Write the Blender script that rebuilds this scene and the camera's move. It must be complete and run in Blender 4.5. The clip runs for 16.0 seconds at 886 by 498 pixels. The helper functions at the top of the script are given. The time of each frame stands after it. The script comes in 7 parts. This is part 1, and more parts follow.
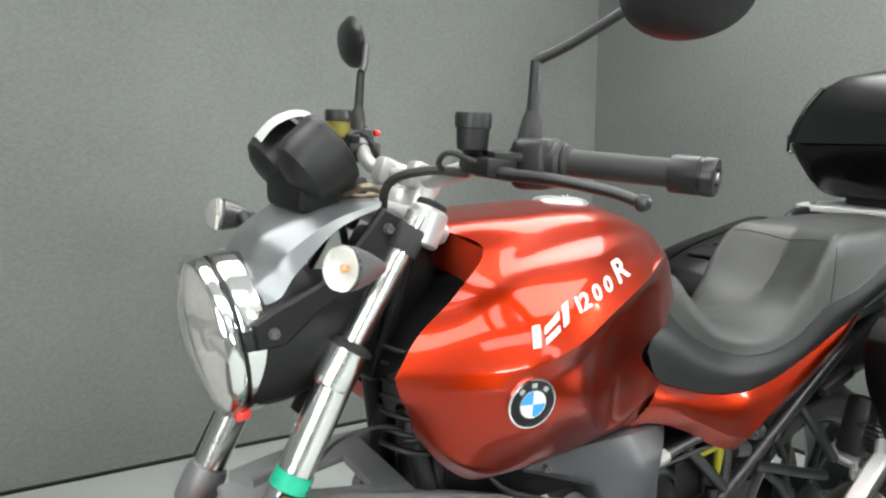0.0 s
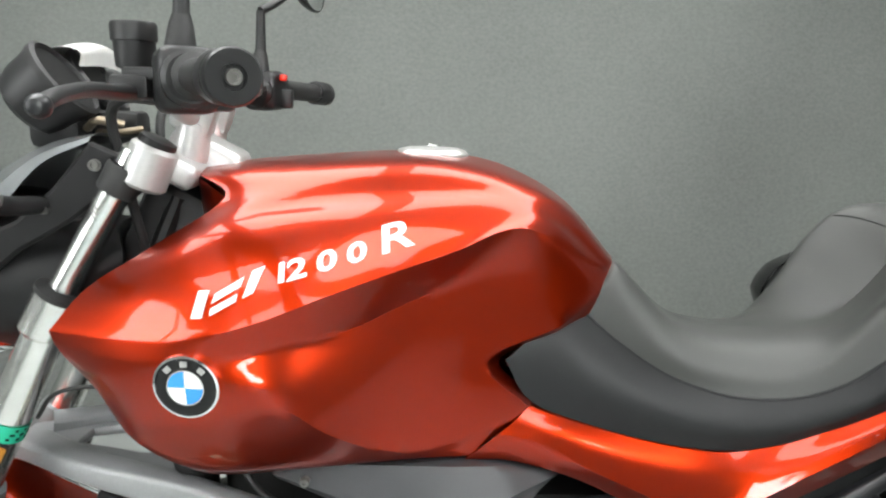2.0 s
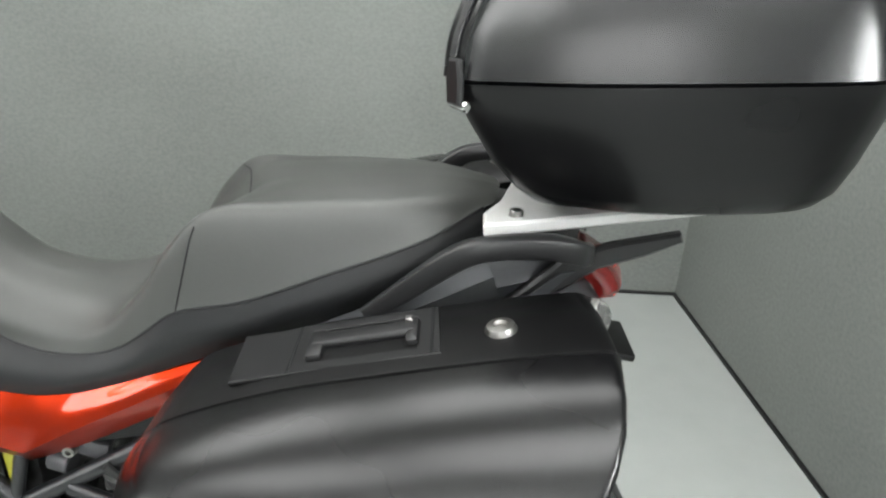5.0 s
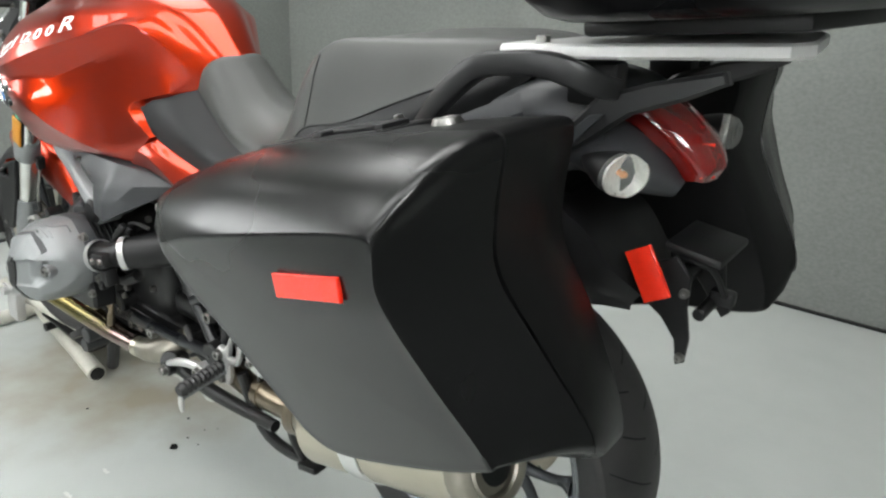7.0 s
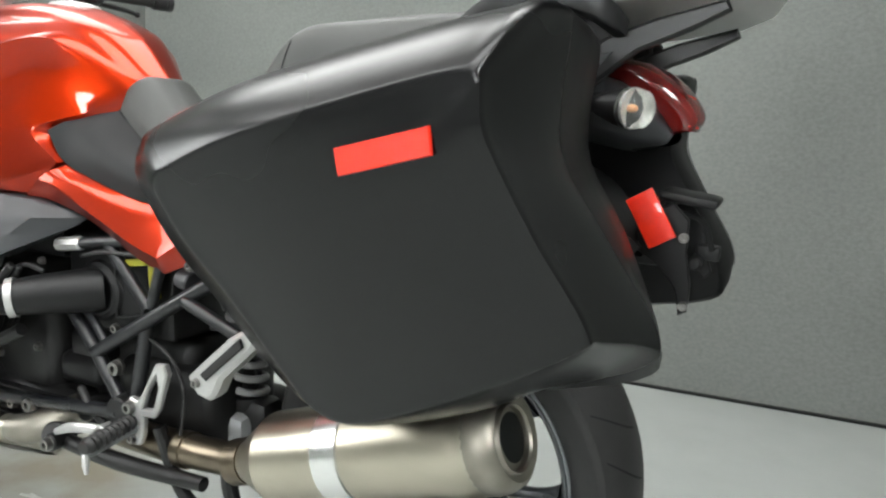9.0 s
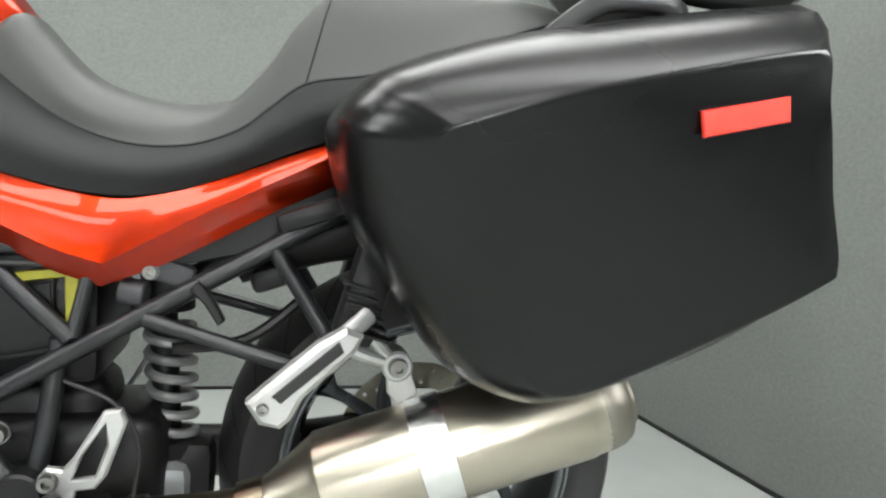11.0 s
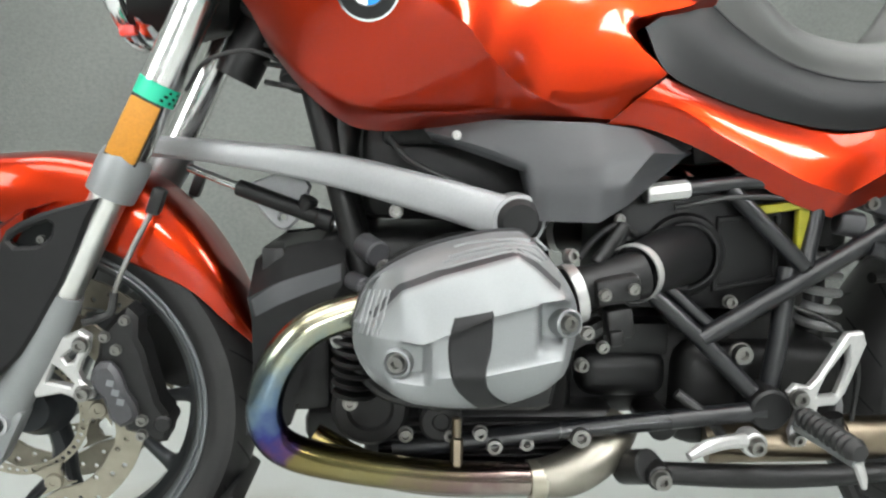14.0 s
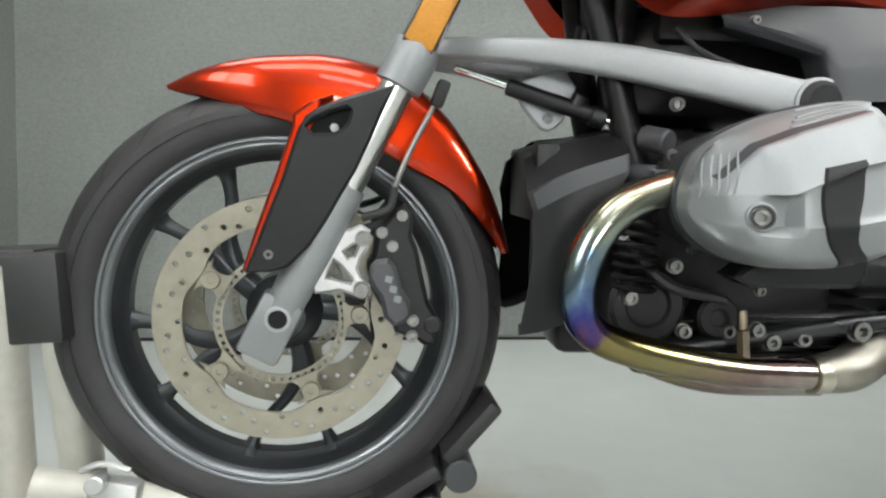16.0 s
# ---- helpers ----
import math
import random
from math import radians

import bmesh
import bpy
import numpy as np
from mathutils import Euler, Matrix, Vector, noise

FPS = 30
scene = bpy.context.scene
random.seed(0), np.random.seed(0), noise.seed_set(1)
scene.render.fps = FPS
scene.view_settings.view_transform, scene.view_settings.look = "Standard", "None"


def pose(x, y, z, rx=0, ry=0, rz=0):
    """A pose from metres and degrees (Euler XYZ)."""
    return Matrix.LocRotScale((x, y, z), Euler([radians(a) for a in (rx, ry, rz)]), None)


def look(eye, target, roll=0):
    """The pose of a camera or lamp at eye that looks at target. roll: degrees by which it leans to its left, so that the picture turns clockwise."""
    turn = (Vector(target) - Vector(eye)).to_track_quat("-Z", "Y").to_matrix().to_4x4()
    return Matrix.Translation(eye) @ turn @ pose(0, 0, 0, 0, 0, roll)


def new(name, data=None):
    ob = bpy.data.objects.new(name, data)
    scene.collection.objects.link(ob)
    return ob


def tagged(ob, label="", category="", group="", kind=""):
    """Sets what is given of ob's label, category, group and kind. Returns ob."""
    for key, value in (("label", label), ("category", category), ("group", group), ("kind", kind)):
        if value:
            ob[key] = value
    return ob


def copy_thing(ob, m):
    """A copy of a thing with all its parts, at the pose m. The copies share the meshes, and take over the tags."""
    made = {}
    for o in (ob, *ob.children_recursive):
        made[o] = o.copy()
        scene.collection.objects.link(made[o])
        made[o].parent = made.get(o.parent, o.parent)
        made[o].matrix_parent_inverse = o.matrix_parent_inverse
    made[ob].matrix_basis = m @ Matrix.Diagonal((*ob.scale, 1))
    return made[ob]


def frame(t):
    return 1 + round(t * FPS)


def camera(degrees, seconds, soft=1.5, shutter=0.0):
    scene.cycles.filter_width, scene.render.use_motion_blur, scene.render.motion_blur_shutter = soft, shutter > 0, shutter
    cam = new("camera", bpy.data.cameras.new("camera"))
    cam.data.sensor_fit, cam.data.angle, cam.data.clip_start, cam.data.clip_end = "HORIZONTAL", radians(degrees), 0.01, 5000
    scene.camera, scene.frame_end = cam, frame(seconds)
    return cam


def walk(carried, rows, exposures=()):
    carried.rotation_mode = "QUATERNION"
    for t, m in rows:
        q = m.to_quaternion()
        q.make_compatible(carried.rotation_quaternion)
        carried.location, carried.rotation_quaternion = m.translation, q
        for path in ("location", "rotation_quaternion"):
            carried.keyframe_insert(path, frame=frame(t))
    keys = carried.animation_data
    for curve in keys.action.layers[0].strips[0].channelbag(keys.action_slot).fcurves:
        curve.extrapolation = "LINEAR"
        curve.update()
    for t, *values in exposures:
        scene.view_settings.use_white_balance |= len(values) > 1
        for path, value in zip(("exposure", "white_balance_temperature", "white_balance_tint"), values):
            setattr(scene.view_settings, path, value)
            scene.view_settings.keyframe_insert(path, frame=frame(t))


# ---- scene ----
cam = camera(64.7, 16.0, 2.3)
PATH = [
    (0, (-0.862, -0.897, 1.216), (0.186, 0.792, 0.989), 0.3),
    (0.5, (-0.694, -0.912, 1.188), (0.131, 0.896, 0.962), 0.3),
    (1, (-0.506, -0.92, 1.176), (0.049, 0.985, 0.929), 0.5),
    (1.5, (-0.302, -0.917, 1.175), (-0.041, 1.045, 0.889), 0.9),
    (2, (-0.126, -0.92, 1.156), (-0.019, 1.061, 0.903), 1.1),
    (2.5, (0.051, -0.952, 1.189), (0.125, 1.022, 0.874), 1.3),
    (3, (0.235, -0.954, 1.246), (0.306, 0.994, 0.799), 1.3),
    (3.5, (0.389, -0.962, 1.329), (0.524, 0.937, 0.716), 2.0),
    (4, (0.504, -0.936, 1.365), (0.764, 0.923, 0.676), 3.4),
    (4.2, (0.545, -0.935, 1.371), (0.85, 0.915, 0.675), 4.2),
    (6.3, (1.164, -0.887, 1.314), (0.365, 0.756, 0.5), 2.2),
    (6.5, (1.209, -0.878, 1.284), (0.289, 0.705, 0.479), 2.2),
    (7, (1.268, -0.869, 1.165), (0.148, 0.634, 0.468), 2.3),
    (7.5, (1.294, -0.864, 1.06), (0.063, 0.6, 0.477), 2.0),
    (8, (1.299, -0.882, 0.963), (0.029, 0.595, 0.509), 2.3),
    (8.5, (1.246, -0.925, 0.922), (0.114, 0.689, 0.581), 3.3),
    (8.7, (1.197, -0.954, 0.918), (0.194, 0.749, 0.615), 3.3),
    (10.8, (0.506, -1.043, 0.832), (0.922, 0.91, 0.718), 3.3),
    (11, (0.433, -1.035, 0.818), (0.93, 0.899, 0.712), 3.4),
    (11.5, (0.272, -1.008, 0.777), (0.88, 0.895, 0.693), 3.5),
    (12, (0.156, -0.984, 0.762), (0.74, 0.924, 0.639), 3.1),
    (12.5, (0.067, -0.981, 0.752), (0.523, 0.96, 0.598), 2.2),
    (13, (-0.039, -0.989, 0.749), (0.275, 0.978, 0.569), 1.7),
    (13.5, (-0.164, -0.991, 0.739), (0.034, 0.991, 0.562), 1.2),
    (14, (-0.311, -0.98, 0.745), (-0.159, 1.004, 0.545), 1.1),
    (14.5, (-0.46, -0.968, 0.742), (-0.305, 1.015, 0.532), 0.9),
    (15, (-0.579, -0.956, 0.724), (-0.404, 1.024, 0.498), 1.0),
    (15.5, (-0.648, -0.95, 0.669), (-0.459, 1.03, 0.46), 0.9),
    (16, (-0.671, -0.96, 0.569), (-0.485, 1.029, 0.458), 0.8),
]
walk(cam, [(t, look(eye, target, roll)) for t, eye, target, roll in PATH], [(0, 0.0), (2.0, 0.06), (3.5, 0.24), (4.2, 0.32), (6.4, 0.23), (7.1, -0.04), (8.0, -0.12), (8.6, 0.02), (11.0, 0.25), (12.3, 0.3), (13.6, 0.27), (14.6, 0.27), (16.0, 0.08)])

# ---- world and lamps ----
world = bpy.data.worlds.new("world")
scene.world = world
world.use_nodes = True
world.node_tree.nodes["Background"].inputs[0].default_value = (0.75, 0.8, 0.85, 1)
world.node_tree.nodes["Background"].inputs[1].default_value = 0.05
LAMP = 7.6
CEIL = 2.9


# ---- materials ----
def mat(name, col, rough=0.5, metal=0.0, var=0.12, scale=30.0, bump=0.0, bscale=200.0, coat=0.0, rvar=0.08, stretch=(1, 1, 1), big=3.0, spec=0.5):
    """A principled surface with colour drift at two scales, uneven roughness and fine relief."""
    m = bpy.data.materials.new(name)
    m.use_nodes = True
    n, l = m.node_tree.nodes, m.node_tree.links
    b = n["Principled BSDF"]
    b.inputs["Metallic"].default_value = metal
    b.inputs["Coat Weight"].default_value = coat
    b.inputs["Specular IOR Level"].default_value = spec
    b.inputs["Coat Roughness"].default_value = 0.04
    tc, mp = n.new("ShaderNodeTexCoord"), n.new("ShaderNodeMapping")
    mp.inputs["Scale"].default_value = stretch
    l.new(tc.outputs["Object"], mp.inputs["Vector"])
    fine, wide = n.new("ShaderNodeTexNoise"), n.new("ShaderNodeTexNoise")
    fine.inputs["Scale"].default_value, wide.inputs["Scale"].default_value = scale, big
    fine.inputs["Detail"].default_value, wide.inputs["Detail"].default_value = 5, 3
    for t in (fine, wide):
        l.new(mp.outputs[0], t.inputs["Vector"])
    mul = n.new("ShaderNodeMath")
    mul.operation = "ADD"
    l.new(fine.outputs["Fac"], mul.inputs[0])
    l.new(wide.outputs["Fac"], mul.inputs[1])
    rng = n.new("ShaderNodeMapRange")
    rng.inputs["From Min"].default_value, rng.inputs["From Max"].default_value = 0.6, 1.4
    rng.inputs["To Min"].default_value, rng.inputs["To Max"].default_value = 1 - var, 1 + var
    l.new(mul.outputs[0], rng.inputs["Value"])
    mix = n.new("ShaderNodeVectorMath")
    mix.operation = "SCALE"
    mix.inputs[0].default_value = col
    l.new(rng.outputs[0], mix.inputs["Scale"])
    l.new(mix.outputs[0], b.inputs["Base Color"])
    rr = n.new("ShaderNodeMapRange")
    rr.inputs["From Min"].default_value, rr.inputs["From Max"].default_value = 0.3, 0.7
    rr.inputs["To Min"].default_value, rr.inputs["To Max"].default_value = max(0.02, rough - rvar), min(1, rough + rvar)
    l.new(wide.outputs["Fac"], rr.inputs["Value"])
    l.new(rr.outputs[0], b.inputs["Roughness"])
    if bump:
        grain, bm_ = n.new("ShaderNodeTexNoise"), n.new("ShaderNodeBump")
        grain.inputs["Scale"].default_value, grain.inputs["Detail"].default_value = bscale, 4
        l.new(mp.outputs[0], grain.inputs["Vector"])
        bm_.inputs["Strength"].default_value, bm_.inputs["Distance"].default_value = bump, 0.002
        l.new(grain.outputs["Fac"], bm_.inputs["Height"])
        l.new(bm_.outputs[0], b.inputs["Normal"])
    return m


def glow(name, col, strength):
    m = bpy.data.materials.new(name)
    m.use_nodes = True
    b = m.node_tree.nodes["Principled BSDF"]
    b.inputs["Base Color"].default_value = (0.8, 0.8, 0.8, 1)
    b.inputs["Emission Color"].default_value = (*col, 1)
    b.inputs["Emission Strength"].default_value = strength
    return m


def clear(name, col, rough=0.05, trans=0.9):
    m = bpy.data.materials.new(name)
    m.use_nodes = True
    b = m.node_tree.nodes["Principled BSDF"]
    b.inputs["Base Color"].default_value = (*col, 1)
    b.inputs["Roughness"].default_value = rough
    b.inputs["Transmission Weight"].default_value = trans
    b.inputs["IOR"].default_value = 1.15
    return m


def heated(name):
    """Stainless header pipe with heat colours along its run."""
    m = mat(name, (0.55, 0.5, 0.42), 0.22, 1.0, 0.1, 60)
    n, l = m.node_tree.nodes, m.node_tree.links
    b = n["Principled BSDF"]
    tc, sep, ramp = n.new("ShaderNodeTexCoord"), n.new("ShaderNodeSeparateXYZ"), n.new("ShaderNodeValToRGB")
    noise_ = n.new("ShaderNodeTexNoise")
    noise_.inputs["Scale"].default_value = 38
    noise_.inputs["Detail"].default_value = 6
    l.new(tc.outputs["Object"], noise_.inputs["Vector"])
    l.new(tc.outputs["Object"], sep.inputs[0])
    along, low, a1, a2 = (n.new("ShaderNodeMath") for _ in range(4))
    # runs from 0 at the port, over the bend, to 1 at the rear joint
    along.operation, along.inputs[1].default_value = "MULTIPLY_ADD", -2.2
    along.inputs[2].default_value = 1.32
    l.new(sep.outputs["Z"], along.inputs[0])
    low.operation, low.inputs[1].default_value, low.inputs[2].default_value = "MULTIPLY_ADD", 1.0, 0.44
    l.new(sep.outputs["X"], low.inputs[0])
    a1.operation = "ADD"
    l.new(along.outputs[0], a1.inputs[0])
    l.new(low.outputs[0], a1.inputs[1])
    a2.operation, a2.inputs[1].default_value = "MULTIPLY_ADD", 0.24
    l.new(noise_.outputs["Fac"], a2.inputs[0])
    l.new(a1.outputs[0], a2.inputs[2])
    stops = [(0.0, (0.36, 0.36, 0.34)), (0.14, (0.34, 0.31, 0.21)), (0.24, (0.25, 0.28, 0.24)), (0.34, (0.11, 0.17, 0.25)),
             (0.42, (0.04, 0.045, 0.19)), (0.47, (0.1, 0.05, 0.12)), (0.51, (0.2, 0.16, 0.06)), (0.7, (0.21, 0.185, 0.09)), (0.84, (0.2, 0.135, 0.13)), (0.95, (0.32, 0.29, 0.25))]
    e = ramp.color_ramp.elements
    e[0].position, e[0].color = stops[0][0], (*stops[0][1], 1)
    e[1].position, e[1].color = stops[-1][0], (*stops[-1][1], 1)
    for p, c in stops[1:-1]:
        s = e.new(p)
        s.color = (*c, 1)
    l.new(a2.outputs[0], ramp.inputs[0])
    l.new(ramp.outputs[0], b.inputs["Base Color"])
    return m


RED = mat("red_metallic_paint", (0.37, 0.021, 0.0026), 0.32, 1.0, 0.06, 900, 0, 1, 0.55, 0.02)
RED.node_tree.nodes["Principled BSDF"].inputs["Coat IOR"].default_value = 1.52
SATIN = mat("satin_black_paint", (0.009, 0.009, 0.0095), 0.4, 0, 0.15, 60, 0.02, 900, spec=0.42)
BLACK = mat("black_plastic", (0.005, 0.005, 0.0054), 0.44, 0, 0.25, 80, 0.05, 700, spec=0.32)
DARK = mat("dark_casting", (0.0065, 0.0064, 0.0066), 0.45, 0, 0.5, 60, 0.2, 150, spec=0.35)
CASE = mat("satin_case_shell", (0.002, 0.002, 0.0023), 0.26, 0, 0.12, 40, 0.03, 900, 0, 0.04, spec=0.35)
SHELL = mat("grained_case_shell", (0.0022, 0.0022, 0.0024), 0.42, 0, 0.2, 60, 0.08, 700, spec=0.2)
GLOSSC = mat("glossy_case_lid", (0.004, 0.0042, 0.0047), 0.22, 0, 0.12, 40, 0.02, 900, 0, 0.04)
GREYP = mat("grey_moulded_plastic", (0.024, 0.0255, 0.028), 0.46, 0, 0.1, 300, 0.06, 900)
VINYL = mat("grained_seat_vinyl", (0.03, 0.0315, 0.029), 0.5, 0, 0.08, 300, 0.12, 1100, spec=0.5)
VINYLS = mat("smooth_seat_vinyl", (0.0085, 0.009, 0.0096), 0.5, 0, 0.1, 200, 0.06, 1100, spec=0.28)
TYRE = mat("tyre_rubber", (0.0135, 0.013, 0.0132), 0.55, 0, 0.3, 40, 0.15, 300)
RUBBER = mat("black_rubber", (0.011, 0.011, 0.011), 0.55, 0, 0.2, 100, 0.1, 400)
RIM = mat("dark_grey_rim_paint", (0.028, 0.031, 0.034), 0.34, 0.3, 0.1, 60)
LIP = mat("machined_rim_lip", (0.2, 0.21, 0.22), 0.35, 0.8, 0.1, 90)
SILVER = mat("silver_engine_paint", (0.195, 0.203, 0.207), 0.42, 0.45, 0.06, 500, 0.03, 800)
ALU = mat("cast_aluminium", (0.46, 0.46, 0.452), 0.36, 0.65, 0.08, 200, 0.05, 500)
ARM = mat("grey_arm_paint", (0.27, 0.275, 0.28), 0.42, 0.2, 0.08, 300, 0.03, 700)
CHROME = mat("chrome", (0.8, 0.8, 0.8), 0.08, 1.0, 0.03, 30)
FORK = mat("anodised_fork_tube", (0.75, 0.75, 0.74), 0.19, 1.0, 0.05, 60)
TUBE = mat("ground_steel_tube", (0.62, 0.62, 0.6), 0.24, 1.0, 0.06, 60)
STEEL = mat("brushed_muffler_steel", (0.47, 0.435, 0.355), 0.32, 1.0, 0.12, 25, 0.06, 120, 0, 0.06, (0.15, 1, 1), 1.5)
DULL = mat("dull_steel", (0.3, 0.28, 0.24), 0.5, 1.0, 0.2, 40, 0.1, 150)
BRONZE = mat("heat_browned_pipe", (0.2, 0.165, 0.12), 0.36, 1.0, 0.3, 26, 0.1, 90)
HEAT = heated("heat_coloured_header")
DISC = mat("brake_disc_steel", (0.27, 0.25, 0.2), 0.42, 0.6, 0.2, 50, 0.05, 300)
CALIPER = mat("grey_caliper_paint", (0.05, 0.05, 0.054), 0.45, 0.3, 0.12, 200)
FRAME = mat("frame_tube_paint", (0.009, 0.0095, 0.011), 0.34, 0.0, 0.15, 90)
BOLT = mat("zinc_bolt", (0.24, 0.235, 0.225), 0.36, 1.0, 0.15, 200)
WHITE = mat("white_decal", (0.75, 0.74, 0.72), 0.35, 0, 0.03, 80)
BLUE = mat("blue_enamel", (0.03, 0.25, 0.72), 0.2, 0, 0.05, 80, 0, 1, 0.5)
GREEN = mat("green_sticker", (0.01, 0.4, 0.24), 0.4, 0, 0.06, 80)
# for print and oil spots, and for shade painted into bores and grooves
INKSHADE = mat("dark_print_and_shade", (0.004, 0.005, 0.005), 0.6, spec=0.2)
ORANGE = mat("amber_reflector", (0.37, 0.15, 0.004), 0.45, 0, 0.2, 300, 0.4, 900)
REFL = mat("red_reflector", (0.62, 0.022, 0.008), 0.22, 0, 0.08, 300, 0.3, 900, 0.6)
TAILRED = mat("red_lamp_lens", (0.13, 0.004, 0.003), 0.12, 0, 0.15, 200, 0.15, 400, 0.8)
LENS = clear("clear_lens", (0.97, 0.97, 0.95), 0.03, 0.92)
SIGLENS = clear("moulded_signal_lens", (0.97, 0.97, 0.94), 0.06, 0.93)
CUP = mat("silvered_signal_cup", (0.85, 0.85, 0.82), 0.3, 0.4, 0.25, 260, 0.9, 220)
MIRROR = mat("silvered_reflector", (0.72, 0.72, 0.7), 0.25, 0.15, 0.3, 140, 0.8, 120)
RACK = mat("silver_rack_paint", (0.56, 0.56, 0.55), 0.45, 0.3, 0.06, 200, 0.04, 500)
BULB = mat("amber_bulb", (0.75, 0.33, 0.12), 0.3, 0, 0.1)
YELLOW = mat("yellow_bracket_paint", (0.22, 0.205, 0.01), 0.45, 0, 0.15, 90)
AMBERLIQ = mat("reservoir_yellowed_plastic", (0.2, 0.17, 0.03), 0.35, 0, 0.15, 60)
SPRING = mat("grey_spring_paint", (0.23, 0.23, 0.23), 0.4, 0.3, 0.12, 90)
CREAM = mat("cream_stand_paint", (0.42, 0.41, 0.36), 0.4, 0.1, 0.14, 40, 0.1, 150)
SMEAR = mat("pale_floor_scuff", (0.47, 0.48, 0.46), 0.6, 0, 0.2, 60)
WSCUFF = mat("worn_wall_cloth", (0.24, 0.25, 0.235), 0.9, 0, 0.3, 90)
SMOKE = mat("smoky_signal_plastic", (0.1, 0.1, 0.1), 0.25, 0.2, 0.15, 80)
TAN = mat("stained_plywood", (0.36, 0.31, 0.22), 0.7, 0, 0.3, 30, 0.1, 80, 0, 0.05, (1, 6, 1))
GUN = mat("silver_fairing_paint", (0.19, 0.2, 0.205), 0.36, 0.7, 0.05, 800, 0, 1, 0.4)
CEILM = mat("white_ceiling_paint", (0.74, 0.74, 0.72), 0.8, 0, 0.1, 8)
PANEL = glow("lamp_diffuser", (0.99, 1.0, 0.985), LAMP)
# glow for unseen windows, added to light the flanks and their reflections
GLOWPANE = glow("added_window_glow", (0.97, 1.0, 1.0), 34)
# weaker glow for the added window ahead
DIMPANE = glow("dim_added_glow", (0.97, 1.0, 1.0), 9)
WALL = mat("grey_fabric_wall_panel", (0.16, 0.17, 0.159), 0.9, 0, 0.22, 70, 0.6, 130, 0, 0.04, (0.85, 0.85, 1.1), 1.2)

# dark colour for the unseen near wall, to dim reflections in the cases
DIMWALL = mat("dimmed_unseen_wall", (0.04, 0.042, 0.042), 0.9, 0, 0.14, 30, 0.4, 100)


def floor_paint():
    m = mat("grey_epoxy_floor", (0.355, 0.374, 0.36), 0.42, 0, 0.06, 7, 0.03, 40, 0, 0.05, (1, 1, 1), 0.8)
    n, l = m.node_tree.nodes, m.node_tree.links
    b = n["Principled BSDF"]
    base = b.inputs["Base Color"].links[0].from_socket
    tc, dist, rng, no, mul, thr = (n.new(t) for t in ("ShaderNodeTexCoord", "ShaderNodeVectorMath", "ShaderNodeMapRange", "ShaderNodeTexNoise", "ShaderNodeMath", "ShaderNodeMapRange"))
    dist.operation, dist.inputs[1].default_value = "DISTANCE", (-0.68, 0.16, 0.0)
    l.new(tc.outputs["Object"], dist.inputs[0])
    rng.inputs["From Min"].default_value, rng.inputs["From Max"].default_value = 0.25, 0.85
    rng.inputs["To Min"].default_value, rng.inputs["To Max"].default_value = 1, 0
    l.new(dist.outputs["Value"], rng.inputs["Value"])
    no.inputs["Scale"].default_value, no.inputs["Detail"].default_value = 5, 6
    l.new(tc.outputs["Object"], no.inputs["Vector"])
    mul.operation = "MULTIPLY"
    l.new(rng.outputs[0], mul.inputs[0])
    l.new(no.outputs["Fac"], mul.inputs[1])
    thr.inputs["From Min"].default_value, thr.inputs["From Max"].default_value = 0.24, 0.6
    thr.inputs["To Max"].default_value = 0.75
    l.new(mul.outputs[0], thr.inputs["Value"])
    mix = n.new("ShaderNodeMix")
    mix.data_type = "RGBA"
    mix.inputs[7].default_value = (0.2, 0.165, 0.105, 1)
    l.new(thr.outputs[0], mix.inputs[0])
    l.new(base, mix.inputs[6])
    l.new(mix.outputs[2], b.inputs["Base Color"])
    return m


FLOOR = floor_paint()


# ---- mesh tools ----
def V(*a):
    return Vector(a)


def spline(P, n=6, closed=False):
    """Points along a smooth curve through P, n to a span."""
    P = [Vector(p) for p in P]
    out, k = [], len(P)
    spans = k if closed else k - 1
    for i in range(spans):
        p1, p2 = P[i], P[(i + 1) % k]
        p0 = P[(i - 1) % k] if closed or i else p1 * 2 - p2
        p3 = P[(i + 2) % k] if closed or i + 2 < k else p2 * 2 - p1
        for j in range(n):
            t = j / n
            out.append(0.5 * ((2 * p1) + (p2 - p0) * t + (2 * p0 - 5 * p1 + 4 * p2 - p3) * t * t + (3 * p1 - p0 - 3 * p2 + p3) * t ** 3))
    if not closed:
        out.append(P[-1].copy())
    return out


def across(P, n, crease):
    """As spline, with a kink at each index in crease."""
    out = []
    cuts = [0, *sorted(c for c in crease if 0 < c < len(P) - 1), len(P) - 1]
    for a, b in zip(cuts, cuts[1:]):
        seg = spline(P[a:b + 1], n)
        out += seg if not out else seg[1:]
    return out


def sheet(G, bm=None, closed=False):
    """Faces over a grid of points; closed joins the last row to the first."""
    bm = bm or bmesh.new()
    R = [[bm.verts.new(p) for p in row] for row in G]
    m = len(R)
    for i in range(m if closed else m - 1):
        a, b = R[i], R[(i + 1) % m]
        for j in range(len(a) - 1):
            q = [a[j], a[j + 1], b[j + 1], b[j]]
            if len({tuple(round(c, 6) for c in v.co) for v in q}) > 2:
                try:
                    bm.faces.new(q)
                except ValueError:
                    pass
    return bm


def finish(bm, dist=1e-5):
    bmesh.ops.remove_doubles(bm, verts=bm.verts, dist=dist)
    bmesh.ops.recalc_face_normals(bm, faces=bm.faces)
    return bm


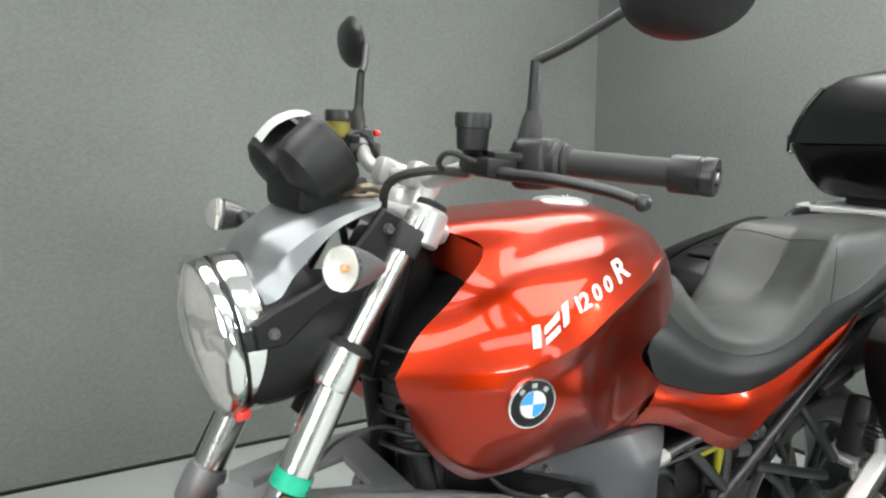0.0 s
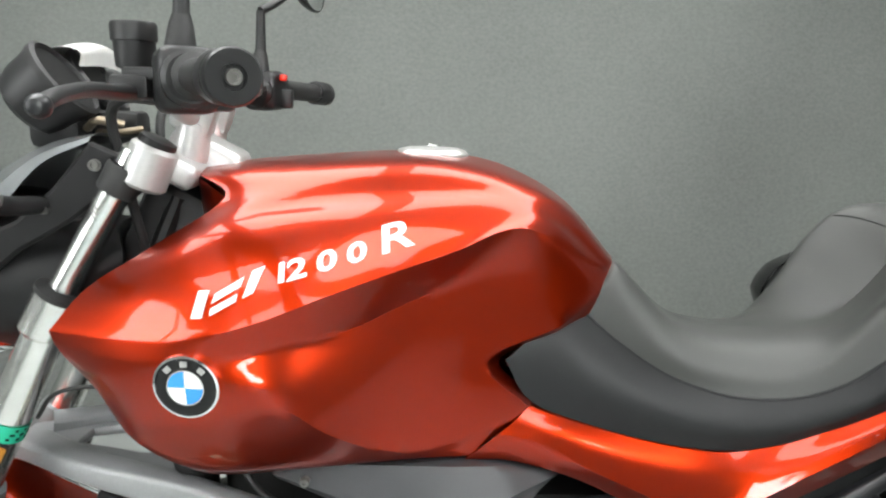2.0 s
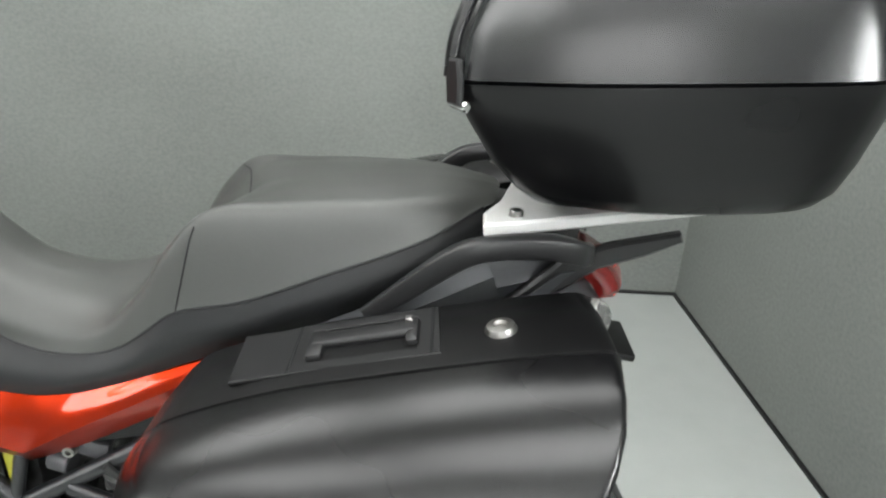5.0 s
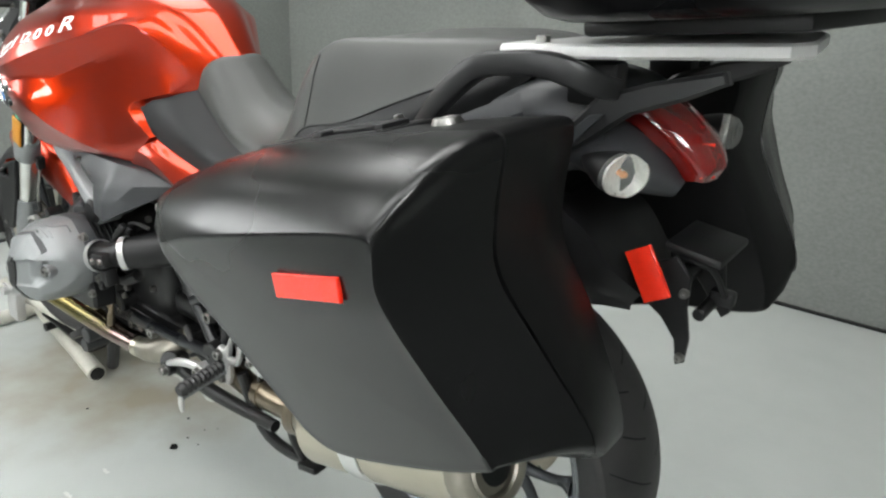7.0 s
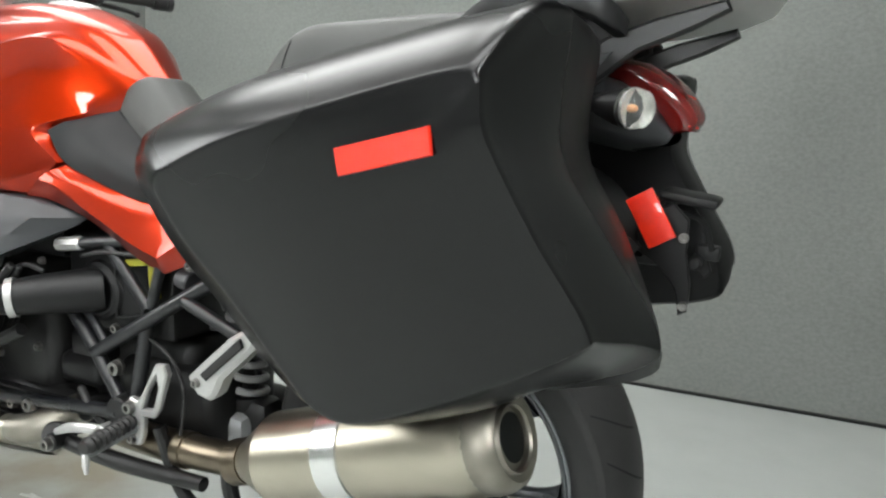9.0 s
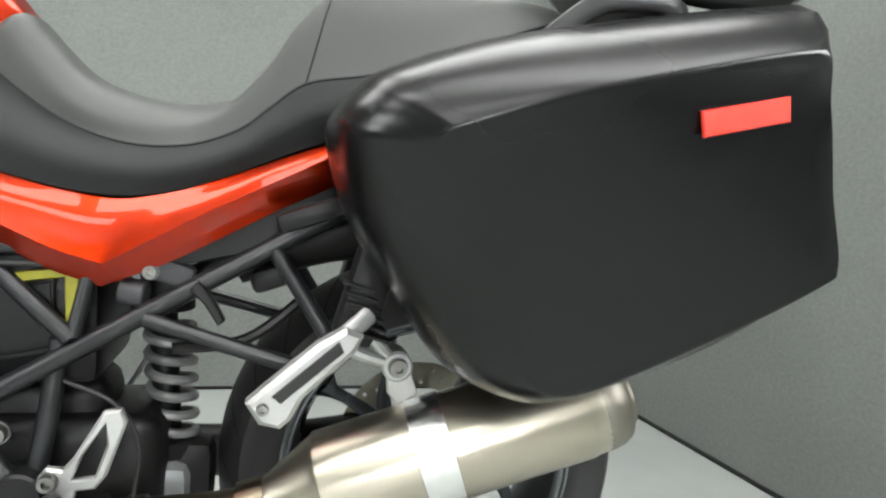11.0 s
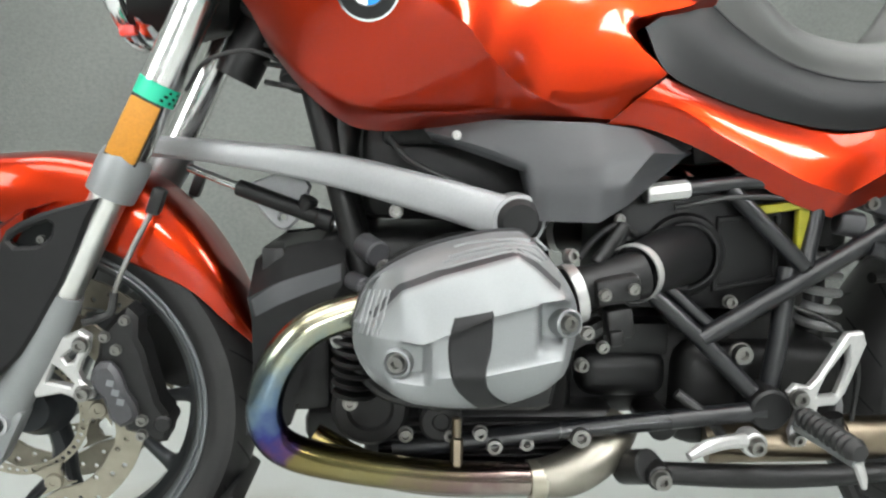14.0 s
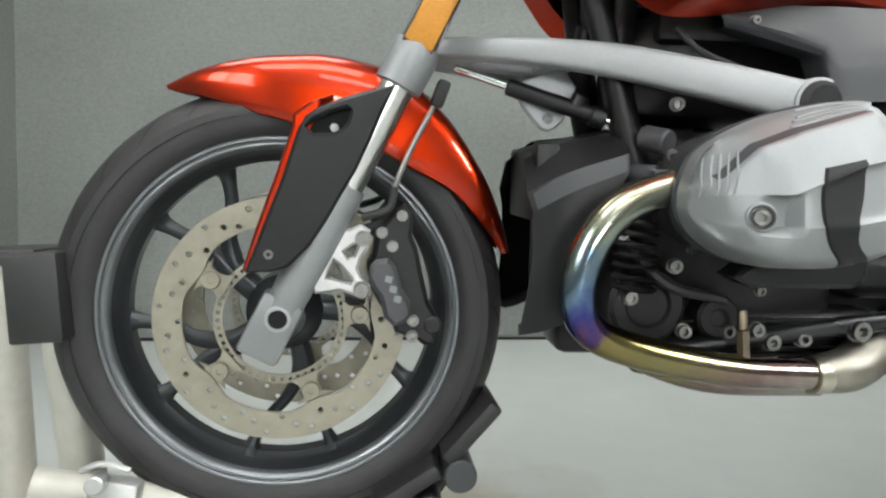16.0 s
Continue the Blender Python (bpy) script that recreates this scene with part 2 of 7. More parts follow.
def both(bm):
    """The mesh and its mirror image in the plane y = 0."""
    got = bmesh.ops.duplicate(bm, geom=bm.verts[:] + bm.edges[:] + bm.faces[:])["geom"]
    for g in got:
        if isinstance(g, bmesh.types.BMVert):
            g.co.y = -g.co.y
    return finish(bm, 1e-4)


def loft(rows, nu=6, nv=5, crease=(), mirror=False):
    rows = [spline(r, nu) for r in rows]
    cols = [across([r[i] for r in rows], nv, crease) for i in range(len(rows[0]))]
    bm = sheet(cols)
    return both(bm) if mirror else finish(bm)


def rings(R, n=4, cap=True):
    """A skin over closed rings of points; the ends are capped with fans."""
    R = [spline(r, n, True) for r in R]
    bm = sheet([r + [r[0]] for r in R])
    if cap:
        for r in (R[0], R[-1]):
            c = sum(r, Vector()) / len(r)
            vs = [bm.verts.new(p) for p in r]
            cv = bm.verts.new(c)
            for i in range(len(vs)):
                bm.faces.new([vs[i], vs[(i + 1) % len(vs)], cv])
    return finish(bm)


def tube(P, r, seg=12, n=6, smooth=True, flat=1.0, bm=None):
    """A round bar along P; r one radius or one for each point; flat squashes it sideways."""
    C = spline(P, n) if smooth and len(P) > 2 else [Vector(p) for p in P]
    rr = r if isinstance(r, (list, tuple)) else [r] * len(P)
    rad = [s.x for s in spline([(v, 0, 0) for v in rr], n)] if smooth and len(P) > 2 else list(rr)
    bm = bm or bmesh.new()
    d = (C[1] - C[0]).normalized()
    side = d.cross(V(0, 0, 1)) if abs(d.z) < 0.95 else d.cross(V(0, 1, 0))
    G = []
    for i, p in enumerate(C):
        t = (C[min(i + 1, len(C) - 1)] - C[max(i - 1, 0)]).normalized()
        side = (side - t * side.dot(t)).normalized()
        up = side.cross(t)
        G.append([p + (side * math.cos(a) * flat + up * math.sin(a)) * rad[i] for a in (k / seg * math.tau for k in range(seg + 1))])
    sheet(G, bm)
    for row in (G[0], G[-1]):
        bm.faces.new([bm.verts.new(p) for p in row[:-1]])
    return finish(bm)


def aim(p, d, up=(0, 0, 1)):
    """A matrix at p whose z axis points along d."""
    d, up = Vector(d).normalized(), Vector(up)
    if abs(d.dot(up)) > 0.99:
        up = V(1, 0, 0)
    x = up.cross(d).normalized()
    return Matrix.Translation(p) @ Matrix((x, d.cross(x), d)).transposed().to_4x4()


def lathe(profile, M, seg=24, bm=None, sweep=math.tau):
    """Turns (radius, height) pairs about the z axis of M."""
    bm = bm or bmesh.new()
    G = [[M @ V(r * math.cos(a), r * math.sin(a), h) for r, h in profile] for a in (k / seg * sweep for k in range(seg + 1))]
    sheet(G, bm)
    return finish(bm)


def rod(p0, p1, r, r2=None, bev=0.002, seg=20, bm=None):
    p0, p1 = Vector(p0), Vector(p1)
    h, r2 = (p1 - p0).length, r if r2 is None else r2
    return lathe([(0, 0), (r - bev, 0), (r, bev), (r2, h - bev), (r2 - bev, h), (0, h)], aim(p0, p1 - p0), seg, bm)


def block(size, M, bev=0.004, segs=2, bm=None):
    t = bmesh.new()
    bmesh.ops.create_cube(t, size=1)
    for v in t.verts:
        v.co = V(*(v.co[i] * size[i] for i in range(3)))
    if bev:
        bmesh.ops.bevel(t, geom=t.edges[:], offset=bev, segments=segs, affect="EDGES", profile=0.5)
    for v in t.verts:
        v.co = M @ v.co
    if bm:
        me = bpy.data.meshes.new("tmp")
        t.to_mesh(me)
        bm.from_mesh(me)
        bpy.data.meshes.remove(me)
        t.free()
        return bm
    return t


def slab(outline, t, M, holes=(), bev=0.0015, n=0, bm=None):
    """A plate with a bevelled rim: outline and holes in the plane of M, t thick along its z axis."""
    def ring(o):
        return [p.to_2d() for p in spline([(*q, 0) for q in o], n, True)] if n else [Vector(q) for q in o]
    loops = [ring(outline), *[[Vector(q) for q in h] for h in holes]]
    bm = bm or bmesh.new()

    def inset(lp, d, hole):
        k, out = len(lp), []
        area = sum(lp[i].x * lp[(i + 1) % k].y - lp[(i + 1) % k].x * lp[i].y for i in range(k))
        s = (1 if area > 0 else -1) * (-1 if hole else 1)
        for i in range(k):
            e1, e2 = (lp[i] - lp[i - 1]).normalized(), (lp[(i + 1) % k] - lp[i]).normalized()
            nrm = (V(-e1.y, e1.x) + V(-e2.y, e2.x))
            nrm = nrm.normalized() if nrm.length > 1e-6 else V(-e1.y, e1.x)
            out.append(lp[i] + nrm * d * s)
        return out
    for z in (0, t):
        edges = []
        for i, lp in enumerate(loops):
            vs = [bm.verts.new(M @ V(p.x, p.y, z)) for p in inset(lp, bev, i > 0)]
            edges += [bm.edges.new((vs[j], vs[(j + 1) % len(vs)])) for j in range(len(vs))]
        bmesh.ops.triangle_fill(bm, edges=edges, use_beauty=True, use_dissolve=False)
    for i, lp in enumerate(loops):
        ins = inset(lp, bev, i > 0)
        rows = [[M @ V(p.x, p.y, z) for p in o] for o, z in ((ins, 0), (lp, bev), (lp, t - bev), (ins, t))]
        sheet([r + [r[0]] for r in rows], bm)
    return finish(bm)


def side(y):
    """Plates seen from the near flank: (x, z) in the plane y, thickness outwards."""
    return Matrix(((1, 0, 0, 0), (0, 0, -1, y), (0, 1, 0, 0), (0, 0, 0, 1)))


def circle(c, r, n=12, a0=0.0):
    return [(c[0] + r * math.cos(a0 + k / n * math.tau), c[1] + r * math.sin(a0 + k / n * math.tau)) for k in range(n)]


def mesh_of(name, bm, material, angle=35):
    me = bpy.data.meshes.new(name)
    bm.to_mesh(me)
    bm.free()
    me.materials.append(material)
    me.polygons.foreach_set("use_smooth", [True] * len(me.polygons))
    me.set_sharp_from_angle(angle=radians(angle))
    return me


def part(name, bm, material, parent=None, label="", m=None, angle=35):
    ob = new(name, bm if isinstance(bm, bpy.types.Mesh) else mesh_of(name, bm, material, angle))
    if parent:
        ob.parent = parent
    if m is not None:
        ob.matrix_basis = m
    return tagged(ob, label)


def thing(name, m, label, category, group="", kind=""):
    return tagged(new(name), label, category, group, kind) if m is None else tagged(_at(new(name), m), label, category, group, kind)


def _at(ob, m):
    ob.matrix_basis = m
    return ob


def merge(*bms):
    out = bms[0]
    for b in bms[1:]:
        me = bpy.data.meshes.new("tmp")
        b.to_mesh(me)
        out.from_mesh(me)
        bpy.data.meshes.remove(me)
        b.free()
    return out


# ---- the room ----
def wall_box(name, lo, hi, material, kind="structure"):
    size = [hi[i] - lo[i] for i in range(3)]
    c = [(hi[i] + lo[i]) / 2 for i in range(3)]
    ob = part(name, block(size, Matrix.Translation(c), 0), material)
    return tagged(ob, "", "", "", kind)


XF, XR, YB, YN = -2.15, 2.0, 2.08, -7.5
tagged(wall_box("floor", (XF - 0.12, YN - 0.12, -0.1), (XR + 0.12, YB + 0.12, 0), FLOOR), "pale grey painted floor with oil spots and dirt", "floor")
tagged(wall_box("wall_far", (XF - 0.12, YB, 0), (XR + 0.12, YB + 0.12, CEIL), WALL), "grey fabric-covered wall panel behind the motorcycle", "wall")
# unseen window ahead, added for the sheen on the case shoulders
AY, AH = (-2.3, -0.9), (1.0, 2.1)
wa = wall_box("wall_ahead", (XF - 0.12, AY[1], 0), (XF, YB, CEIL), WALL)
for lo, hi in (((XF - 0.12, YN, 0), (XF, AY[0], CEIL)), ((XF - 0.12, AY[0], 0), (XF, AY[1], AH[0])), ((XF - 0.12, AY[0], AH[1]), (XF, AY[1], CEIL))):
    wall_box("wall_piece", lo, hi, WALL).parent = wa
tagged(wa, "grey fabric-covered wall panel with an added, unseen window", "wall")
win3 = thing("added_window_3", None, "unseen glowing window added in the wall ahead", "window", "", "structure")
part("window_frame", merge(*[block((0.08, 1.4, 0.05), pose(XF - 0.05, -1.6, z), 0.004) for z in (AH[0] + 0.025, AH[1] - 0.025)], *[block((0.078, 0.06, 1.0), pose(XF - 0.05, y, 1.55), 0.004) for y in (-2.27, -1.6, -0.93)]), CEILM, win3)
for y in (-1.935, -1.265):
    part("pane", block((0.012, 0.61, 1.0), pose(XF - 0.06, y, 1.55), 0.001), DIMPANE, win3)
# unseen rear window, added where the tank's knee panel reflects a bright source
WY, WH = (-2.1, -1.1), (1.45, 2.2)
wr = wall_box("wall_rear", (XR, WY[1], 0), (XR + 0.12, YB, CEIL), WALL)
for lo, hi in (((XR, YN, 0), (XR + 0.12, WY[0], CEIL)), ((XR, WY[0], 0), (XR + 0.12, WY[1], WH[0])), ((XR, WY[0], WH[1]), (XR + 0.12, WY[1], CEIL))):
    wall_box("wall_piece", lo, hi, WALL).parent = wr
tagged(wr, "grey fabric-covered wall panel with an added, unseen window", "wall")
win2 = thing("added_window_2", None, "unseen frosted window added in the rear wall", "window", "", "structure")
part("window_frame", merge(*[block((0.08, 1.0, 0.05), pose(XR + 0.05, -1.6, z), 0.004) for z in (WH[0] + 0.025, WH[1] - 0.025)], *[block((0.078, 0.06, 0.65), pose(XR + 0.05, y, 1.825), 0.004) for y in (-2.07, -1.6, -1.13)]), CEILM, win2)
for y in (-1.835, -1.365):
    part("pane", block((0.012, 0.41, 0.65), pose(XR + 0.06, y, 1.825), 0.001), GLOWPANE, win2)
# unseen near window, added to brighten the near flanks
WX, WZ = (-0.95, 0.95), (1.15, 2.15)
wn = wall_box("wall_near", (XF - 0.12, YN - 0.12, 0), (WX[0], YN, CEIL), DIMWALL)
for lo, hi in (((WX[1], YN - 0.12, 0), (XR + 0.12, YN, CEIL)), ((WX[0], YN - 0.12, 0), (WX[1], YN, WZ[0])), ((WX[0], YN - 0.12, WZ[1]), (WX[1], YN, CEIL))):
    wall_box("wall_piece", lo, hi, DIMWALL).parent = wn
tagged(wn, "unseen near wall, coloured dark to dim reflections, around an added window", "wall")
win = thing("added_window_1", None, "wide unseen glowing window added in the near wall", "window", "", "structure")
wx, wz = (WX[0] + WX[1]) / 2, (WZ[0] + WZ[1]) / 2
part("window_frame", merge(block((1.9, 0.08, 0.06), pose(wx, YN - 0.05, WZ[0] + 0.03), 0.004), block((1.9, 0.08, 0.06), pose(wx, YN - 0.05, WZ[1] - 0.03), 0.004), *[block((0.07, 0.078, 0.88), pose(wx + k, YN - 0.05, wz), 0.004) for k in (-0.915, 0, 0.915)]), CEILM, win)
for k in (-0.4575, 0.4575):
    part("pane", block((0.845, 0.012, 0.88), pose(wx + k, YN - 0.06, wz), 0.001), GLOWPANE, win)
tagged(wall_box("ceiling", (XF - 0.12, YN - 0.12, CEIL), (XR + 0.12, YB + 0.12, CEIL + 0.1), CEILM), "plain pale grey ceiling with lamp panels", "ceiling")
for nm, lo, hi in (("trim", (XF, YB - 0.012, 0), (XR, YB, 0.012)), ("trim", (XF, YN, 0), (XF + 0.012, YB - 0.013, 0.012)), ("trim", (XR - 0.012, YN, 0), (XR, YB - 0.013, 0.012))):
    tagged(wall_box(nm, lo, hi, BLACK), "dark sealing strip along the foot of the wall", "trim")


def ceiling_lamp():
    ob = thing("ceiling_light", None, "large white ceiling lamp panel with a bright diffuser", "ceiling light", "ceiling lamps")
    part("frame", merge(block((1.84, 0.03, 0.08), pose(0, 0.515, -0.04), 0.003), block((1.84, 0.03, 0.08), pose(0, -0.515, -0.04), 0.003), block((0.02, 0.998, 0.08), pose(0.91, 0, -0.04), 0.003), block((0.02, 0.998, 0.08), pose(-0.91, 0, -0.04), 0.003)), CEILM, ob)
    part("diffuser", block((1.798, 0.996, 0.02), pose(0, 0, -0.05), 0.003), PANEL, ob)
    return ob


lamp = ceiling_lamp()
lamp.matrix_basis = pose(-1.1, -1.5, CEIL)
for lx, ly in ((0.95, -1.3), (-1.1, 0.45), (0.9, 0.5), (0.1, -3.3)):
    copy_thing(lamp, pose(lx, ly, CEIL))


# ---- the motorcycle: x to its tail, y to its right, z up ----
BASE = pose(0, 0.0285, 0, 2.5, 0, -1.26)
# the front end turns a little to its left about the steering axis
AXIS, PIVOT = V(0.454, 0, 0.891), V(-0.375, 0, 1.16)
STEER = Matrix.Translation(PIVOT) @ Matrix.Rotation(radians(4.0), 4, AXIS) @ Matrix.Translation(-PIVOT)
UNSTEER = STEER.inverted()
bike = thing("motorcycle", BASE, "red roadster motorcycle with black seat held upright in a wheel chock", "motorcycle")


def un(*p):
    """A place on the turned front end, as it lies with the steering straight."""
    return UNSTEER @ Vector(p)


def bp(name, bm, material, label="", parent=None, steer=False, angle=35):
    return part(name, bm, material, parent or bike, label, STEER if steer else None, angle)


def bolt_mesh():
    bm = lathe([(0, 0.002), (0.45, 0.002), (0.5, 0.005), (0.5, 0.007), (0.92, 0.007), (1.0, 0.005), (1.0, 0), (1.15, 0), (1.15, -0.003)], Matrix.Diagonal((0.008, 0.008, 1, 1)), 14)
    return mesh_of("bolt", bm, BOLT)


BOLT_MESH = bolt_mesh()


def bolt(p, s=1.0, d=(0, -1, 0), parent=None, steer=False):
    ob = new("bolt", BOLT_MESH)
    ob.parent = parent or bike
    m = aim(p, d) @ Matrix.Diagonal((s, s, max(s, 0.8), 1))
    ob.matrix_basis = STEER @ m if steer else m
    return ob


# fuel tank: lines from the spine down to the lower edge, each from the nose to the seat
TANK = [
    [(-0.345, 0, 1.12), (-0.375, 0, 1.146), (-0.3, 0, 1.156), (-0.22, 0, 1.163), (-0.15, 0, 1.168), (-0.08, 0, 1.168), (0.0, 0, 1.152), (0.08, 0, 1.108), (0.148, 0, 1.032), (0.15, 0, 0.99)],
    [(-0.342, -0.07, 1.115), (-0.366, -0.075, 1.14), (-0.3, -0.085, 1.149), (-0.225, -0.089, 1.154), (-0.15, -0.089, 1.158), (-0.08, -0.084, 1.156), (0.0, -0.075, 1.138), (0.07, -0.058, 1.104), (0.142, -0.034, 1.029), (0.142, -0.03, 0.99)],
    [(-0.312, -0.105, 1.093), (-0.322, -0.122, 1.117), (-0.275, -0.136, 1.123), (-0.215, -0.139, 1.127), (-0.15, -0.136, 1.13), (-0.08, -0.128, 1.128), (-0.003, -0.114, 1.115), (0.052, -0.088, 1.095), (0.134, -0.05, 1.022), (0.132, -0.046, 0.985)],
    [(-0.37, -0.14, 1.05), (-0.388, -0.162, 1.068), (-0.33, -0.185, 1.082), (-0.265, -0.191, 1.09), (-0.19, -0.186, 1.094), (-0.115, -0.171, 1.097), (-0.028, -0.145, 1.097), (0.041, -0.106, 1.093), (0.128, -0.058, 1.016), (0.126, -0.052, 0.98)],
    [(-0.43, -0.155, 1.01), (-0.45, -0.18, 1.027), (-0.38, -0.211, 1.035), (-0.305, -0.228, 1.044), (-0.232, -0.221, 1.058), (-0.15, -0.199, 1.068), (-0.055, -0.167, 1.083), (0.03, -0.12, 1.091), (0.122, -0.065, 1.01), (0.12, -0.058, 0.976)],
    [(-0.462, -0.165, 0.978), (-0.487, -0.193, 0.983), (-0.4, -0.228, 0.988), (-0.325, -0.25, 0.994), (-0.262, -0.252, 1.01), (-0.18, -0.227, 1.038), (-0.08, -0.188, 1.067), (0.018, -0.134, 1.088), (0.114, -0.072, 1.004), (0.112, -0.064, 0.97)],
    [(-0.46, -0.165, 0.966), (-0.483, -0.192, 0.97), (-0.405, -0.23, 0.965), (-0.33, -0.249, 0.967), (-0.25, -0.236, 0.98), (-0.18, -0.197, 0.988), (-0.1, -0.163, 1.018), (-0.008, -0.132, 1.04), (0.06, -0.107, 0.968), (0.06, -0.09, 0.95)],
    [(-0.452, -0.162, 0.95), (-0.475, -0.188, 0.953), (-0.405, -0.226, 0.935), (-0.333, -0.245, 0.937), (-0.252, -0.248, 0.945), (-0.188, -0.21, 0.94), (-0.13, -0.178, 0.942), (-0.078, -0.158, 0.942), (-0.03, -0.142, 0.936), (-0.012, -0.12, 0.932)],
    [(-0.44, -0.158, 0.926), (-0.459, -0.18, 0.928), (-0.403, -0.213, 0.896), (-0.33, -0.234, 0.9), (-0.246, -0.246, 0.922), (-0.2, -0.221, 0.885), (-0.152, -0.188, 0.853), (-0.09, -0.164, 0.842), (0.022, -0.138, 0.882), (0.034, -0.112, 0.884)],
    [(-0.432, -0.15, 0.908), (-0.45, -0.171, 0.908), (-0.404, -0.197, 0.864), (-0.342, -0.195, 0.832), (-0.262, -0.19, 0.829), (-0.195, -0.178, 0.828), (-0.145, -0.168, 0.828), (-0.09, -0.157, 0.828), (-0.045, -0.147, 0.826), (-0.033, -0.115, 0.832)],
    [(-0.43, -0.14, 0.9), (-0.445, -0.16, 0.897), (-0.404, -0.168, 0.848), (-0.345, -0.158, 0.809), (-0.262, -0.156, 0.81), (-0.195, -0.15, 0.816), (-0.145, -0.146, 0.82), (-0.09, -0.142, 0.821), (-0.05, -0.138, 0.821), (-0.04, -0.11, 0.83)],
    [(-0.42, -0.11, 0.92), (-0.43, -0.125, 0.91), (-0.39, -0.13, 0.865), (-0.34, -0.12, 0.828), (-0.26, -0.12, 0.83), (-0.19, -0.115, 0.835), (-0.14, -0.11, 0.838), (-0.09, -0.11, 0.838), (-0.055, -0.105, 0.838), (-0.045, -0.09, 0.842)],
]
tank_rows = [across(r, 7, (1, 8)) for r in TANK]
tank_bm = both(sheet([across([r[i] for r in tank_rows], 6, (5, 6, 8, 9, 10)) for i in range(len(tank_rows[0]))]))
free = [v for v in tank_bm.verts if not v.is_boundary and abs(v.co.y) > 0.002]
keep = {v for e in tank_bm.edges for v in e.verts if len(e.link_faces) == 2 and e.calc_face_angle(0) > radians(38)}
for _ in range(1):
    bmesh.ops.smooth_vert(tank_bm, verts=[v for v in free if v not in keep], factor=0.5, use_axis_x=True, use_axis_y=True, use_axis_z=True)
# long shallow hollow on either shoulder
tank_bm.normal_update()
HA, HB = V(-0.285, -0.162, 1.106), V(-0.03, -0.108, 1.128)
HU = (HB - HA).normalized()
for v in tank_bm.verts:
    d = V(v.co.x, -abs(v.co.y), v.co.z) - HA
    along_ = d.dot(HU) / (HB - HA).length
    off = (d - HU * d.dot(HU)).length
    if -0.1 < along_ < 1.1 and off < 0.04:
        w = math.sin(math.pi * min(1, max(0, (along_ + 0.1) / 1.2))) ** 0.7 * (0.5 + 0.5 * math.cos(math.pi * off / (0.016 + 0.02 * math.sin(math.pi * min(1, max(0, along_)))))) if off < 0.016 + 0.02 * math.sin(math.pi * min(1, max(0, along_))) else 0.0
        v.co -= v.normal * 0.006 * w * (1 if v.normal.z > 0 else -1)
from_tank = tank_bm.copy()
tank = bp("fuel_tank", tank_bm, RED, "glossy red metallic fuel tank", angle=32)

from mathutils.bvhtree import BVHTree
TREE = BVHTree.FromBMesh(from_tank)


def on_tank(x, z, lift=0.0012):
    hit = TREE.ray_cast(V(x, -1, z), V(0, 1, 0))
    return (hit[0] + hit[1] * (lift if hit[1].y < 0 else -lift), hit[1]) if hit[0] else (V(x, -0.2, z), V(0, -1, 0))


def decal(bm, M, lift=0.0012, cuts=2):
    """Lays flat faces, drawn in the plane of M, on to the near flank of the tank."""
    bmesh.ops.triangulate(bm, faces=bm.faces[:])
    bmesh.ops.subdivide_edges(bm, edges=bm.edges[:], cuts=cuts, use_grid_fill=True)
    for v in bm.verts:
        p = M @ v.co
        v.co = on_tank(p.x, p.z, lift)[0]
    return finish(bm)


def text_faces(body, size, shear=0.0, space=1.0):
    cu = bpy.data.curves.new("writing", "FONT")
    cu.body, cu.size, cu.shear, cu.resolution_u, cu.space_character, cu.offset = body, size, shear, 3, space, 0.0006
    ob = new("writing", cu)
    me = bpy.data.meshes.new_from_object(ob)
    bpy.data.objects.remove(ob)
    bpy.data.curves.remove(cu)
    bm = bmesh.new()
    bm.from_mesh(me)
    bpy.data.meshes.remove(me)
    return bm


# lettering that rises to the rear along the flank
slope = math.atan2(0.035, 0.135)
for body, size, x, z in (("1", 0.024, -0.25, 1.043), ("2", 0.025, -0.236, 1.046), ("0", 0.025, -0.208, 1.053), ("0", 0.025, -0.179, 1.06), ("R", 0.037, -0.148, 1.068)):
    t = text_faces(body, size, 0.12)
    for v in t.verts:
        v.co.x *= 1.62
    bp("lettering", decal(t, Matrix(((1, 0, 0, x), (0, 0, -1, 0), (0, 1, 0, z), (0, 0, 0, 1))) @ Matrix.Rotation(slope, 4, "Z"), 0.0012, 1), WHITE, "white painted number", tank)
mark = bmesh.new()
for o in ([(-0.325, 1.011), (-0.314, 1.012), (-0.309, 1.037), (-0.32, 1.036)], [(-0.306, 1.025), (-0.279, 1.041), (-0.276, 1.05), (-0.303, 1.034)], [(-0.307, 1.014), (-0.282, 1.028), (-0.281, 1.035), (-0.306, 1.021)], [(-0.276, 1.031), (-0.266, 1.036), (-0.257, 1.06), (-0.269, 1.055)]):
    mark.faces.new([mark.verts.new((*q, 0)) for q in o])
bp("lettering", decal(mark, Matrix(((1, 0, 0, 0), (0, 0, -1, 0), (0, 1, 0, 0), (0, 0, 0, 1))), 0.0012, 3), WHITE, "white painted stylised initial", tank)
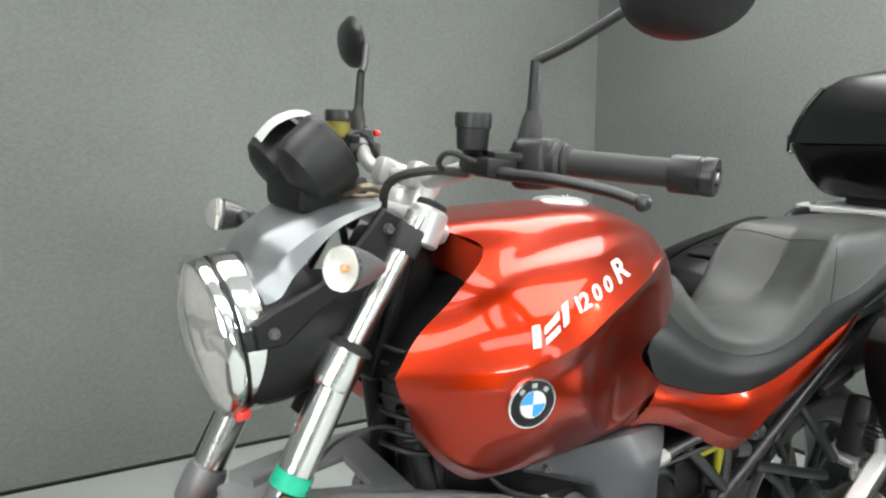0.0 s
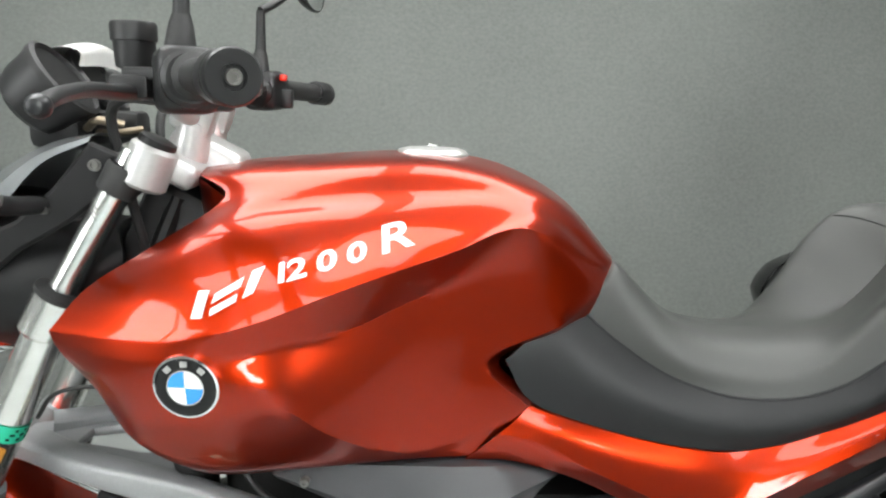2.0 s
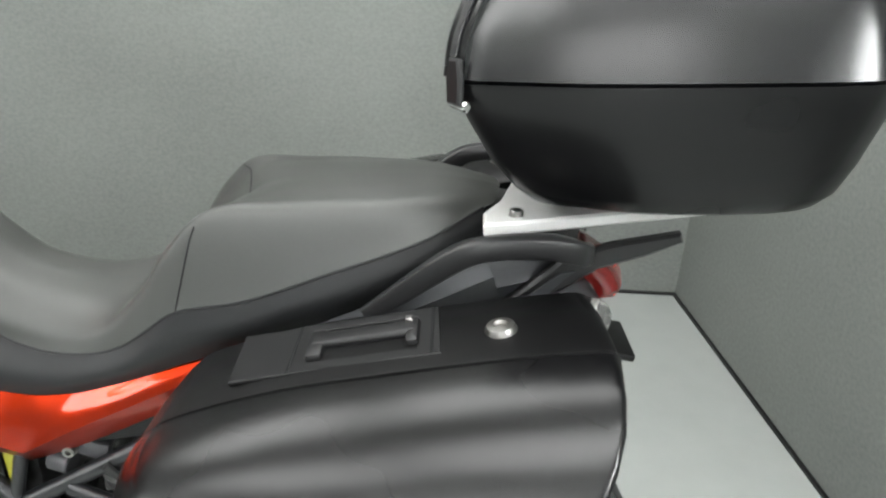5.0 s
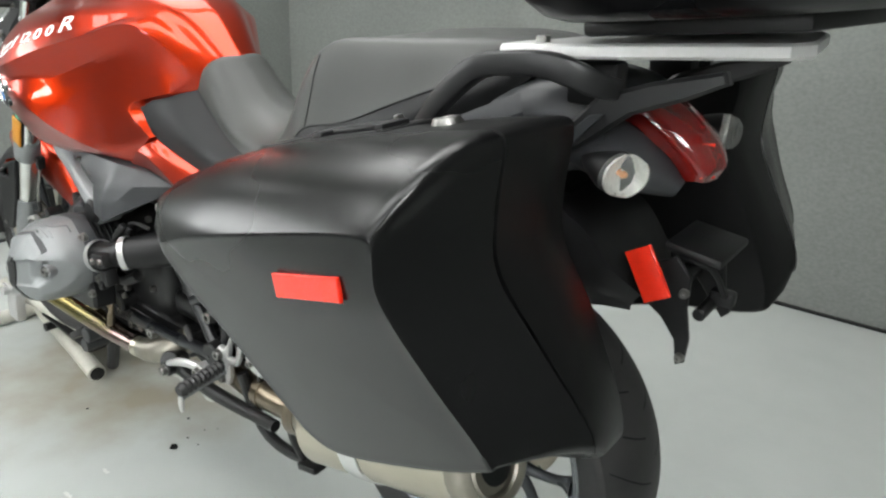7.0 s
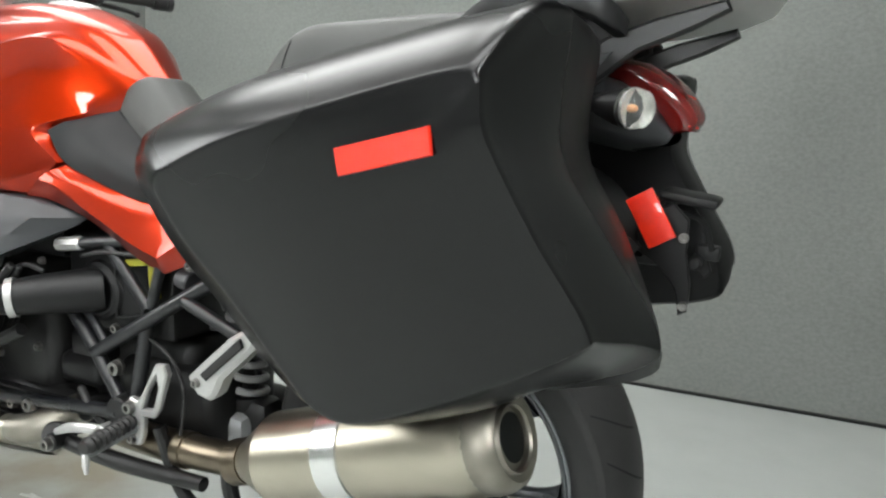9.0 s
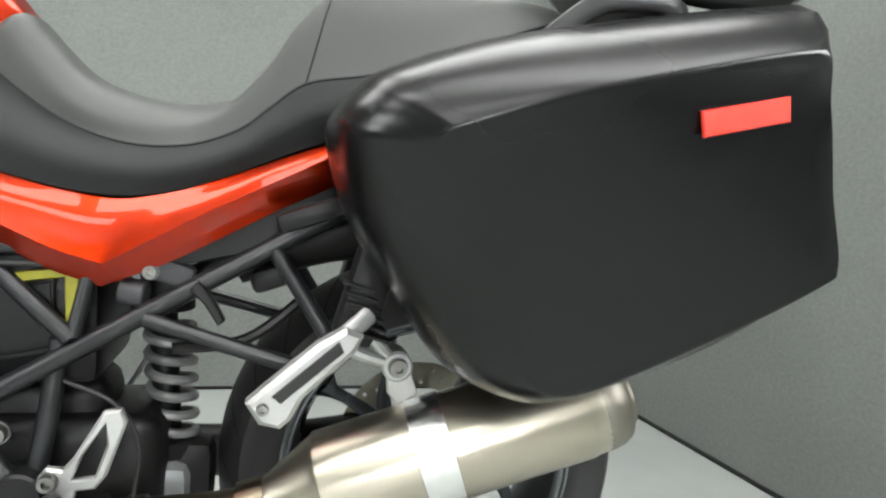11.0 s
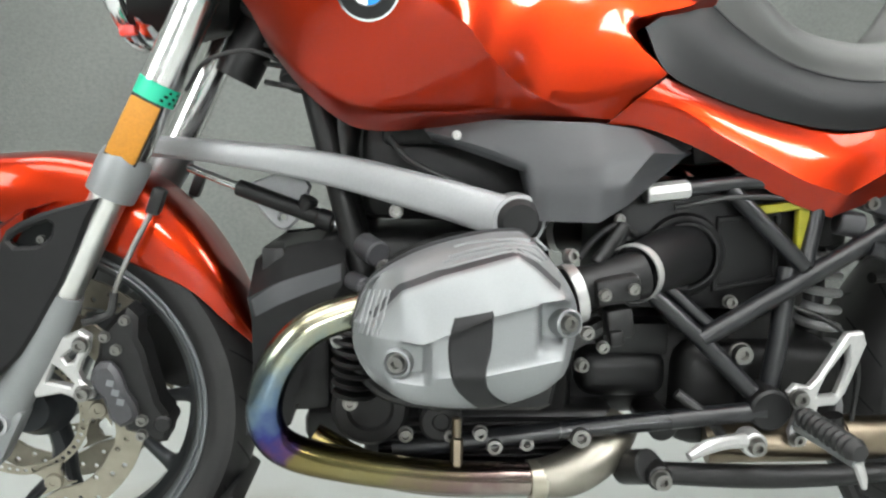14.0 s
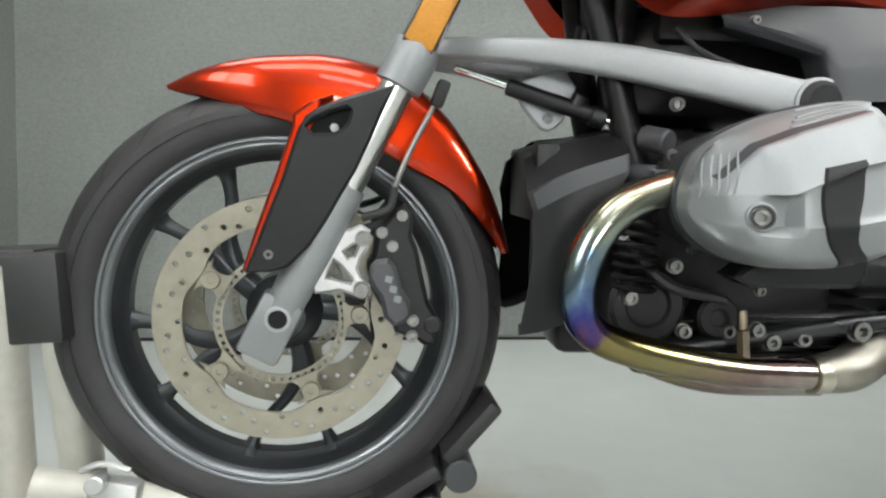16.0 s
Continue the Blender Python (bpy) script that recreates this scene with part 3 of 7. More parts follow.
for s in (1, -1):
    bp("tank_recess", loft([[(x, y * s, z) for x, y, z in r] for r in ([(-0.375, -0.02, 1.146), (-0.366, -0.075, 1.139), (-0.345, -0.103, 1.129), (-0.321, -0.122, 1.116)], [(-0.372, -0.02, 1.12), (-0.364, -0.072, 1.113), (-0.345, -0.1, 1.102), (-0.324, -0.119, 1.09)], [(-0.37, -0.02, 1.09), (-0.362, -0.068, 1.085), (-0.345, -0.095, 1.075), (-0.33, -0.115, 1.062)])], 5, 4), RED, "red inner wall of the tank nose", tank)
bp("air_duct", loft([[(-0.322, -0.132, 1.088), (-0.335, -0.138, 1.07), (-0.4, -0.155, 1.03), (-0.47, -0.165, 0.982)], [(-0.335, -0.1, 1.078), (-0.35, -0.1, 1.058), (-0.41, -0.1, 1.015), (-0.47, -0.12, 0.96)], [(-0.36, -0.04, 1.07), (-0.37, -0.04, 1.05), (-0.42, -0.04, 1.0), (-0.46, -0.07, 0.94)]], 5, 5), BLACK, "black plastic duct ahead of the tank")

bp("rear_lip", slab([(-0.09, 0.836), (0.034, 0.832), (0.02, 0.87), (-0.012, 0.92), (-0.02, 0.95), (0.0, 0.985), (-0.1, 0.98)], 0.01, side(-0.112), (), 0.004), RED, "red inner lip of the tank", tank)

# round enamel badge
bc, bn = on_tank(-0.329, 0.946, 0.0)
bn = V(bn.x, -abs(bn.y), bn.z)
BM_ = aim(bc + bn * 0.001, bn)
badge = bp("badge", lathe([(0, 0.004), (0.02, 0.0045), (0.03, 0.003), (0.032, 0.0), (0.032, -0.012), (0, -0.012)], BM_, 40), BLACK, "round enamel badge, black ring round blue and white quarters", tank)
up2 = math.atan2((BM_.inverted().to_3x3() @ V(0, 0, 1)).y, (BM_.inverted().to_3x3() @ V(0, 0, 1)).x)
bp("badge_ring", lathe([(0.0303, 0.0028), (0.0307, 0.0042), (0.033, 0.0035), (0.033, -0.01)], BM_, 40), CHROME, "thin chrome rim", badge)
bp("badge_ring", lathe([(0.0172, 0.0044), (0.0176, 0.0052), (0.0186, 0.0052), (0.019, 0.004)], BM_, 40), CHROME, "", badge)
for k in range(4):
    q = bmesh.new()
    pts = [BM_ @ V(0, 0, 0.0053)] + [BM_ @ V(0.0173 * math.cos(a), 0.0173 * math.sin(a), 0.0051) for a in (up2 + (k + j / 8) * math.pi / 2 for j in range(9))]
    q.faces.new([q.verts.new(p) for p in pts])
    bp("badge_quarter", q, (WHITE, BLUE)[k % 2 == 0], "", badge)
for a in (-0.75, 0.0, 0.75):
    q = bmesh.new()
    A = up2 + a
    c = BM_ @ V(0.028 * math.cos(A), 0.028 * math.sin(A), 0.0052)
    block((0.006, 0.007, 0.0008), BM_ @ Matrix.Translation((0.0245 * math.cos(A), 0.0245 * math.sin(A), 0.0042)) @ Matrix.Rotation(A, 4, "Z"), 0.0002, 1, q)
    bp("badge_bar", q, ALU, "", badge)

cap = bp("filler_cap", lathe([(0, 0.012), (0.03, 0.011), (0.042, 0.008), (0.046, 0.003), (0.046, -0.02)], aim((-0.092, 0, 1.162), (0.02, 0, 1)), 36), ALU, "silver round fuel filler cap", tank)
bp("cap_lock", block((0.03, 0.012, 0.004), aim((-0.092, 0, 1.175), (0.02, 0, 1)), 0.002), CHROME, "", cap)

# seat: spine, crown, seam and skirt, each from tank to tail
SEAT = [
    [(0.12, 0, 1.0), (0.142, 0, 1.036), (0.178, 0, 1.003), (0.228, 0, 0.962), (0.315, 0, 0.943), (0.4, 0, 0.95), (0.458, 0, 0.968), (0.508, 0, 1.02), (0.55, 0, 1.085), (0.62, 0, 1.108), (0.7, 0, 1.117), (0.8, 0, 1.12), (0.87, 0, 1.112)],
    [(0.115, -0.04, 1.0), (0.138, -0.045, 1.033), (0.174, -0.05, 0.997), (0.226, -0.056, 0.953), (0.312, -0.062, 0.935), (0.39, -0.068, 0.95), (0.446, -0.075, 0.988), (0.49, -0.08, 1.045), (0.535, -0.075, 1.092), (0.61, -0.07, 1.106), (0.7, -0.066, 1.114), (0.795, -0.052, 1.117), (0.865, -0.035, 1.11)],
    [(0.105, -0.06, 0.998), (0.128, -0.068, 1.015), (0.165, -0.078, 0.97), (0.22, -0.09, 0.925), (0.306, -0.1, 0.91), (0.375, -0.108, 0.93), (0.43, -0.116, 0.986), (0.468, -0.121, 1.045), (0.514, -0.12, 1.085), (0.6, -0.115, 1.092), (0.7, -0.108, 1.1), (0.785, -0.088, 1.108), (0.858, -0.055, 1.105)],
    [(0.083, -0.066, 0.985), (0.1, -0.072, 0.975), (0.138, -0.077, 0.943), (0.2, -0.088, 0.904), (0.27, -0.105, 0.884), (0.34, -0.118, 0.886), (0.4, -0.127, 0.908), (0.44, -0.134, 0.94), (0.482, -0.139, 0.971), (0.563, -0.139, 0.99), (0.665, -0.133, 1.031), (0.77, -0.118, 1.072), (0.846, -0.072, 1.105)],
]
SKIRT = [
    SEAT[3],
    [(0.035, -0.106, 0.962), (0.06, -0.112, 0.946), (0.115, -0.119, 0.904), (0.2, -0.122, 0.868), (0.27, -0.127, 0.853), (0.335, -0.133, 0.857), (0.4, -0.14, 0.88), (0.44, -0.145, 0.905), (0.49, -0.147, 0.933), (0.575, -0.146, 0.96), (0.675, -0.14, 1.002), (0.775, -0.126, 1.05), (0.85, -0.08, 1.096)],
    [(-0.006, -0.132, 0.936), (0.024, -0.128, 0.886), (0.085, -0.122, 0.858), (0.17, -0.119, 0.833), (0.255, -0.12, 0.821), (0.32, -0.123, 0.828), (0.385, -0.128, 0.85), (0.435, -0.132, 0.872), (0.49, -0.133, 0.896), (0.58, -0.129, 0.93), (0.69, -0.125, 0.974), (0.785, -0.117, 1.032), (0.855, -0.082, 1.088)],
    [(0.008, -0.1, 0.93), (0.036, -0.098, 0.882), (0.09, -0.094, 0.855), (0.17, -0.09, 0.83), (0.255, -0.09, 0.818), (0.32, -0.09, 0.825), (0.385, -0.09, 0.846), (0.435, -0.09, 0.868), (0.49, -0.09, 0.892), (0.58, -0.09, 0.926), (0.69, -0.09, 0.97), (0.785, -0.08, 1.028), (0.85, -0.05, 1.082)],
]
seat_bm = loft(SEAT, 6, 7, (), True)
seat_tree = BVHTree.FromBMesh(seat_bm)
seat = bp("seat", seat_bm, VINYL, "grey grained vinyl two-level seat")
bp("seat_skirt", loft(SKIRT, 6, 5, (2,), True), VINYLS, "smooth black vinyl seat flank", seat)
for s in (1, -1):
    bp("piping", tube([(x, y * s, z) for x, y, z in SEAT[3]], 0.0018, 6, 6), VINYLS, "", seat)
rim = [seat_tree.find_nearest(p)[0] for p in spline([(0.478, -0.139, 0.969), (0.49, -0.132, 1.02), (0.502, -0.122, 1.066), (0.518, -0.08, 1.084), (0.532, 0, 1.076), (0.518, 0.08, 1.084), (0.502, 0.122, 1.066), (0.49, 0.132, 1.02), (0.478, 0.139, 0.969)], 8)]
bp("piping", tube(rim, 0.0013, 6, 1), VINYLS, "", seat)

# red tail flank on either side, under the seat
TAIL = [
    [(0.034, -0.09, 0.882), (0.085, -0.085, 0.864), (0.147, -0.08, 0.845), (0.212, -0.08, 0.83), (0.262, -0.08, 0.823), (0.308, -0.085, 0.83), (0.358, -0.09, 0.844), (0.464, -0.095, 0.888), (0.563, -0.09, 0.924), (0.638, -0.08, 0.948)],
    [(0.026, -0.126, 0.879), (0.08, -0.121, 0.859), (0.144, -0.117, 0.84), (0.21, -0.115, 0.825), (0.262, -0.117, 0.817), (0.31, -0.121, 0.824), (0.36, -0.125, 0.839), (0.466, -0.13, 0.883), (0.565, -0.125, 0.92), (0.64, -0.11, 0.944)],
    [(0.006, -0.142, 0.866), (0.055, -0.14, 0.852), (0.117, -0.136, 0.828), (0.177, -0.133, 0.808), (0.233, -0.132, 0.791), (0.284, -0.133, 0.789), (0.344, -0.136, 0.812), (0.448, -0.139, 0.863), (0.55, -0.133, 0.907), (0.643, -0.113, 0.941)],
    [(-0.014, -0.149, 0.852), (0.03, -0.148, 0.842), (0.091, -0.146, 0.81), (0.143, -0.144, 0.785), (0.203, -0.143, 0.757), (0.256, -0.143, 0.741), (0.327, -0.143, 0.783), (0.43, -0.144, 0.84), (0.535, -0.137, 0.893), (0.646, -0.114, 0.937)],
    [(-0.05, -0.146, 0.821), (-0.001, -0.14, 0.817), (0.059, -0.132, 0.798), (0.117, -0.127, 0.772), (0.185, -0.124, 0.734), (0.251, -0.122, 0.711), (0.334, -0.122, 0.747), (0.456, -0.126, 0.816), (0.547, -0.122, 0.862), (0.65, -0.108, 0.925)],
    [(-0.045, -0.12, 0.825), (0.0, -0.115, 0.821), (0.06, -0.105, 0.803), (0.118, -0.1, 0.778), (0.186, -0.095, 0.74), (0.251, -0.095, 0.718), (0.334, -0.095, 0.752), (0.456, -0.1, 0.821), (0.547, -0.095, 0.867), (0.65, -0.085, 0.93)],
]
tail_rows = [across(r, 6, (5,) if k > 2 else ()) for k, r in enumerate(TAIL)]
for s in (1, -1):
    bp("tail_flank", finish(sheet([across([V(r[i].x, r[i].y * s, r[i].z) for r in tail_rows], 6, (1, 3, 4)) for i in range(len(tail_rows[0]))])), RED, "glossy red side panel under the seat", angle=42)

# grey side panel over the intake
KNEE = [
    [(-0.275, -0.12, 0.818), (-0.2, -0.12, 0.824), (-0.154, -0.12, 0.824), (-0.138, -0.12, 0.824), (-0.07, -0.12, 0.823), (-0.012, -0.12, 0.817), (0.066, -0.1, 0.793)],
    [(-0.275, -0.152, 0.816), (-0.2, -0.162, 0.822), (-0.154, -0.165, 0.822), (-0.138, -0.166, 0.822), (-0.07, -0.166, 0.821), (-0.012, -0.152, 0.815), (0.069, -0.112, 0.79)],
    [(-0.268, -0.16, 0.808), (-0.2, -0.174, 0.79), (-0.152, -0.182, 0.773), (-0.137, -0.187, 0.764), (-0.07, -0.198, 0.777), (-0.002, -0.174, 0.788), (0.067, -0.114, 0.787)],
    [(-0.264, -0.158, 0.803), (-0.2, -0.172, 0.785), (-0.152, -0.181, 0.768), (-0.139, -0.193, 0.745), (-0.073, -0.208, 0.748), (-0.038, -0.199, 0.753), (0.055, -0.119, 0.781)],
    [(-0.26, -0.152, 0.798), (-0.2, -0.166, 0.779), (-0.153, -0.176, 0.763), (-0.141, -0.196, 0.708), (-0.072, -0.211, 0.709), (-0.036, -0.198, 0.728), (0.045, -0.123, 0.773)],
    [(-0.258, -0.12, 0.8), (-0.2, -0.12, 0.783), (-0.153, -0.13, 0.767), (-0.138, -0.14, 0.714), (-0.072, -0.15, 0.715), (-0.036, -0.15, 0.733), (0.045, -0.11, 0.776)],
]
for s in (1, -1):
    knee_rows = [across([(x, y * s, z) for x, y, z in q], 5, (2, 3, 4, 5)) for q in KNEE]
    kp = bp("side_panel", finish(sheet([across([r[i] for r in knee_rows], 4, (1, 2, 3, 4)) for i in range(len(knee_rows[0]))])), GREYP, "dark grey moulded plastic side panel", angle=38)
    bolt((-0.231, -0.1665 * s, 0.803), 0.65, (0, -s, 0), kp)

# frame tubes (near flank and its mirror)
TUBES = [
    ([(0.0, -0.115, 0.634), (0.092, -0.129, 0.553), (0.17, -0.143, 0.474)], 0.0115),
    ([(0.02, -0.105, 0.642), (0.104, -0.12, 0.57)], 0.0085),
    ([(0.09, -0.131, 0.553), (0.28, -0.124, 0.667), (0.62, -0.1, 0.868)], 0.0125),
    ([(0.118, -0.118, 0.746), (0.22, -0.127, 0.648)], 0.011),
    ([(0.24, -0.115, 0.74), (0.222, -0.126, 0.65)], 0.0095),
    ([(0.302, -0.13, 0.674), (0.4, -0.142, 0.646), (0.5, -0.152, 0.618)], 0.0105),
    ([(0.448, -0.112, 0.767), (0.49, -0.135, 0.706), (0.53, -0.15, 0.645)], 0.0105),
    ([(0.206, -0.115, 0.645), (0.196, -0.125, 0.55), (0.183, -0.13, 0.47)], 0.0125),
    ([(-0.3, -0.12, 0.4), (-0.073, -0.142, 0.437), (0.17, -0.152, 0.466)], 0.0125),
    ([(0.015, -0.13, 0.738), (0.129, -0.12, 0.753), (0.25, -0.115, 0.762)], 0.0095),
    ([(0.2, -0.12, 0.4), (0.3, -0.125, 0.4), (0.42, -0.12, 0.408)], 0.014),
]
for s in (1, -1):
    for P, r in TUBES:
        bp("frame_tube", tube([(x, y * s, z) for x, y, z in P], r, 12, 6, False), FRAME, "dark painted steel frame tube")
    bp("pivot_cover", rod((0.175, -0.12 * s, 0.469), (0.175, -0.163 * s, 0.469), 0.029, 0.027, 0.003), BLACK, "black swingarm pivot cap")
    bp("tube_end", rod((0.006, -0.13 * s, 0.737), (0.062, -0.127 * s, 0.744), 0.0125, None, 0.002, 8), ALU, "silver clamped tube end")

# air box, intake and throttle body on both flanks
bp("air_box", merge(block((0.26, 0.2, 0.17), pose(0.115, 0, 0.668), 0.015), slab([(0.112, 0.708), (0.196, 0.717), (0.198, 0.626), (0.112, 0.61)], 0.006, side(-0.1), [[(0.118, 0.701), (0.19, 0.71), (0.192, 0.632), (0.118, 0.617)]], 0.002)), BLACK, "black air box between the frame tubes")
bp("bracket", merge(slab([(0.155, 0.724), (0.225, 0.734), (0.228, 0.665), (0.212, 0.662), (0.21, 0.72), (0.157, 0.712)], 0.012, side(-0.108), bev=0.002)), YELLOW, "yellow painted bracket behind the frame")
for s in (1, -1):
    bp("intake_pipe", merge(tube([(-0.022, -0.199 * s, 0.65), (0.02, -0.152 * s, 0.655), (0.072, -0.092 * s, 0.658)], [0.031, 0.036, 0.041], 28), lathe([(0.04, 0.012), (0.044, 0.012), (0.047, 0.008), (0.052, 0.006), (0.054, 0.002), (0.056, 0.0)], aim((0.072, -0.1 * s, 0.657), (0, -s, 0)), 36)), BLACK, "black rubber intake pipe")
    tb = bp("throttle_body", merge(tube([(-0.105, -0.215 * s, 0.628), (-0.06, -0.208 * s, 0.64), (-0.018, -0.2 * s, 0.65)], [0.029, 0.025, 0.029], 20), block((0.05, 0.03, 0.03), pose(-0.055, -0.232 * s, 0.638, 0, -10, 0), 0.006), block((0.03, 0.028, 0.035), pose(-0.05, -0.23 * s, 0.6, 0, -10, 0), 0.005), rod((-0.07, -0.2 * s, 0.66), (-0.035, -0.19 * s, 0.705), 0.008), rod((-0.055, -0.185 * s, 0.66), (-0.03, -0.18 * s, 0.7), 0.006)), DARK, "black throttle body")
    for c, d in (((-0.024, -0.199 * s, 0.65), (0.72, 0.68 * s, 0.1)), ((-0.1, -0.217 * s, 0.629), (0.95, 0.15 * s, 0.25))):
        bp("hose_clamp", lathe([(0.0325, -0.006), (0.0345, -0.006), (0.0345, 0.006), (0.0325, 0.006)], aim(c, d), 28), ALU, "bright steel hose clamp", tb)
    for p in ((-0.071, -0.248 * s, 0.634), (-0.04, -0.247 * s, 0.641)):
        bolt(p, 0.8, (0, -s, 0), tb)
    bolt((-0.085, -0.235 * s, 0.588), 0.9, (0, -s, 0), tb)
    bolt((-0.06, -0.18 * s, 0.722), 0.8, (0, -s, 0), tb)

# engine
engine = bp("engine", block((0.3, 0.2, 0.2), pose(-0.21, 0, 0.52), 0.03, 3), DARK, "black flat-twin engine casing")
bp("rear_casing", block((0.34, 0.12, 0.16), pose(0.08, 0, 0.5), 0.03, 3), DARK, "", engine)
bp("sump", block((0.34, 0.22, 0.09), pose(-0.17, 0, 0.405), 0.02, 3), DARK, "", engine)
bp("front_cover", block((0.2, 0.2, 0.12), pose(-0.3, 0, 0.62), 0.02, 3), DARK, "", engine)
for s in (1, -1):
    bp("bearing_boss", lathe([(0.05, 0), (0.05, 0.128), (0.044, 0.134), (0.03, 0.134), (0.026, 0.129), (0, 0.129)], aim((-0.33, 0, 0.46), (0, -s, 0)), 24), DARK, "", engine)
    bp("drain_boss", lathe([(0.028, 0), (0.028, 0.136), (0.024, 0.14), (0.012, 0.14), (0.01, 0.137), (0, 0.137)], aim((-0.24, 0, 0.445), (0, -s, 0)), 20), DARK, "", engine)
for k in range(7):
    bp("fin", block((0.3, 0.25, 0.0035), pose(-0.17, 0, 0.372 + k * 0.011), 0.001, 1), DARK, "", engine)
for p in ((-0.3, 0.51), (-0.355, 0.47), (-0.285, 0.428), (-0.228, 0.428), (-0.19, 0.43), (-0.13, 0.428), (-0.31, 0.58), (-0.37, 0.55)):
    bolt((p[0], -0.137, p[1]), 1.1, parent=engine)
for p, sc in (((-0.04, -0.146, 0.546), 0.9), ((-0.147, -0.15, 0.519), 1.0), ((-0.172, -0.14, 0.415), 1.3), ((-0.131, -0.14, 0.419), 1.2), ((-0.28, -0.138, 0.532), 0.8), ((-0.026, -0.14, 0.706), 0.8), ((-0.19, -0.14, 0.48), 0.8)):
    bolt(p, sc, parent=engine)
for P, r in (([(-0.15, -0.16, 0.55), (-0.1, -0.175, 0.558), (-0.05, -0.17, 0.582)], 0.012), ([(0.06, -0.14, 0.485), (0.1, -0.15, 0.455), (0.13, -0.14, 0.42)], 0.007), ([(-0.01, -0.15, 0.69), (-0.035, -0.165, 0.702), (-0.06, -0.17, 0.69), (-0.085, -0.18, 0.665)], 0.0045)):
    bp("hose", tube(P, r, 10, 6), RUBBER, "black rubber hose", engine)
for s in (1, -1):
    for k in range(7):
        bp("barrel_fin", lathe([(0, 0.0), (0.026, 0.0), (0.029, 0.003), (0.026, 0.006), (0, 0.006)], aim((-0.35, -0.135 * s, 0.52 - 0.0135 * (k - 3)), (0.1, 0, 1)), 22), DARK, "", engine)
bp("plug", block((0.016, 0.02, 0.018), pose(-0.055, -0.24, 0.585, 0, -10, 0), 0.004), DARK, "", engine)
bp("plug", block((0.022, 0.02, 0.03), pose(-0.13, -0.18, 0.545, 0, 15, 0), 0.004), BLACK, "", engine)
bp("starter_cover", merge(block((0.118, 0.09, 0.064), pose(0.004, -0.058, 0.494), 0.022, 4), block((0.09, 0.07, 0.045), pose(0.02, -0.058, 0.542), 0.006)), BLACK, "black starter motor cover")
bp("gearbox", merge(block((0.24, 0.18, 0.15), pose(0.2, 0, 0.46), 0.03, 3), rod((0.05, -0.13, 0.435), (0.05, 0.13, 0.435), 0.02)), DARK, "black gearbox casing")
bolt((0.144, -0.132, 0.535), 1.6)
bolt((-0.065, -0.15, 0.432), 1.6)
bolt((0.13, -0.12, 0.6), 1.0)
bp("front_frame", merge(tube([(-0.36, -0.075, 0.84), (-0.37, -0.085, 0.76), (-0.35, -0.09, 0.66)], 0.02, 12), tube([(-0.36, 0.075, 0.84), (-0.37, 0.085, 0.76), (-0.35, 0.09, 0.66)], 0.02, 12), block((0.3, 0.16, 0.13), pose(-0.2, 0, 0.76), 0.02), block((0.16, 0.16, 0.2), pose(-0.3, 0, 0.93), 0.02), block((0.4, 0.2, 0.06), pose(-0.12, 0, 0.82), 0.01), block((0.5, 0.16, 0.05), pose(0.33, 0, 0.83, 0, -8, 0), 0.01)), DARK, "black front frame under the tank")
bp("strut", merge(rod((-0.415, -0.085, 0.9), (-0.34, -0.1, 0.62), 0.017), rod((-0.412, -0.1, 0.9), (-0.418, -0.12, 0.86), 0.024)), DARK, "black front shock body")
for k in range(7):
    bp("vent_rib", tube([(-0.46, -0.1, 0.995 - k * 0.022), (-0.44, -0.13, 0.99 - k * 0.022), (-0.41, -0.145, 0.985 - k * 0.022)], 0.0035, 6, 4), DARK)
bp("strut", rod((-0.38, 0.1, 0.9), (-0.34, 0.1, 0.62), 0.02), DARK)

# cylinder heads on both flanks
HEAD = [(-0.343, 0.588), (-0.338, 0.622), (-0.322, 0.65), (-0.275, 0.678), (-0.215, 0.696), (-0.175, 0.701), (-0.157, 0.696), (-0.122, 0.658), (-0.108, 0.628), (-0.106, 0.6), (-0.116, 0.575), (-0.135, 0.553), (-0.165, 0.534), (-0.21, 0.524), (-0.265, 0.526), (-0.3, 0.537), (-0.33, 0.56)]


def head_ring(y, k, dx=0.0, dz=0.0):
    return [(-0.215 + (x + 0.215) * k + dx, y, 0.597 + (z - 0.597) * k + dz) for x, z in HEAD]


def ridge(pts, x):
    """Height of a polyline at x."""
    if x <= pts[0][0]:
        return pts[0][1]
    for (x0, z0), (x1, z1) in zip(pts, pts[1:]):
        if x <= x1:
            return z0 + (z1 - z0) * (x - x0) / (x1 - x0)
    return pts[-1][1]


# lines on the cover's face: upper crease, upper edge, lower crease (height and depth along x)
ZU = [(-0.345, 0.59), (-0.318, 0.602), (-0.271, 0.603), (-0.207, 0.632), (-0.135, 0.647), (-0.1, 0.65)]
ZT = [(-0.345, 0.605), (-0.318, 0.617), (-0.29, 0.648), (-0.25, 0.664), (-0.179, 0.685), (-0.16, 0.672), (-0.135, 0.65), (-0.1, 0.62)]
ZL = [(-0.345, 0.57), (-0.269, 0.571), (-0.209, 0.576), (-0.132, 0.588), (-0.1, 0.59)]
YU = [(-0.345, 0.27), (-0.318, 0.306), (-0.271, 0.341), (-0.207, 0.348), (-0.135, 0.333), (-0.1, 0.325)]
YT = [(-0.345, 0.265), (-0.318, 0.296), (-0.29, 0.311), (-0.25, 0.314), (-0.179, 0.315), (-0.135, 0.318), (-0.1, 0.31)]
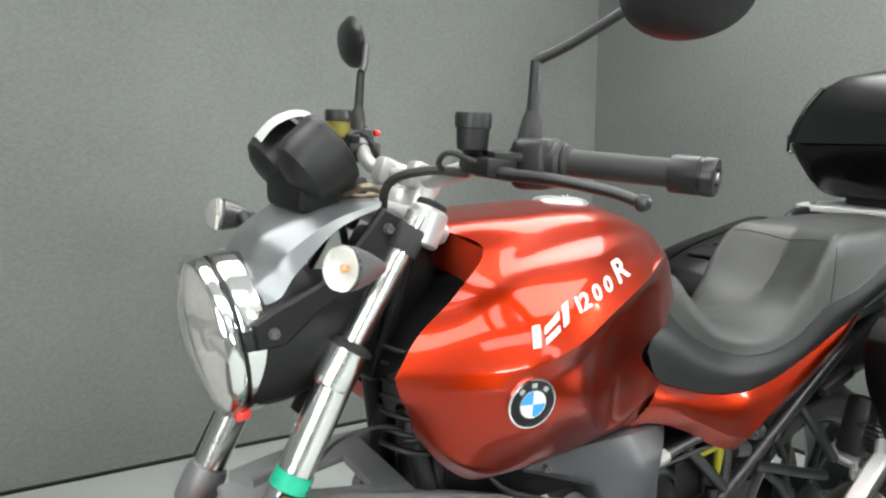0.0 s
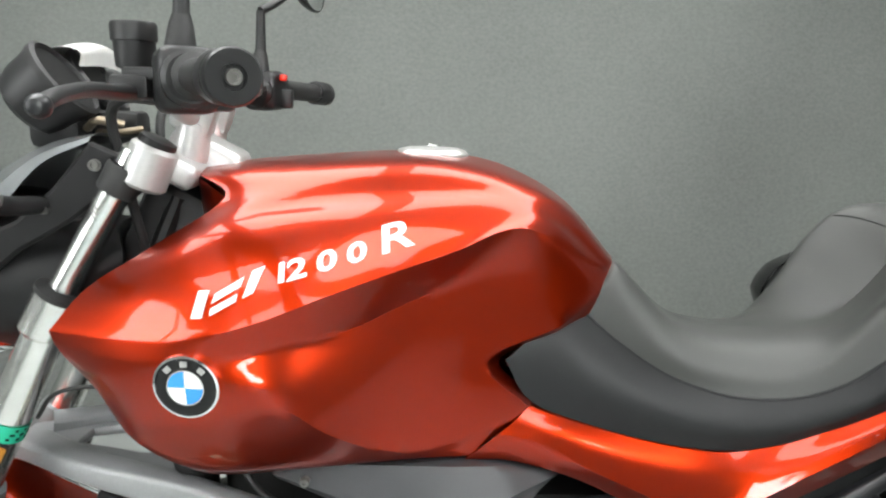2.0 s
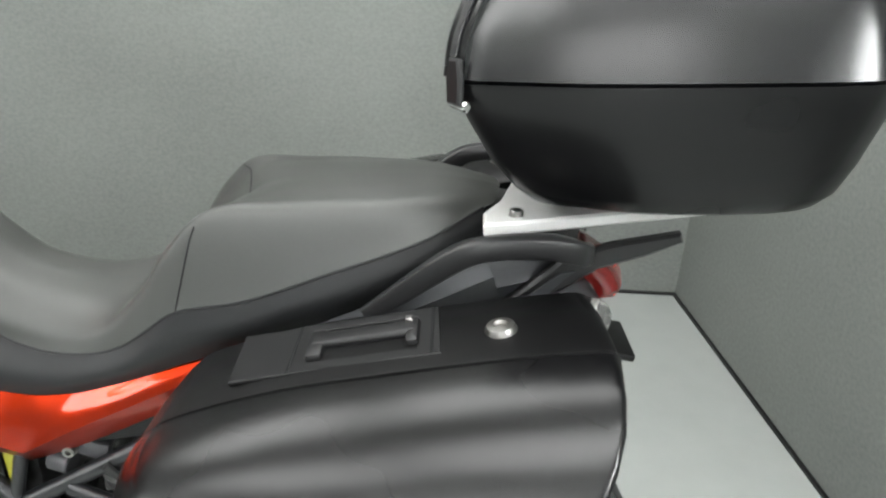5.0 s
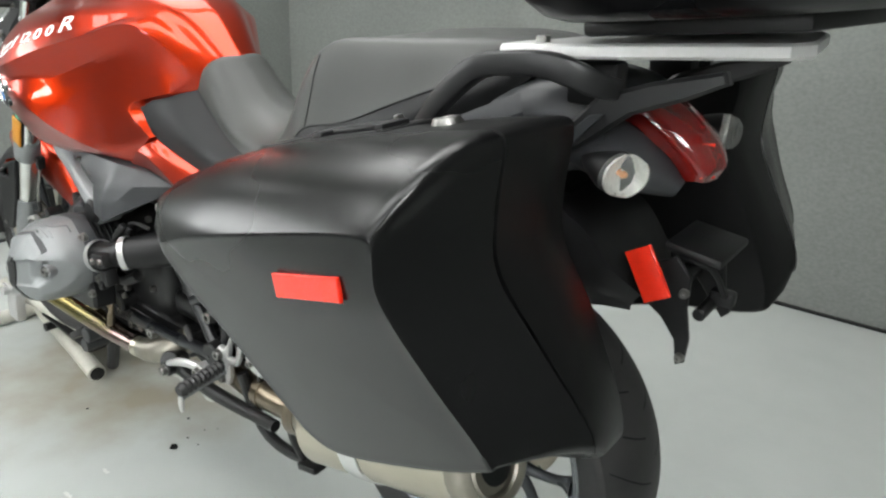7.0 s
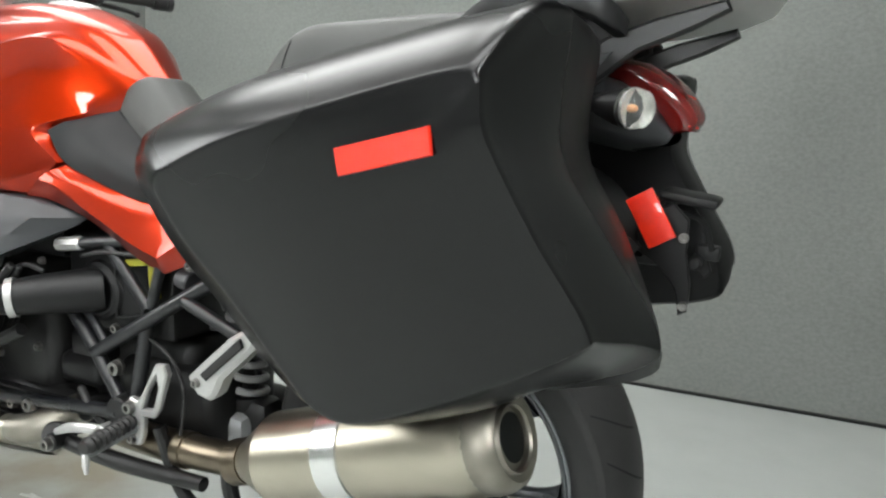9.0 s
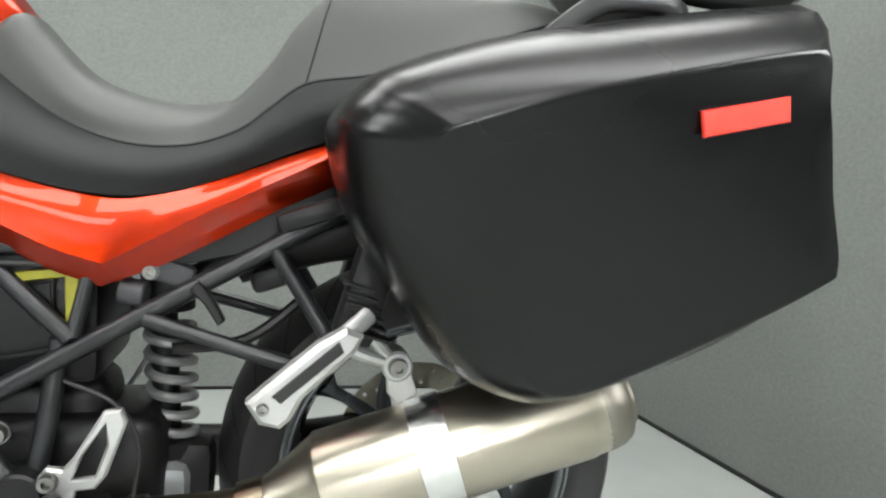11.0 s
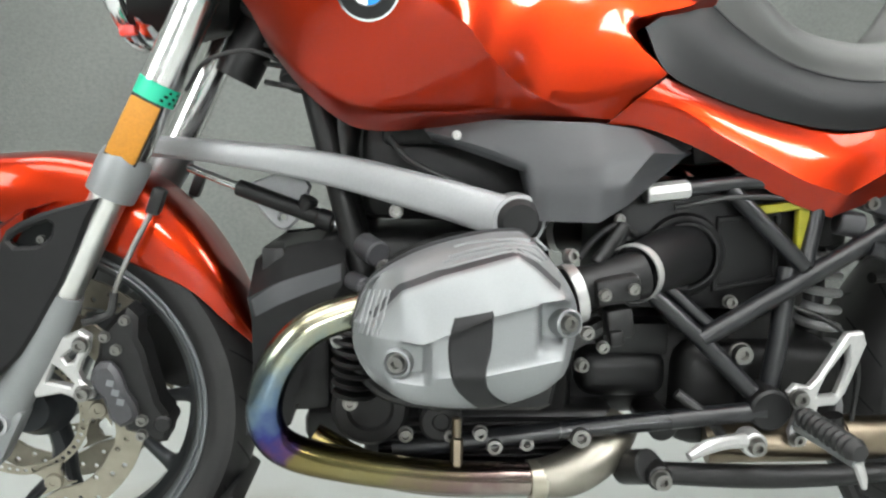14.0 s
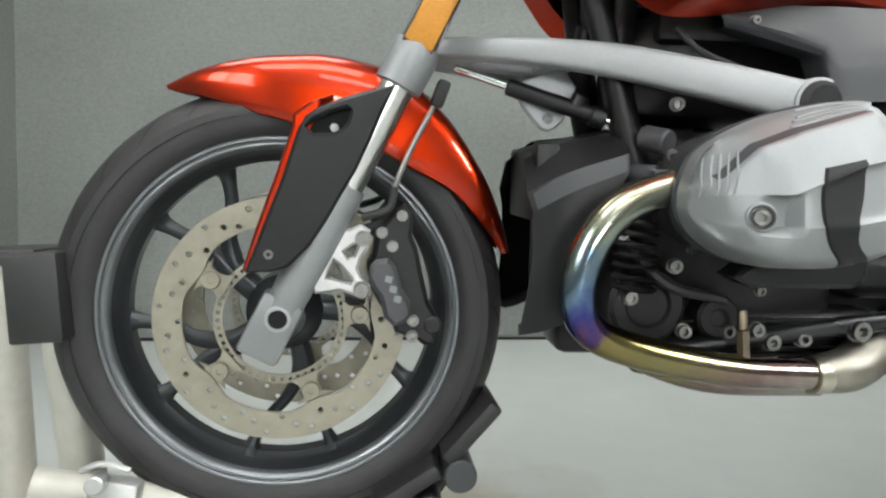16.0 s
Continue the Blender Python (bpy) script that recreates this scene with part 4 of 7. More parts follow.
YL = [(-0.345, 0.27), (-0.3, 0.332), (-0.269, 0.346), (-0.209, 0.351), (-0.132, 0.336), (-0.1, 0.33)]


def cover_depth(x, z, zb, zl, zu, zr, zt):
    """How far the cover stands out: facets between three creases, with two bolt pockets."""
    yu, yr, yl = ridge(YU, x), ridge(YT, x), ridge(YL, x)
    dent = 0.007 * max(0.0, min(1.0, (x + 0.275) / 0.07))
    keys = [(zb, 0.262), (zb + 0.004, 0.3), (zb + 0.012, min(0.33, yl - 0.008)), (zl, yl), (zl + 0.002, yl - 0.002 - 0.4 * dent), (zu - 0.002, yu - dent), (zu, yu), (zr, yr), (zr + 0.3 * (zt - zr), yr - 0.016), (zt - 0.003, yr - 0.036), (zt, 0.262)]
    y = ridge(sorted(keys), z)
    y = min(y, 0.264 + 1.75 * (x + 0.343), 0.27 + 2.4 * (-0.107 - x))
    for cx, cz, wx, wz, floor_ in ((-0.291, 0.585, 0.025, 0.016, 0.324), (-0.126, 0.62, 0.03, 0.021, 0.31)):
        d = max(abs(x - cx) / wx, abs(z - cz) / wz)
        if y > floor_ and d < 1.1:
            y -= (y - floor_) * max(0.0, min(1.0, (1.1 - d) / 0.16))
    return y


def valve_cover(s):
    """Columns from the foot of the rim to its top, with grid lines along the creases."""
    ring = spline([(x, 0, z) for x, z in HEAD], 9, True)
    lo, hi = min(p.x for p in ring) + 0.0006, max(p.x for p in ring) - 0.0006
    cols = []
    for i in range(101):
        x = (lo + hi) / 2 - (hi - lo) / 2 * math.cos(math.pi * (0.05 + 0.9 * i / 100)) / math.cos(math.pi * 0.05)
        zs = [a.z + (b.z - a.z) * (x - a.x) / (b.x - a.x) for a, b in zip(ring, ring[1:] + ring[:1]) if (a.x - x) * (b.x - x) <= 0 and abs(b.x - a.x) > 1e-9]
        zb, zt = min(zs), max(zs)
        h = zt - zb
        zl, zu = min(max(ridge(ZL, x), zb + 0.18 * h), zb + 0.45 * h), min(max(ridge(ZU, x), zb + 0.5 * h), zb + 0.78 * h)
        zr = min(max(ridge(ZT, x), zu + 0.2 * (zt - zu)), zt - 0.12 * (zt - zu))
        steps = [zb + (zl - zb) * t for t in (0, 0.05, 0.1, 0.18, 0.28, 0.4, 0.6, 0.8)] + [zl + (zu - zl) * t for t in (0, 0.04, 0.12, 0.2, 0.28, 0.36, 0.44, 0.52, 0.6, 0.68, 0.76, 0.84, 0.92, 0.97)] + [zu + (zr - zu) * t for t in (0, 0.06, 0.25, 0.5, 0.75, 0.94)] + [zr + (zt - zr) * t for t in (0, 0.06, 0.3, 0.5, 0.7, 0.88, 0.95, 1)]
        col = [(x, -s * 0.235, zb), (x, -s * 0.25, zb)]
        for z in steps:
            col.append((x, -s * max(0.256, cover_depth(x, z, zb, zl, zu, zr, zt)), z))
        cols.append(col + [(x, -s * 0.25, zt), (x, -s * 0.235, zt)])
    bm = sheet(cols)
    for c in (cols[0], cols[-1]):
        sheet([c, [(c[0][0], -s * 0.235, p[2]) for p in c]], bm)
    finish(bm)
    for _ in range(2):
        bmesh.ops.smooth_vert(bm, verts=[v for v in bm.verts if abs(v.co.y) > 0.262], factor=0.5, use_axis_x=False, use_axis_y=True, use_axis_z=False)
    return bm


for s in (1, -1):
    bar = bmesh.new()
    rod((-0.215, -0.1 * s, 0.59), (-0.215, -0.225 * s, 0.595), 0.06, None, 0.003, 24, bar)
    barrel = bp("cylinder", bar, DARK, "black finned cylinder")
    for k in range(9):
        bp("fin", slab([(-0.215 + (x + 0.215) * 0.94, 0.597 + (z - 0.597) * 0.94) for x, z in HEAD], 0.004, side((-0.125 - k * 0.0105) * s), n=2, bev=0.001), DARK, "", barrel)
    bp("head", rings([head_ring(y * s, k) for y, k in ((-0.205, 0.9), (-0.207, 1.0), (-0.232, 1.02), (-0.236, 1.0))], 3), GREYP, "dark grey cylinder head")
    cover_bm = valve_cover(s)
    ctree = BVHTree.FromBMesh(cover_bm)
    cover = bp("valve_cover", cover_bm, SILVER, "silver ribbed valve cover", angle=34)

    def on_cover(x, z, lift):
        h = ctree.ray_cast(V(x, -1 * s, z), V(0, s, 0))
        return h[0] - V(0, lift * s, 0) if h[0] else V(x, -0.25 * s, z)
    # fins, band, stripe and bolts on the cover
    def top_of(x):
        return max(p.z for p in spline([(u, 0, w) for u, w in HEAD], 4, True) if abs(p.x - x) < 0.012)
    for k, f in enumerate((0.3, 0.5, 0.7, 0.9)):
        xs = [-0.256 + 0.006 * k + j * 0.0125 for j in range(9)]
        bp("fin", tube([on_cover(x, ridge(ZT, x) + f * max(0.004, top_of(x) - 0.002 - ridge(ZT, x)), 0.0004) for x in xs], 0.0021, 8, 1, False), SILVER, "", cover)
    for k in range(5):
        bp("fin", tube([on_cover(-0.337 + k * 0.0055 + j * 0.003, 0.598 + 0.0012 * k + j * 0.0105, 0.0003) for j in range(5)], 0.0015, 8, 1, False), SILVER, "", cover)
    left_edge = [(-0.242, 0.629), (-0.2475, 0.6085), (-0.247, 0.586), (-0.242, 0.567), (-0.2305, 0.55), (-0.207, 0.528)]
    right_edge = [(-0.2045, 0.6385), (-0.203, 0.631), (-0.2045, 0.603), (-0.2095, 0.5755), (-0.2025, 0.5555), (-0.1745, 0.534)]
    L_, R_ = (spline([(*c, 0) for c in e], 5) for e in (left_edge, right_edge))
    bp("band", sheet([[on_cover(p.x, p.y, -0.002 if k in (0, 8) else 0.003) for p in (a_.lerp(b_, min(1, max(0, (k - 0.5) / 7))) for a_, b_ in zip(L_, R_))] for k in range(9)]), BLACK, "black plastic band over the cover", cover)
    # grey strip along the upper edge, the channel's shade put into its colour
    edge_x = [-0.322 + 0.0045 * k for k in range(42)]
    path_ = [V(x, 0, ridge(ZT, x)) for x in edge_x]
    strip = []
    for i, p in enumerate(path_):
        t_ = (path_[min(i + 1, 41)] - path_[max(i - 1, 0)]).normalized()
        nrm_ = V(-t_.z, 0, t_.x)
        strip.append([on_cover((p + nrm_ * w).x, (p + nrm_ * w).z, 0.0012) for w in (0.0012, 0.003, 0.005, 0.0065)])
    bp("channel_shade", sheet(strip), GREYP, "dark grey strip for the shaded channel beside the face", cover)
    bp("lower_guard", slab([(-0.25, 0.53), (-0.21, 0.527), (-0.17, 0.536), (-0.145, 0.552), (-0.128, 0.582), (-0.118, 0.57), (-0.116, 0.535), (-0.122, 0.505), (-0.135, 0.498), (-0.25, 0.498), (-0.275, 0.51)], 0.05, side(-0.19) if s > 0 else side(0.24), (), 0.006), BLACK, "black plug cover", cover)
    for p, d in (((-0.296, -0.329, 0.581), (-0.35, -1, 0)), ((-0.126, -0.32, 0.62), (0.35, -1, 0.1))):
        c = V(p[0], p[1] * s, p[2])
        d = V(d[0], d[1] * s, d[2])
        bp("bolt_well", lathe([(0.0105, -0.003), (0.0125, 0.001), (0.0145, 0.0), (0.0155, -0.02)], aim(c, d), 22), SILVER, "", cover)
        bolt(c - d.normalized() * 0.004, 1.05, d, cover)
    bolt((-0.11, -0.24 * s, 0.675), 1.0, (0.5, -s, 0.2), cover)
    bolt((-0.094, -0.25 * s, 0.556), 0.9, (0.3, -s, 0), cover)

# header pipes, collector, muffler
HP = [(-0.29, -0.195, 0.612), (-0.335, -0.205, 0.607), (-0.395, -0.217, 0.585), (-0.432, -0.222, 0.54), (-0.444, -0.222, 0.488), (-0.425, -0.212, 0.445), (-0.36, -0.193, 0.415), (-0.24, -0.172, 0.388), (-0.125, -0.158, 0.378)]
bp("header_pipe", tube(HP, 0.0205, 18, 8), HEAT, "steel header pipe with blue and gold heat colours")
bp("header_pipe", tube([(x, -y, z) for x, y, z in HP], 0.0205, 18, 8), HEAT)
bp("header_pipe", tube([(-0.4, -0.15, 0.43), (-0.33, -0.158, 0.395), (-0.24, -0.142, 0.368), (-0.1, -0.128, 0.36)], 0.019, 14, 6), HEAT)
bp("collar", lathe([(0.0205, -0.01), (0.024, -0.01), (0.024, 0.01), (0.0205, 0.01)], aim((-0.12, -0.158, 0.378), (1, 0.1, 0)), 20), STEEL, "steel pipe collar")
bp("collector", tube([(-0.122, -0.158, 0.378), (-0.075, -0.15, 0.383), (-0.03, -0.125, 0.4), (0.0, -0.09, 0.42)], [0.023, 0.029, 0.031, 0.03], 18, 6), DULL, "browned steel collector pipe")
bp("sensor", merge(rod((-0.222, -0.172, 0.398), (-0.222, -0.165, 0.435), 0.008, None, 0.001, 6), rod((-0.222, -0.165, 0.435), (-0.222, -0.16, 0.46), 0.006)), BRONZE, "brass exhaust sensor")
bp("link_pipe", merge(tube([(0.12, -0.1, 0.4), (0.28, -0.128, 0.418), (0.4, -0.14, 0.432), (0.455, -0.152, 0.45)], [0.027, 0.028, 0.027, 0.028], 18, 6)), BRONZE, "heat-browned link pipe")
bp("pipe_clamp", lathe([(0.027, -0.012), (0.031, -0.01), (0.031, 0.01), (0.027, 0.012)], aim((0.3, -0.13, 0.42), (1, -0.1, 0.1)), 22), BRONZE)
MA, MB = V(0.447, -0.155, 0.446), V(0.872, -0.2, 0.598)
MD = (MB - MA).normalized()
ML = (MB - MA).length
MM = aim(MA, MD) @ Matrix.Diagonal((1.0, 1.0, 1.0, 1))
muf = bp("muffler", lathe([(0.026, -0.01), (0.031, 0.0), (0.034, 0.015), (0.062, 0.075), (0.066, 0.083), (0.0685, 0.086), (0.0685, ML - 0.035), (0.0675, ML - 0.03), (0.0665, ML - 0.025), (0.066, ML - 0.012)], MM, 40), STEEL, "brushed steel muffler with a clamp band")
bp("end_cap", lathe([(0.066, ML - 0.014), (0.0665, ML - 0.006), (0.064, ML + 0.008), (0.058, ML + 0.02), (0.052, ML + 0.024), (0.046, ML + 0.022), (0.0, ML + 0.012)], MM, 36), DULL, "dull steel end cap", muf)
OM = MM @ Matrix.Translation((MM.to_3x3().inverted() @ V(0, -0.01, 0.002)).to_2d().to_3d())
bp("outlet", lathe([(0.036, ML + 0.006), (0.037, ML + 0.026), (0.0395, ML + 0.029), (0.0415, ML + 0.026), (0.043, ML + 0.012)], OM, 32), DULL, "", muf)
# dark disc across the outlet, shade of the open bore in its colour
bp("outlet_shade", lathe([(0.0, ML + 0.0185), (0.0368, ML + 0.0185)], OM, 32), INKSHADE, "dark disc for the shade in the outlet bore", muf)
bp("muffler_band", lathe([(0.0685, 0.205), (0.0712, 0.206), (0.0712, 0.25), (0.0685, 0.251)], MM, 40), FORK, "bright steel clamp band", muf)
bp("heat_shield", lathe([(0.030, 0.012), (0.036, 0.014), (0.036, -0.02), (0.03, -0.022)], MM, 24), BRONZE, "", muf)
bp("muffler_bracket", merge(slab([(0.594, 0.632), (0.622, 0.634), (0.638, 0.59), (0.612, 0.575), (0.598, 0.59)], 0.008, side(-0.148), bev=0.002), rod((0.608, -0.12, 0.627), (0.608, -0.166, 0.627), 0.02, None, 0.003)), ALU, "cast muffler hanger")
bolt((0.608, -0.166, 0.627), 1.5)

# foot rests and levers
bp("pillion_hanger", merge(tube([(0.53, -0.14, 0.66), (0.555, -0.16, 0.645), (0.608, -0.155, 0.627)], 0.009, 10, 5), tube([(0.53, -0.14, 0.66), (0.55, -0.16, 0.685), (0.608, -0.155, 0.627)], 0.008, 10, 5)), ALU, "cast alloy pillion foot-rest hanger")
peg = bp("pillion_peg", merge(slab([(0.427, 0.608), (0.443, 0.584), (0.465, 0.579), (0.477, 0.589), (0.489, 0.614), (0.544, 0.666), (0.553, 0.686), (0.533, 0.694), (0.503, 0.676), (0.453, 0.632)], 0.032, side(-0.222), bev=0.006), rod((0.53, -0.237, 0.68), (0.562, -0.22, 0.705), 0.011, None, 0.002)), ALU, "folded silver pillion foot rest")
bp("rubber", slab([(0.455, 0.618), (0.465, 0.610), (0.531, 0.668), (0.525, 0.680)], 0.005, side(-0.2535), bev=0.002), RUBBER, "black rubber insert", peg)
bolt((0.446, -0.2545, 0.603), 0.8, parent=peg)
for s in (1, -1):
    hang = bp("foot_rest_hanger", slab([(0.196, 0.492), (0.205, 0.503), (0.222, 0.5), (0.232, 0.512), (0.265, 0.57), (0.285, 0.572), (0.291, 0.556), (0.27, 0.492), (0.258, 0.476), (0.236, 0.474), (0.232, 0.44), (0.224, 0.422), (0.208, 0.42), (0.202, 0.44), (0.21, 0.468)], 0.014, side(-0.148 * s - (0 if s > 0 else 0.014)), [[(0.232, 0.487), (0.243, 0.515), (0.268, 0.555), (0.27, 0.53), (0.257, 0.49)]], 0.003), ALU, "bright alloy foot-rest hanger")
    bolt((0.208, -0.163 * s, 0.487), 1.3, (0, -s, 0), hang)
    bolt((0.211, -0.163 * s, 0.432), 1.0, (0, -s, 0), hang)
PA, PB = V(0.213, -0.162, 0.464), V(0.224, -0.265, 0.459)
fp = bp("rider_peg", tube([PA.lerp(PB, k / 20) for k in range(21)], [0.009] + [0.0145 if k % 2 else 0.0122 for k in range(19)] + [0.01], 14, 1, False), RUBBER, "black ribbed rubber rider foot rest")
bp("peg_core", tube([PA + V(0, 0, -0.012), PB + V(0, 0.002, -0.012)], [0.011, 0.008], 10, 1, False), SILVER, "bare alloy underside", fp)
bp("peg_feeler", tube([PB + V(0, 0.004, -0.012), PB + V(0.004, 0, -0.026), PB + V(0.007, -0.002, -0.04)], [0.006, 0.0055, 0.003], 8, 4), ALU, "worn alloy feeler", fp)
lev = bp("gear_lever", merge(tube([(0.158, -0.165, 0.43), (0.12, -0.175, 0.435), (0.085, -0.185, 0.432), (0.06, -0.192, 0.422)], [0.012, 0.009, 0.009, 0.006], 10, 6), rod((0.15, -0.15, 0.43), (0.15, -0.178, 0.43), 0.016)), ALU, "bright alloy gear lever")
bolt((0.15, -0.179, 0.43), 1.3, parent=lev)
bp("side_stand", merge(rod((0.0, -0.13, 0.38), (0.02, -0.17, 0.4), 0.022), tube([(0.02, -0.155, 0.385), (0.18, -0.162, 0.382), (0.362, -0.158, 0.386)], [0.014, 0.015, 0.012], 12, 5), rod((0.03, -0.14, 0.39), (0.03, -0.185, 0.39), 0.016)), DARK, "black folded side stand")
bolt((0.03, -0.186, 0.39), 1.4)
bp("stand_lever", merge(tube([(0.262, -0.152, 0.46), (0.289, -0.146, 0.375), (0.32, -0.142, 0.334), (0.377, -0.142, 0.325), (0.432, -0.144, 0.338)], 0.0115, 10, 6), tube([(0.425, -0.146, 0.336), (0.412, -0.152, 0.385), (0.41, -0.155, 0.435)], [0.009, 0.013, 0.012], 10, 4), block((0.05, 0.03, 0.014), pose(0.45, -0.15, 0.336, 0, -12, 0), 0.003)), DARK, "bent black stand lever")

# rear shock
sh = bp("rear_shock", merge(rod((0.3, 0, 0.72), (0.318, 0, 0.42), 0.019), rod((0.308, 0, 0.72), (0.31, 0, 0.662), 0.036), rod((0.322, 0, 0.478), (0.323, 0, 0.455), 0.034), block((0.05, 0.03, 0.06), pose(0.32, 0, 0.43), 0.01)), DARK, "rear shock absorber with a grey coil spring")
coil = [(0.317 - 0.012 * (0.5 - t / 90) + 0.0295 * math.cos(t / 12 * math.tau), 0.0295 * math.sin(t / 12 * math.tau), 0.665 - t / 90 * 0.19) for t in range(91)]
bp("spring", tube(coil, 0.0068, 8, 2), SPRING, "grey painted coil spring", sh)
bolt((0.325, -0.02, 0.42), 1.4, parent=sh)
bp("brake_canister", merge(rod((0.27, -0.105, 0.705), (0.3, -0.11, 0.7), 0.017), block((0.09, 0.03, 0.03), pose(0.31, -0.1, 0.735, 0, 20, 0), 0.006)), CALIPER, "grey hydraulic canister")
bolt((0.305, -0.118, 0.73), 1.1)
bp("under_seat_tray", merge(block((0.4, 0.2, 0.07), pose(0.5, 0, 0.86, 0, -27, 0), 0.015), slab([(0.29, 0.73), (0.52, 0.86), (0.62, 0.9), (0.62, 0.84), (0.5, 0.79), (0.4, 0.75)], 0.02, side(-0.09), bev=0.004), block((0.1, 0.02, 0.025), pose(0.5, -0.155, 0.815, 0, -20, 0), 0.008)), BLACK, "black tray under the seat")
bp("frame_lug", slab([(0.352, 0.712), (0.362, 0.724), (0.376, 0.71), (0.395, 0.675), (0.387, 0.668), (0.37, 0.694)], 0.016, side(-0.12), bev=0.003), DARK)
bp("number_lock", merge(block((0.06, 0.04, 0.03), pose(0.45, -0.05, 0.72, 0, -20, 0), 0.008), tube([(0.33, -0.1, 0.63), (0.42, -0.08, 0.64), (0.5, -0.06, 0.7)], 0.008, 8)), DARK, "dark seat lock")


# ---- wheels ----
def wide(profile, k):
    return [(r * k, y) for r, y in profile]


def wheel(name, C, tyre_r, tyre_w, rim_w, label, steer, discs, dish=0.0, rk=1.0):
    M = Matrix.Translation(C) @ Matrix.Rotation(radians(90), 4, "X")
    h = rim_w / 2
    rim = bmesh.new()
    half = [(0.2105, h - 0.011), (0.2095, h - 0.014), (0.207, h - 0.02), (0.2035, h - 0.03), (0.196, h * 0.25)]
    tyre_bed = [(0.223, h - 0.012), (0.214, h - 0.018), (0.206, h * 0.3)]
    lathe(wide([(r, -y) for r, y in tyre_bed] + [(r, y) for r, y in reversed(tyre_bed)] + half + [(r, -y) for r, y in reversed(half)] + [(0.223, -h + 0.012)], rk), M, 96, rim)
    lathe([(0.0, -0.055), (0.03, -0.055), (0.034, -0.05), (0.04, -0.03), (0.052, -0.018), (0.052, 0.018), (0.04, 0.03), (0.034, 0.05), (0.03, 0.055), (0, 0.055)], M, 36, rim)
    w = bp(name, rim, RIM, label, None, steer)
    # five forked spokes, each arm swept from the hub to the rim
    for k in range(5):
        c = radians(128 + 72 * k)
        for e in (-1, 1):
            P = [M @ V(r * math.cos(c + radians(t)), r * math.sin(c + radians(t)), dish * (1 - r)) for r, t in ((0.04, 20 + 2 * e), (0.085, 14 + 3 * e), (0.125, 6 + 7 * e), (0.16, 1 + 13 * e), (0.186 * rk, 15.5 * e), (0.203 * rk, 15.5 * e))]
            bp("spoke", tube(P, [0.017, 0.0145, 0.0115, 0.0095, 0.011, 0.021], 10, 5, True, 0.8), RIM, "", w)
    lips = bmesh.new()
    for sgn in (-1, 1):
        ring = [(0.228, -0.006), (0.2268, 0.0015), (0.2255, 0.0025), (0.2228, 0.0025), (0.2215, 0.001), (0.221, -0.0035), (0.2195, -0.004), (0.2188, -0.001), (0.217, 0.0), (0.2145, -0.0015), (0.2112, -0.006), (0.2104, -0.0115)]
        lathe(wide([(r, sgn * (h + y)) for r, y in ring], rk), M, 96, lips)
    bp("rim_lip", lips, LIP, "lighter machined rim edge", w)
    tw, T = tyre_w / 2, tyre_r
    prof = wide([(0.222, -h + 0.004), (0.232, -h - 0.006), (0.244, -h - 0.0105)], rk) + [(0.265, -tw + 0.002)]
    sh = tyre_r - (0.034 if tyre_w > 0.15 else 0.028)
    prof += [(sh - 0.01, -tw), (sh, -tw + 0.001)]
    for k in range(1, 12):
        y = -tw + 2 * tw * k / 12
        prof.append((T - (T - sh) * abs(y / tw) ** 2.2, y))
    prof += [(sh, tw - 0.001), (sh - 0.01, tw), (0.265, tw - 0.002), *wide([(0.244, h + 0.0105), (0.232, h + 0.006), (0.222, h - 0.004)], rk)]
    ty = bp("tyre", lathe(prof, M, 96), TYRE, "worn black road tyre with curved grooves", w)
    # sweeping tread cuts, drawn as dark strips for the shade in them
    cuts = bmesh.new()
    n = 26
    for k in range(n):
        for sgn in (-1, 1):
            a0 = (k + (0.5 if sgn > 0 else 0)) / n * math.tau
            rows = []
            for j in range(7):
                f = 0.1 + 0.82 * j / 6
                y = sgn * tw * f
                r = T - (T - sh) * f ** 2.2 + 0.0007
                a = a0 + 0.2 * f ** 1.6
                rows.append([M @ V(r * math.cos(a + d), r * math.sin(a + d), y) for d in (-0.006 * (1 - 0.5 * abs(f - 0.5)), 0.006 * (1 - 0.5 * abs(f - 0.5)))])
            sheet(rows, cuts)
    bp("tread_shade", finish(cuts), INKSHADE, "", ty)["kind"] = "stuff"
    for y in discs:
        holes = []
        for k in range(48):
            a = k / 48 * math.tau
            r = (0.1285, 0.1385, 0.1485)[k % 3] + (0.003 if k % 2 else 0)
            holes.append(circle((r * math.cos(a), r * math.sin(a)), 0.0037, 8))
        DM = M @ Matrix.Translation((0, 0, -y - 0.0025))
        lobes = []
        for k in range(60):
            a = k / 60 * math.tau
            lobes.append((0.1235 - 0.009 * max(0.0, math.cos(5 * (a - radians(148)))) ** 2, a))
        d = bp("brake_disc", slab(circle((0, 0), 0.16, 72), 0.005, DM, [[(r * math.cos(a), r * math.sin(a)) for r, a in lobes], *holes], 0.0006), DISC, "drilled steel brake disc", w)
        inner = [circle((0.0797 * math.cos(a), 0.0797 * math.sin(a)), 0.0031, 6) for a in (k / 48 * math.tau for k in range(48))]
        bp("sensor_ring", slab(circle((0, 0), 0.086, 60), 0.003, M @ Matrix.Translation((0, 0, -y - 0.0015 + (-0.004 if y < 0 else 0.004))), [circle((0, 0), 0.0735, 60), *inner], 0.0004), DISC, "slotted sensor ring", d)
        for k in range(5):
            a = radians(148 + 72 * k)
            o = []
